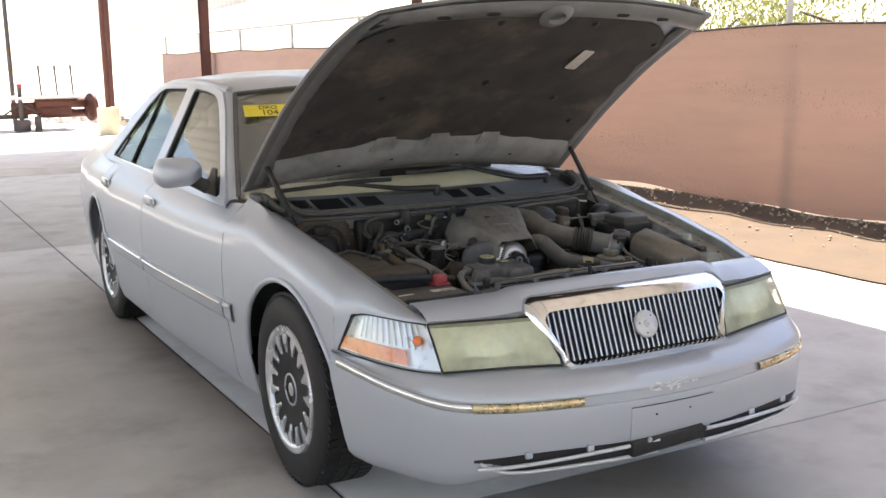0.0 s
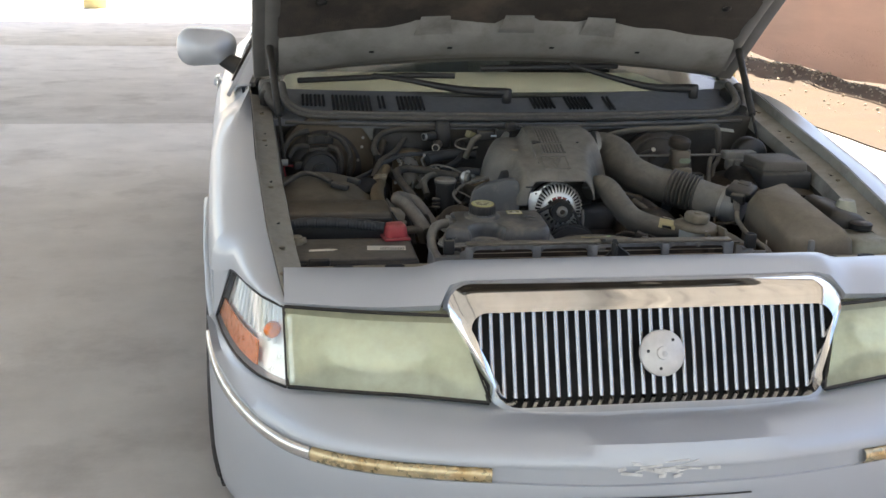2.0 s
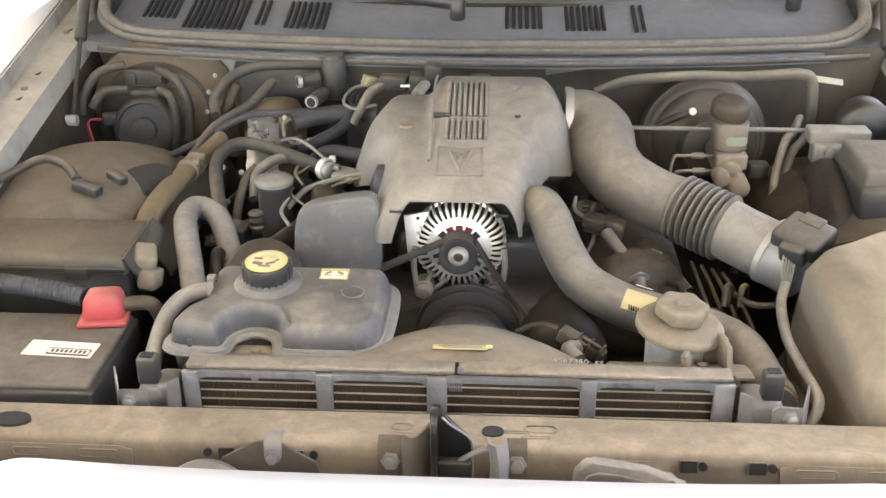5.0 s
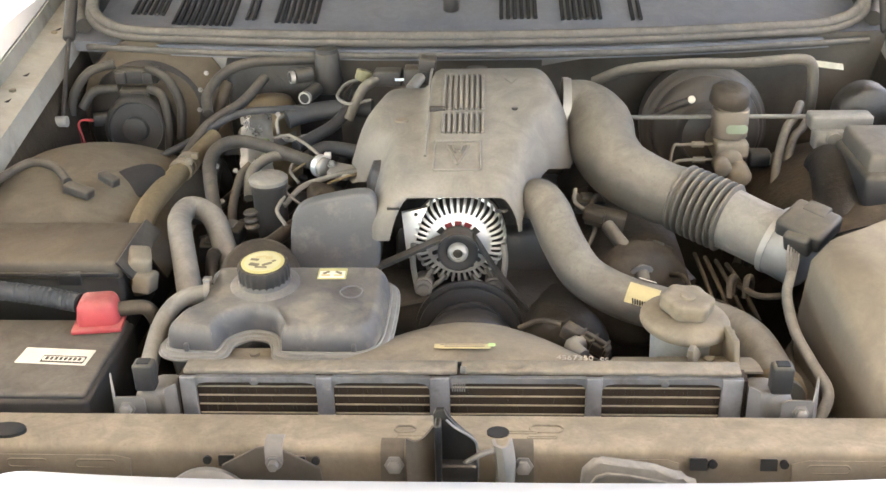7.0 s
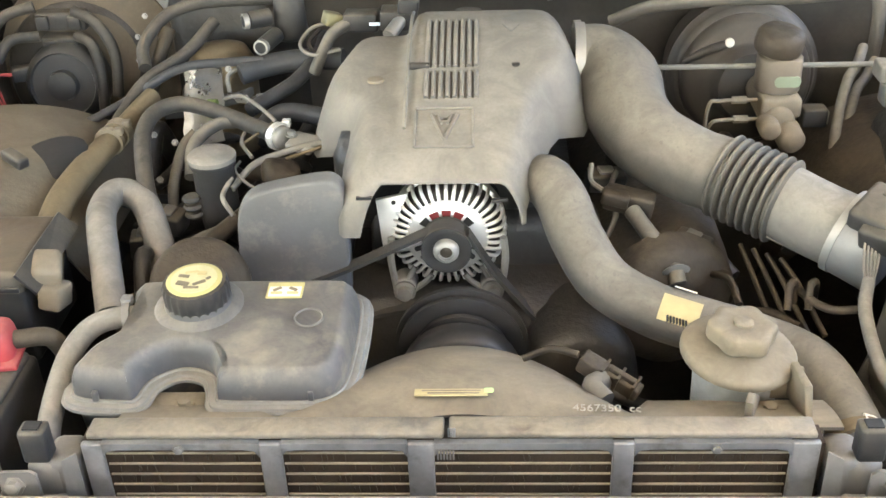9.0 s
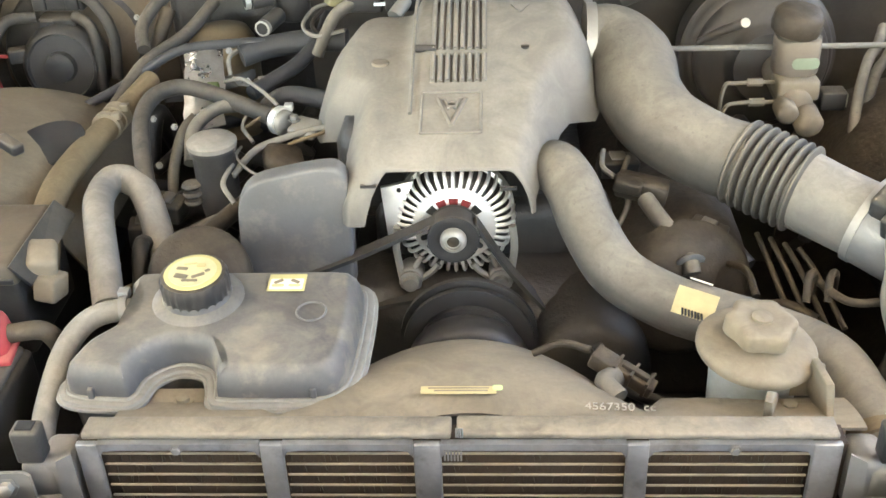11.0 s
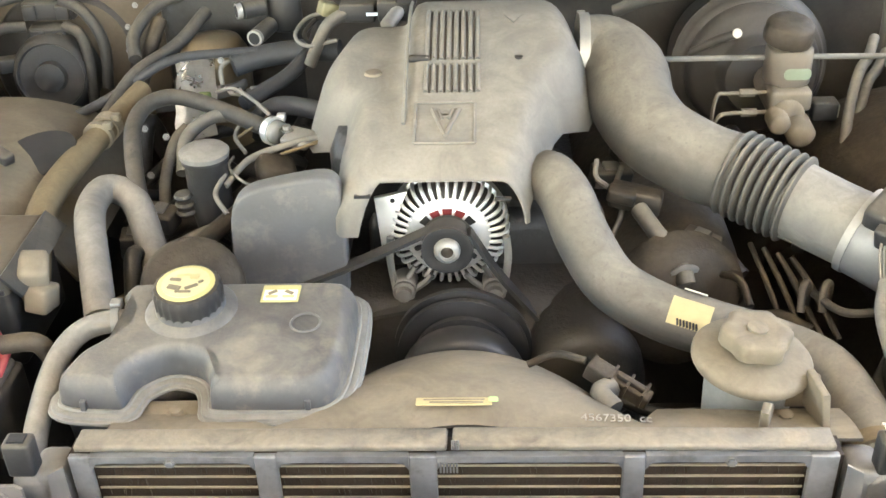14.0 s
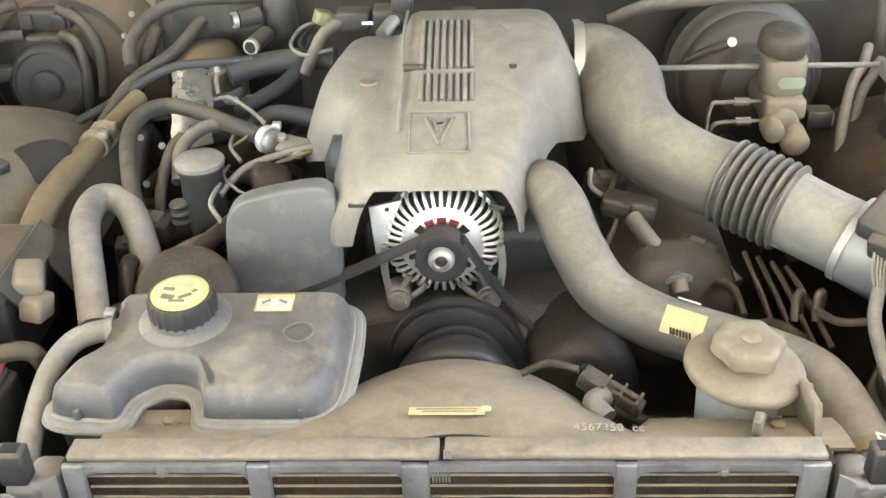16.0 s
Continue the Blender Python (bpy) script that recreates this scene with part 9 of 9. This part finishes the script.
def box_trailer():
    t = thing("box_trailer", "long cream corrugated trailer parked behind the shelter", "trailer", (0, 28.4, 0))
    bm = bmesh.new()
    rows = []
    for i in range(0, 165):
        x = -14.0 + i * 0.09
        d = 0.03 if i % 4 in (0, 1) else 0.0
        rows.append([(x, -0.02 - d, 0.78), (x, -0.02 - d, 3.5)])
    loft(bm, rows, 0.01)
    part("side_sheet", bm, TRAILER, t, smooth=False)
    part("body", made(box, (-6.65, 1.25, 2.1), (14.6, 2.3, 2.7), 0.02), TRAILER, t)
    part("lower_rail", made(box, (-6.65, -0.05, 0.72), (14.7, 0.08, 0.12), 0.01), ROOFSHEET, t)
    part("chassis", made(box, (-6.65, 0.7, 0.50), (14.5, 1.3, 0.30), 0.02), FRAME_DARK, t)
    for x in (-2.68, -1.62):
        w = part("wheel", made(lathe, [(0.30, -0.1), (0.355, -0.09), (0.365, 0.0), (0.355, 0.09), (0.25, 0.1), (0.24, 0.09)], Matrix.Translation((x, -0.05, 0.365)) @ pose(0, 0, 0, 90), 36), RUBBER, t)
        part("rim", made(lathe, [(0.235, 0.08), (0.24, 0.105), (0.21, 0.10), (0.19, 0.06), (0.11, 0.05), (0.10, 0.10), (0.03, 0.11)], Matrix.Translation((x, -0.05, 0.365)) @ pose(0, 0, 0, 90), 30), RIM, w)
    for x in (-5.0, -3.6, 0.0, 0.8):
        part("marker_lamp", made(box, (x, -0.1, 0.64), (0.12, 0.03, 0.05), 0.008), PAPER, t)


box_trailer()


def flatbed():
    t = thing("flatbed_trailer", "rusty flatbed trailer with a raised hitch and jack", "trailer", (1.0, 22.4, 0))
    part("deck", made(box, (0.2, 0.4, 0.74), (2.6, 1.6, 0.05), 0.008), STEEL, t, "pale deck edge")
    part("beam", made(box, (0.7, 0.1, 0.50), (1.3, 0.16, 0.28), 0.02), RUST, t)
    part("beam", made(box, (-0.8, 0.1, 0.33), (2.4, 0.14, 0.10), 0.01), FRAME_DARK, t)
    part("roller", made(rod, (0.55, -0.1, 0.62), (1.85, 0.2, 0.60), 0.12, 18, None, 0.02), RUST, t)
    part("roller", made(rod, (0.6, 0.1, 0.38), (1.8, 0.3, 0.36), 0.10, 18, None, 0.02), RUST, t)
    part("end_plate", made(rod, (1.72, -0.1, 0.5), (1.80, -0.08, 0.5), 0.32, 24, None, 0.01), RUST, t)
    part("jack", made(rod, (0.22, -0.2, 0.12), (0.22, -0.2, 0.98), 0.05, 12), FRAME_DARK, t)
    part("jack_foot", made(box, (0.22, -0.2, 0.14), (0.34, 0.3, 0.24), 0.03), FRAME_DARK, t)
    for s in (-1, 1):
        part("brace", made(rod, (0.22 + s * 0.42, -0.2, 0.34), (0.22, -0.2, 0.62), 0.022, 8), FRAME_DARK, t)
    part("leg", made(box, (0.55, -0.3, 0.17), (0.14, 0.14, 0.34), 0.01), FRAME_DARK, t)
    for x in (0.75, 1.1, 1.45):
        part("stake", made(rod, (x, 0.3, 0.75), (x - 0.03, 0.3, 1.45), 0.022, 8), FRAME_DARK, t)
    part("red_knob", made(lathe, [(0.05, 0), (0.06, 0.04), (0.05, 0.08)], pose(0.22, -0.2, 0.98), 14), RED_CAP, t)


flatbed()
p = thing("utility_pole", "thin dark steel pole", "pole", (1.55, 26.0, 0))
part("shaft", made(rod, (0, 0, 0), (-0.06, 0, 6.5), 0.06, 12, 0.045), FRAME_DARK, p)
b = thing("scrap_pile", "low pile of pale rubble behind the flatbed", "rubble", (3.0, 25.5, 0))
rnd = random.Random(21)
bm = bmesh.new()
for k in range(120):
    x, y = rnd.gauss(0, 0.9), rnd.gauss(0, 0.5)
    s = rnd.uniform(0.05, 0.16)
    bmesh.ops.create_icosphere(bm, subdivisions=1, radius=1, matrix=Matrix.Translation((x, y, 0.05 + 0.2 * math.exp(-x * x - y * y) * rnd.random())) @ pose(0, 0, 0, rnd.uniform(0, 90), rnd.uniform(0, 90), 0) @ Matrix.Diagonal((s, s * 0.7, s * 0.5, 1)))
tagged(part("rubble", bm, GROUND, b), kind="stuff")
# trees showing above the fence
LEAF = surface("leaf_green", (0.17, 0.20, 0.05), 0.7, 0.0, 0.4, 3.0, 0.1, 60.0)
glowing(LEAF, 0.45)
BARK = surface("bark", (0.13, 0.10, 0.07), 0.9, 0.0, 0.3, 10.0, 0.5, 60.0)


def tree(x, y, h, seed):
    r = random.Random(seed)
    t = thing("tree", "sunlit green tree behind the fence", "tree", (x, y, 0), group="trees behind the fence")
    bm = bmesh.new()
    tube(bm, [(0, 0, -0.2), (0.05, 0.03, h * 0.25), (0.0, 0.1, h * 0.5), (0.1, 0.05, h * 0.8)], [0.16, 0.12, 0.08, 0.03], 10, 4)
    ends = []
    for k in range(9):
        a, z0 = r.uniform(0, 6.28), h * r.uniform(0.25, 0.6)
        e = Vector((math.cos(a) * h * 0.35, math.sin(a) * h * 0.35, z0 + h * r.uniform(0.1, 0.3)))
        ends.append(e)
        tube(bm, [(0.03, 0.05, z0), tuple(e * 0.5 + Vector((0, 0, z0 * 0.5))), tuple(e)], [0.06, 0.04, 0.015], 6, 3)
    part("trunk", bm, BARK, t)
    vs, fs = [], []
    for k in range(6500):
        c = r.choice(ends) if r.random() < 0.75 else Vector((0, 0, h * 0.75))
        p_ = c + Vector((r.gauss(0, h * 0.12), r.gauss(0, h * 0.12), r.gauss(0, h * 0.11)))
        q = Euler((r.uniform(0, 3), r.uniform(0, 3), r.uniform(0, 6))).to_matrix()
        s = r.uniform(0.022, 0.05)
        n = len(vs)
        vs += [p_ + q @ Vector(v) * s for v in ((-1, 0, 0), (0, -0.45, 0.1), (1, 0, 0), (0, 0.45, 0.1))]
        fs.append((n, n + 1, n + 2, n + 3))
    me = bpy.data.meshes.new("crown")
    me.from_pydata([tuple(v) for v in vs], [], fs)
    me.materials.append(LEAF)
    cr = new("crown", me)
    cr.parent = t
    tagged(cr, kind="stuff")


for k, (x, y, h) in enumerate(((8.5, 2.5, 3.6), (9.5, 5.5, 4.2), (9.0, 9.0, 3.8), (8.2, -1.5, 3.4), (10.5, 13, 4.6))):
    tree(x, y, h, 40 + k)
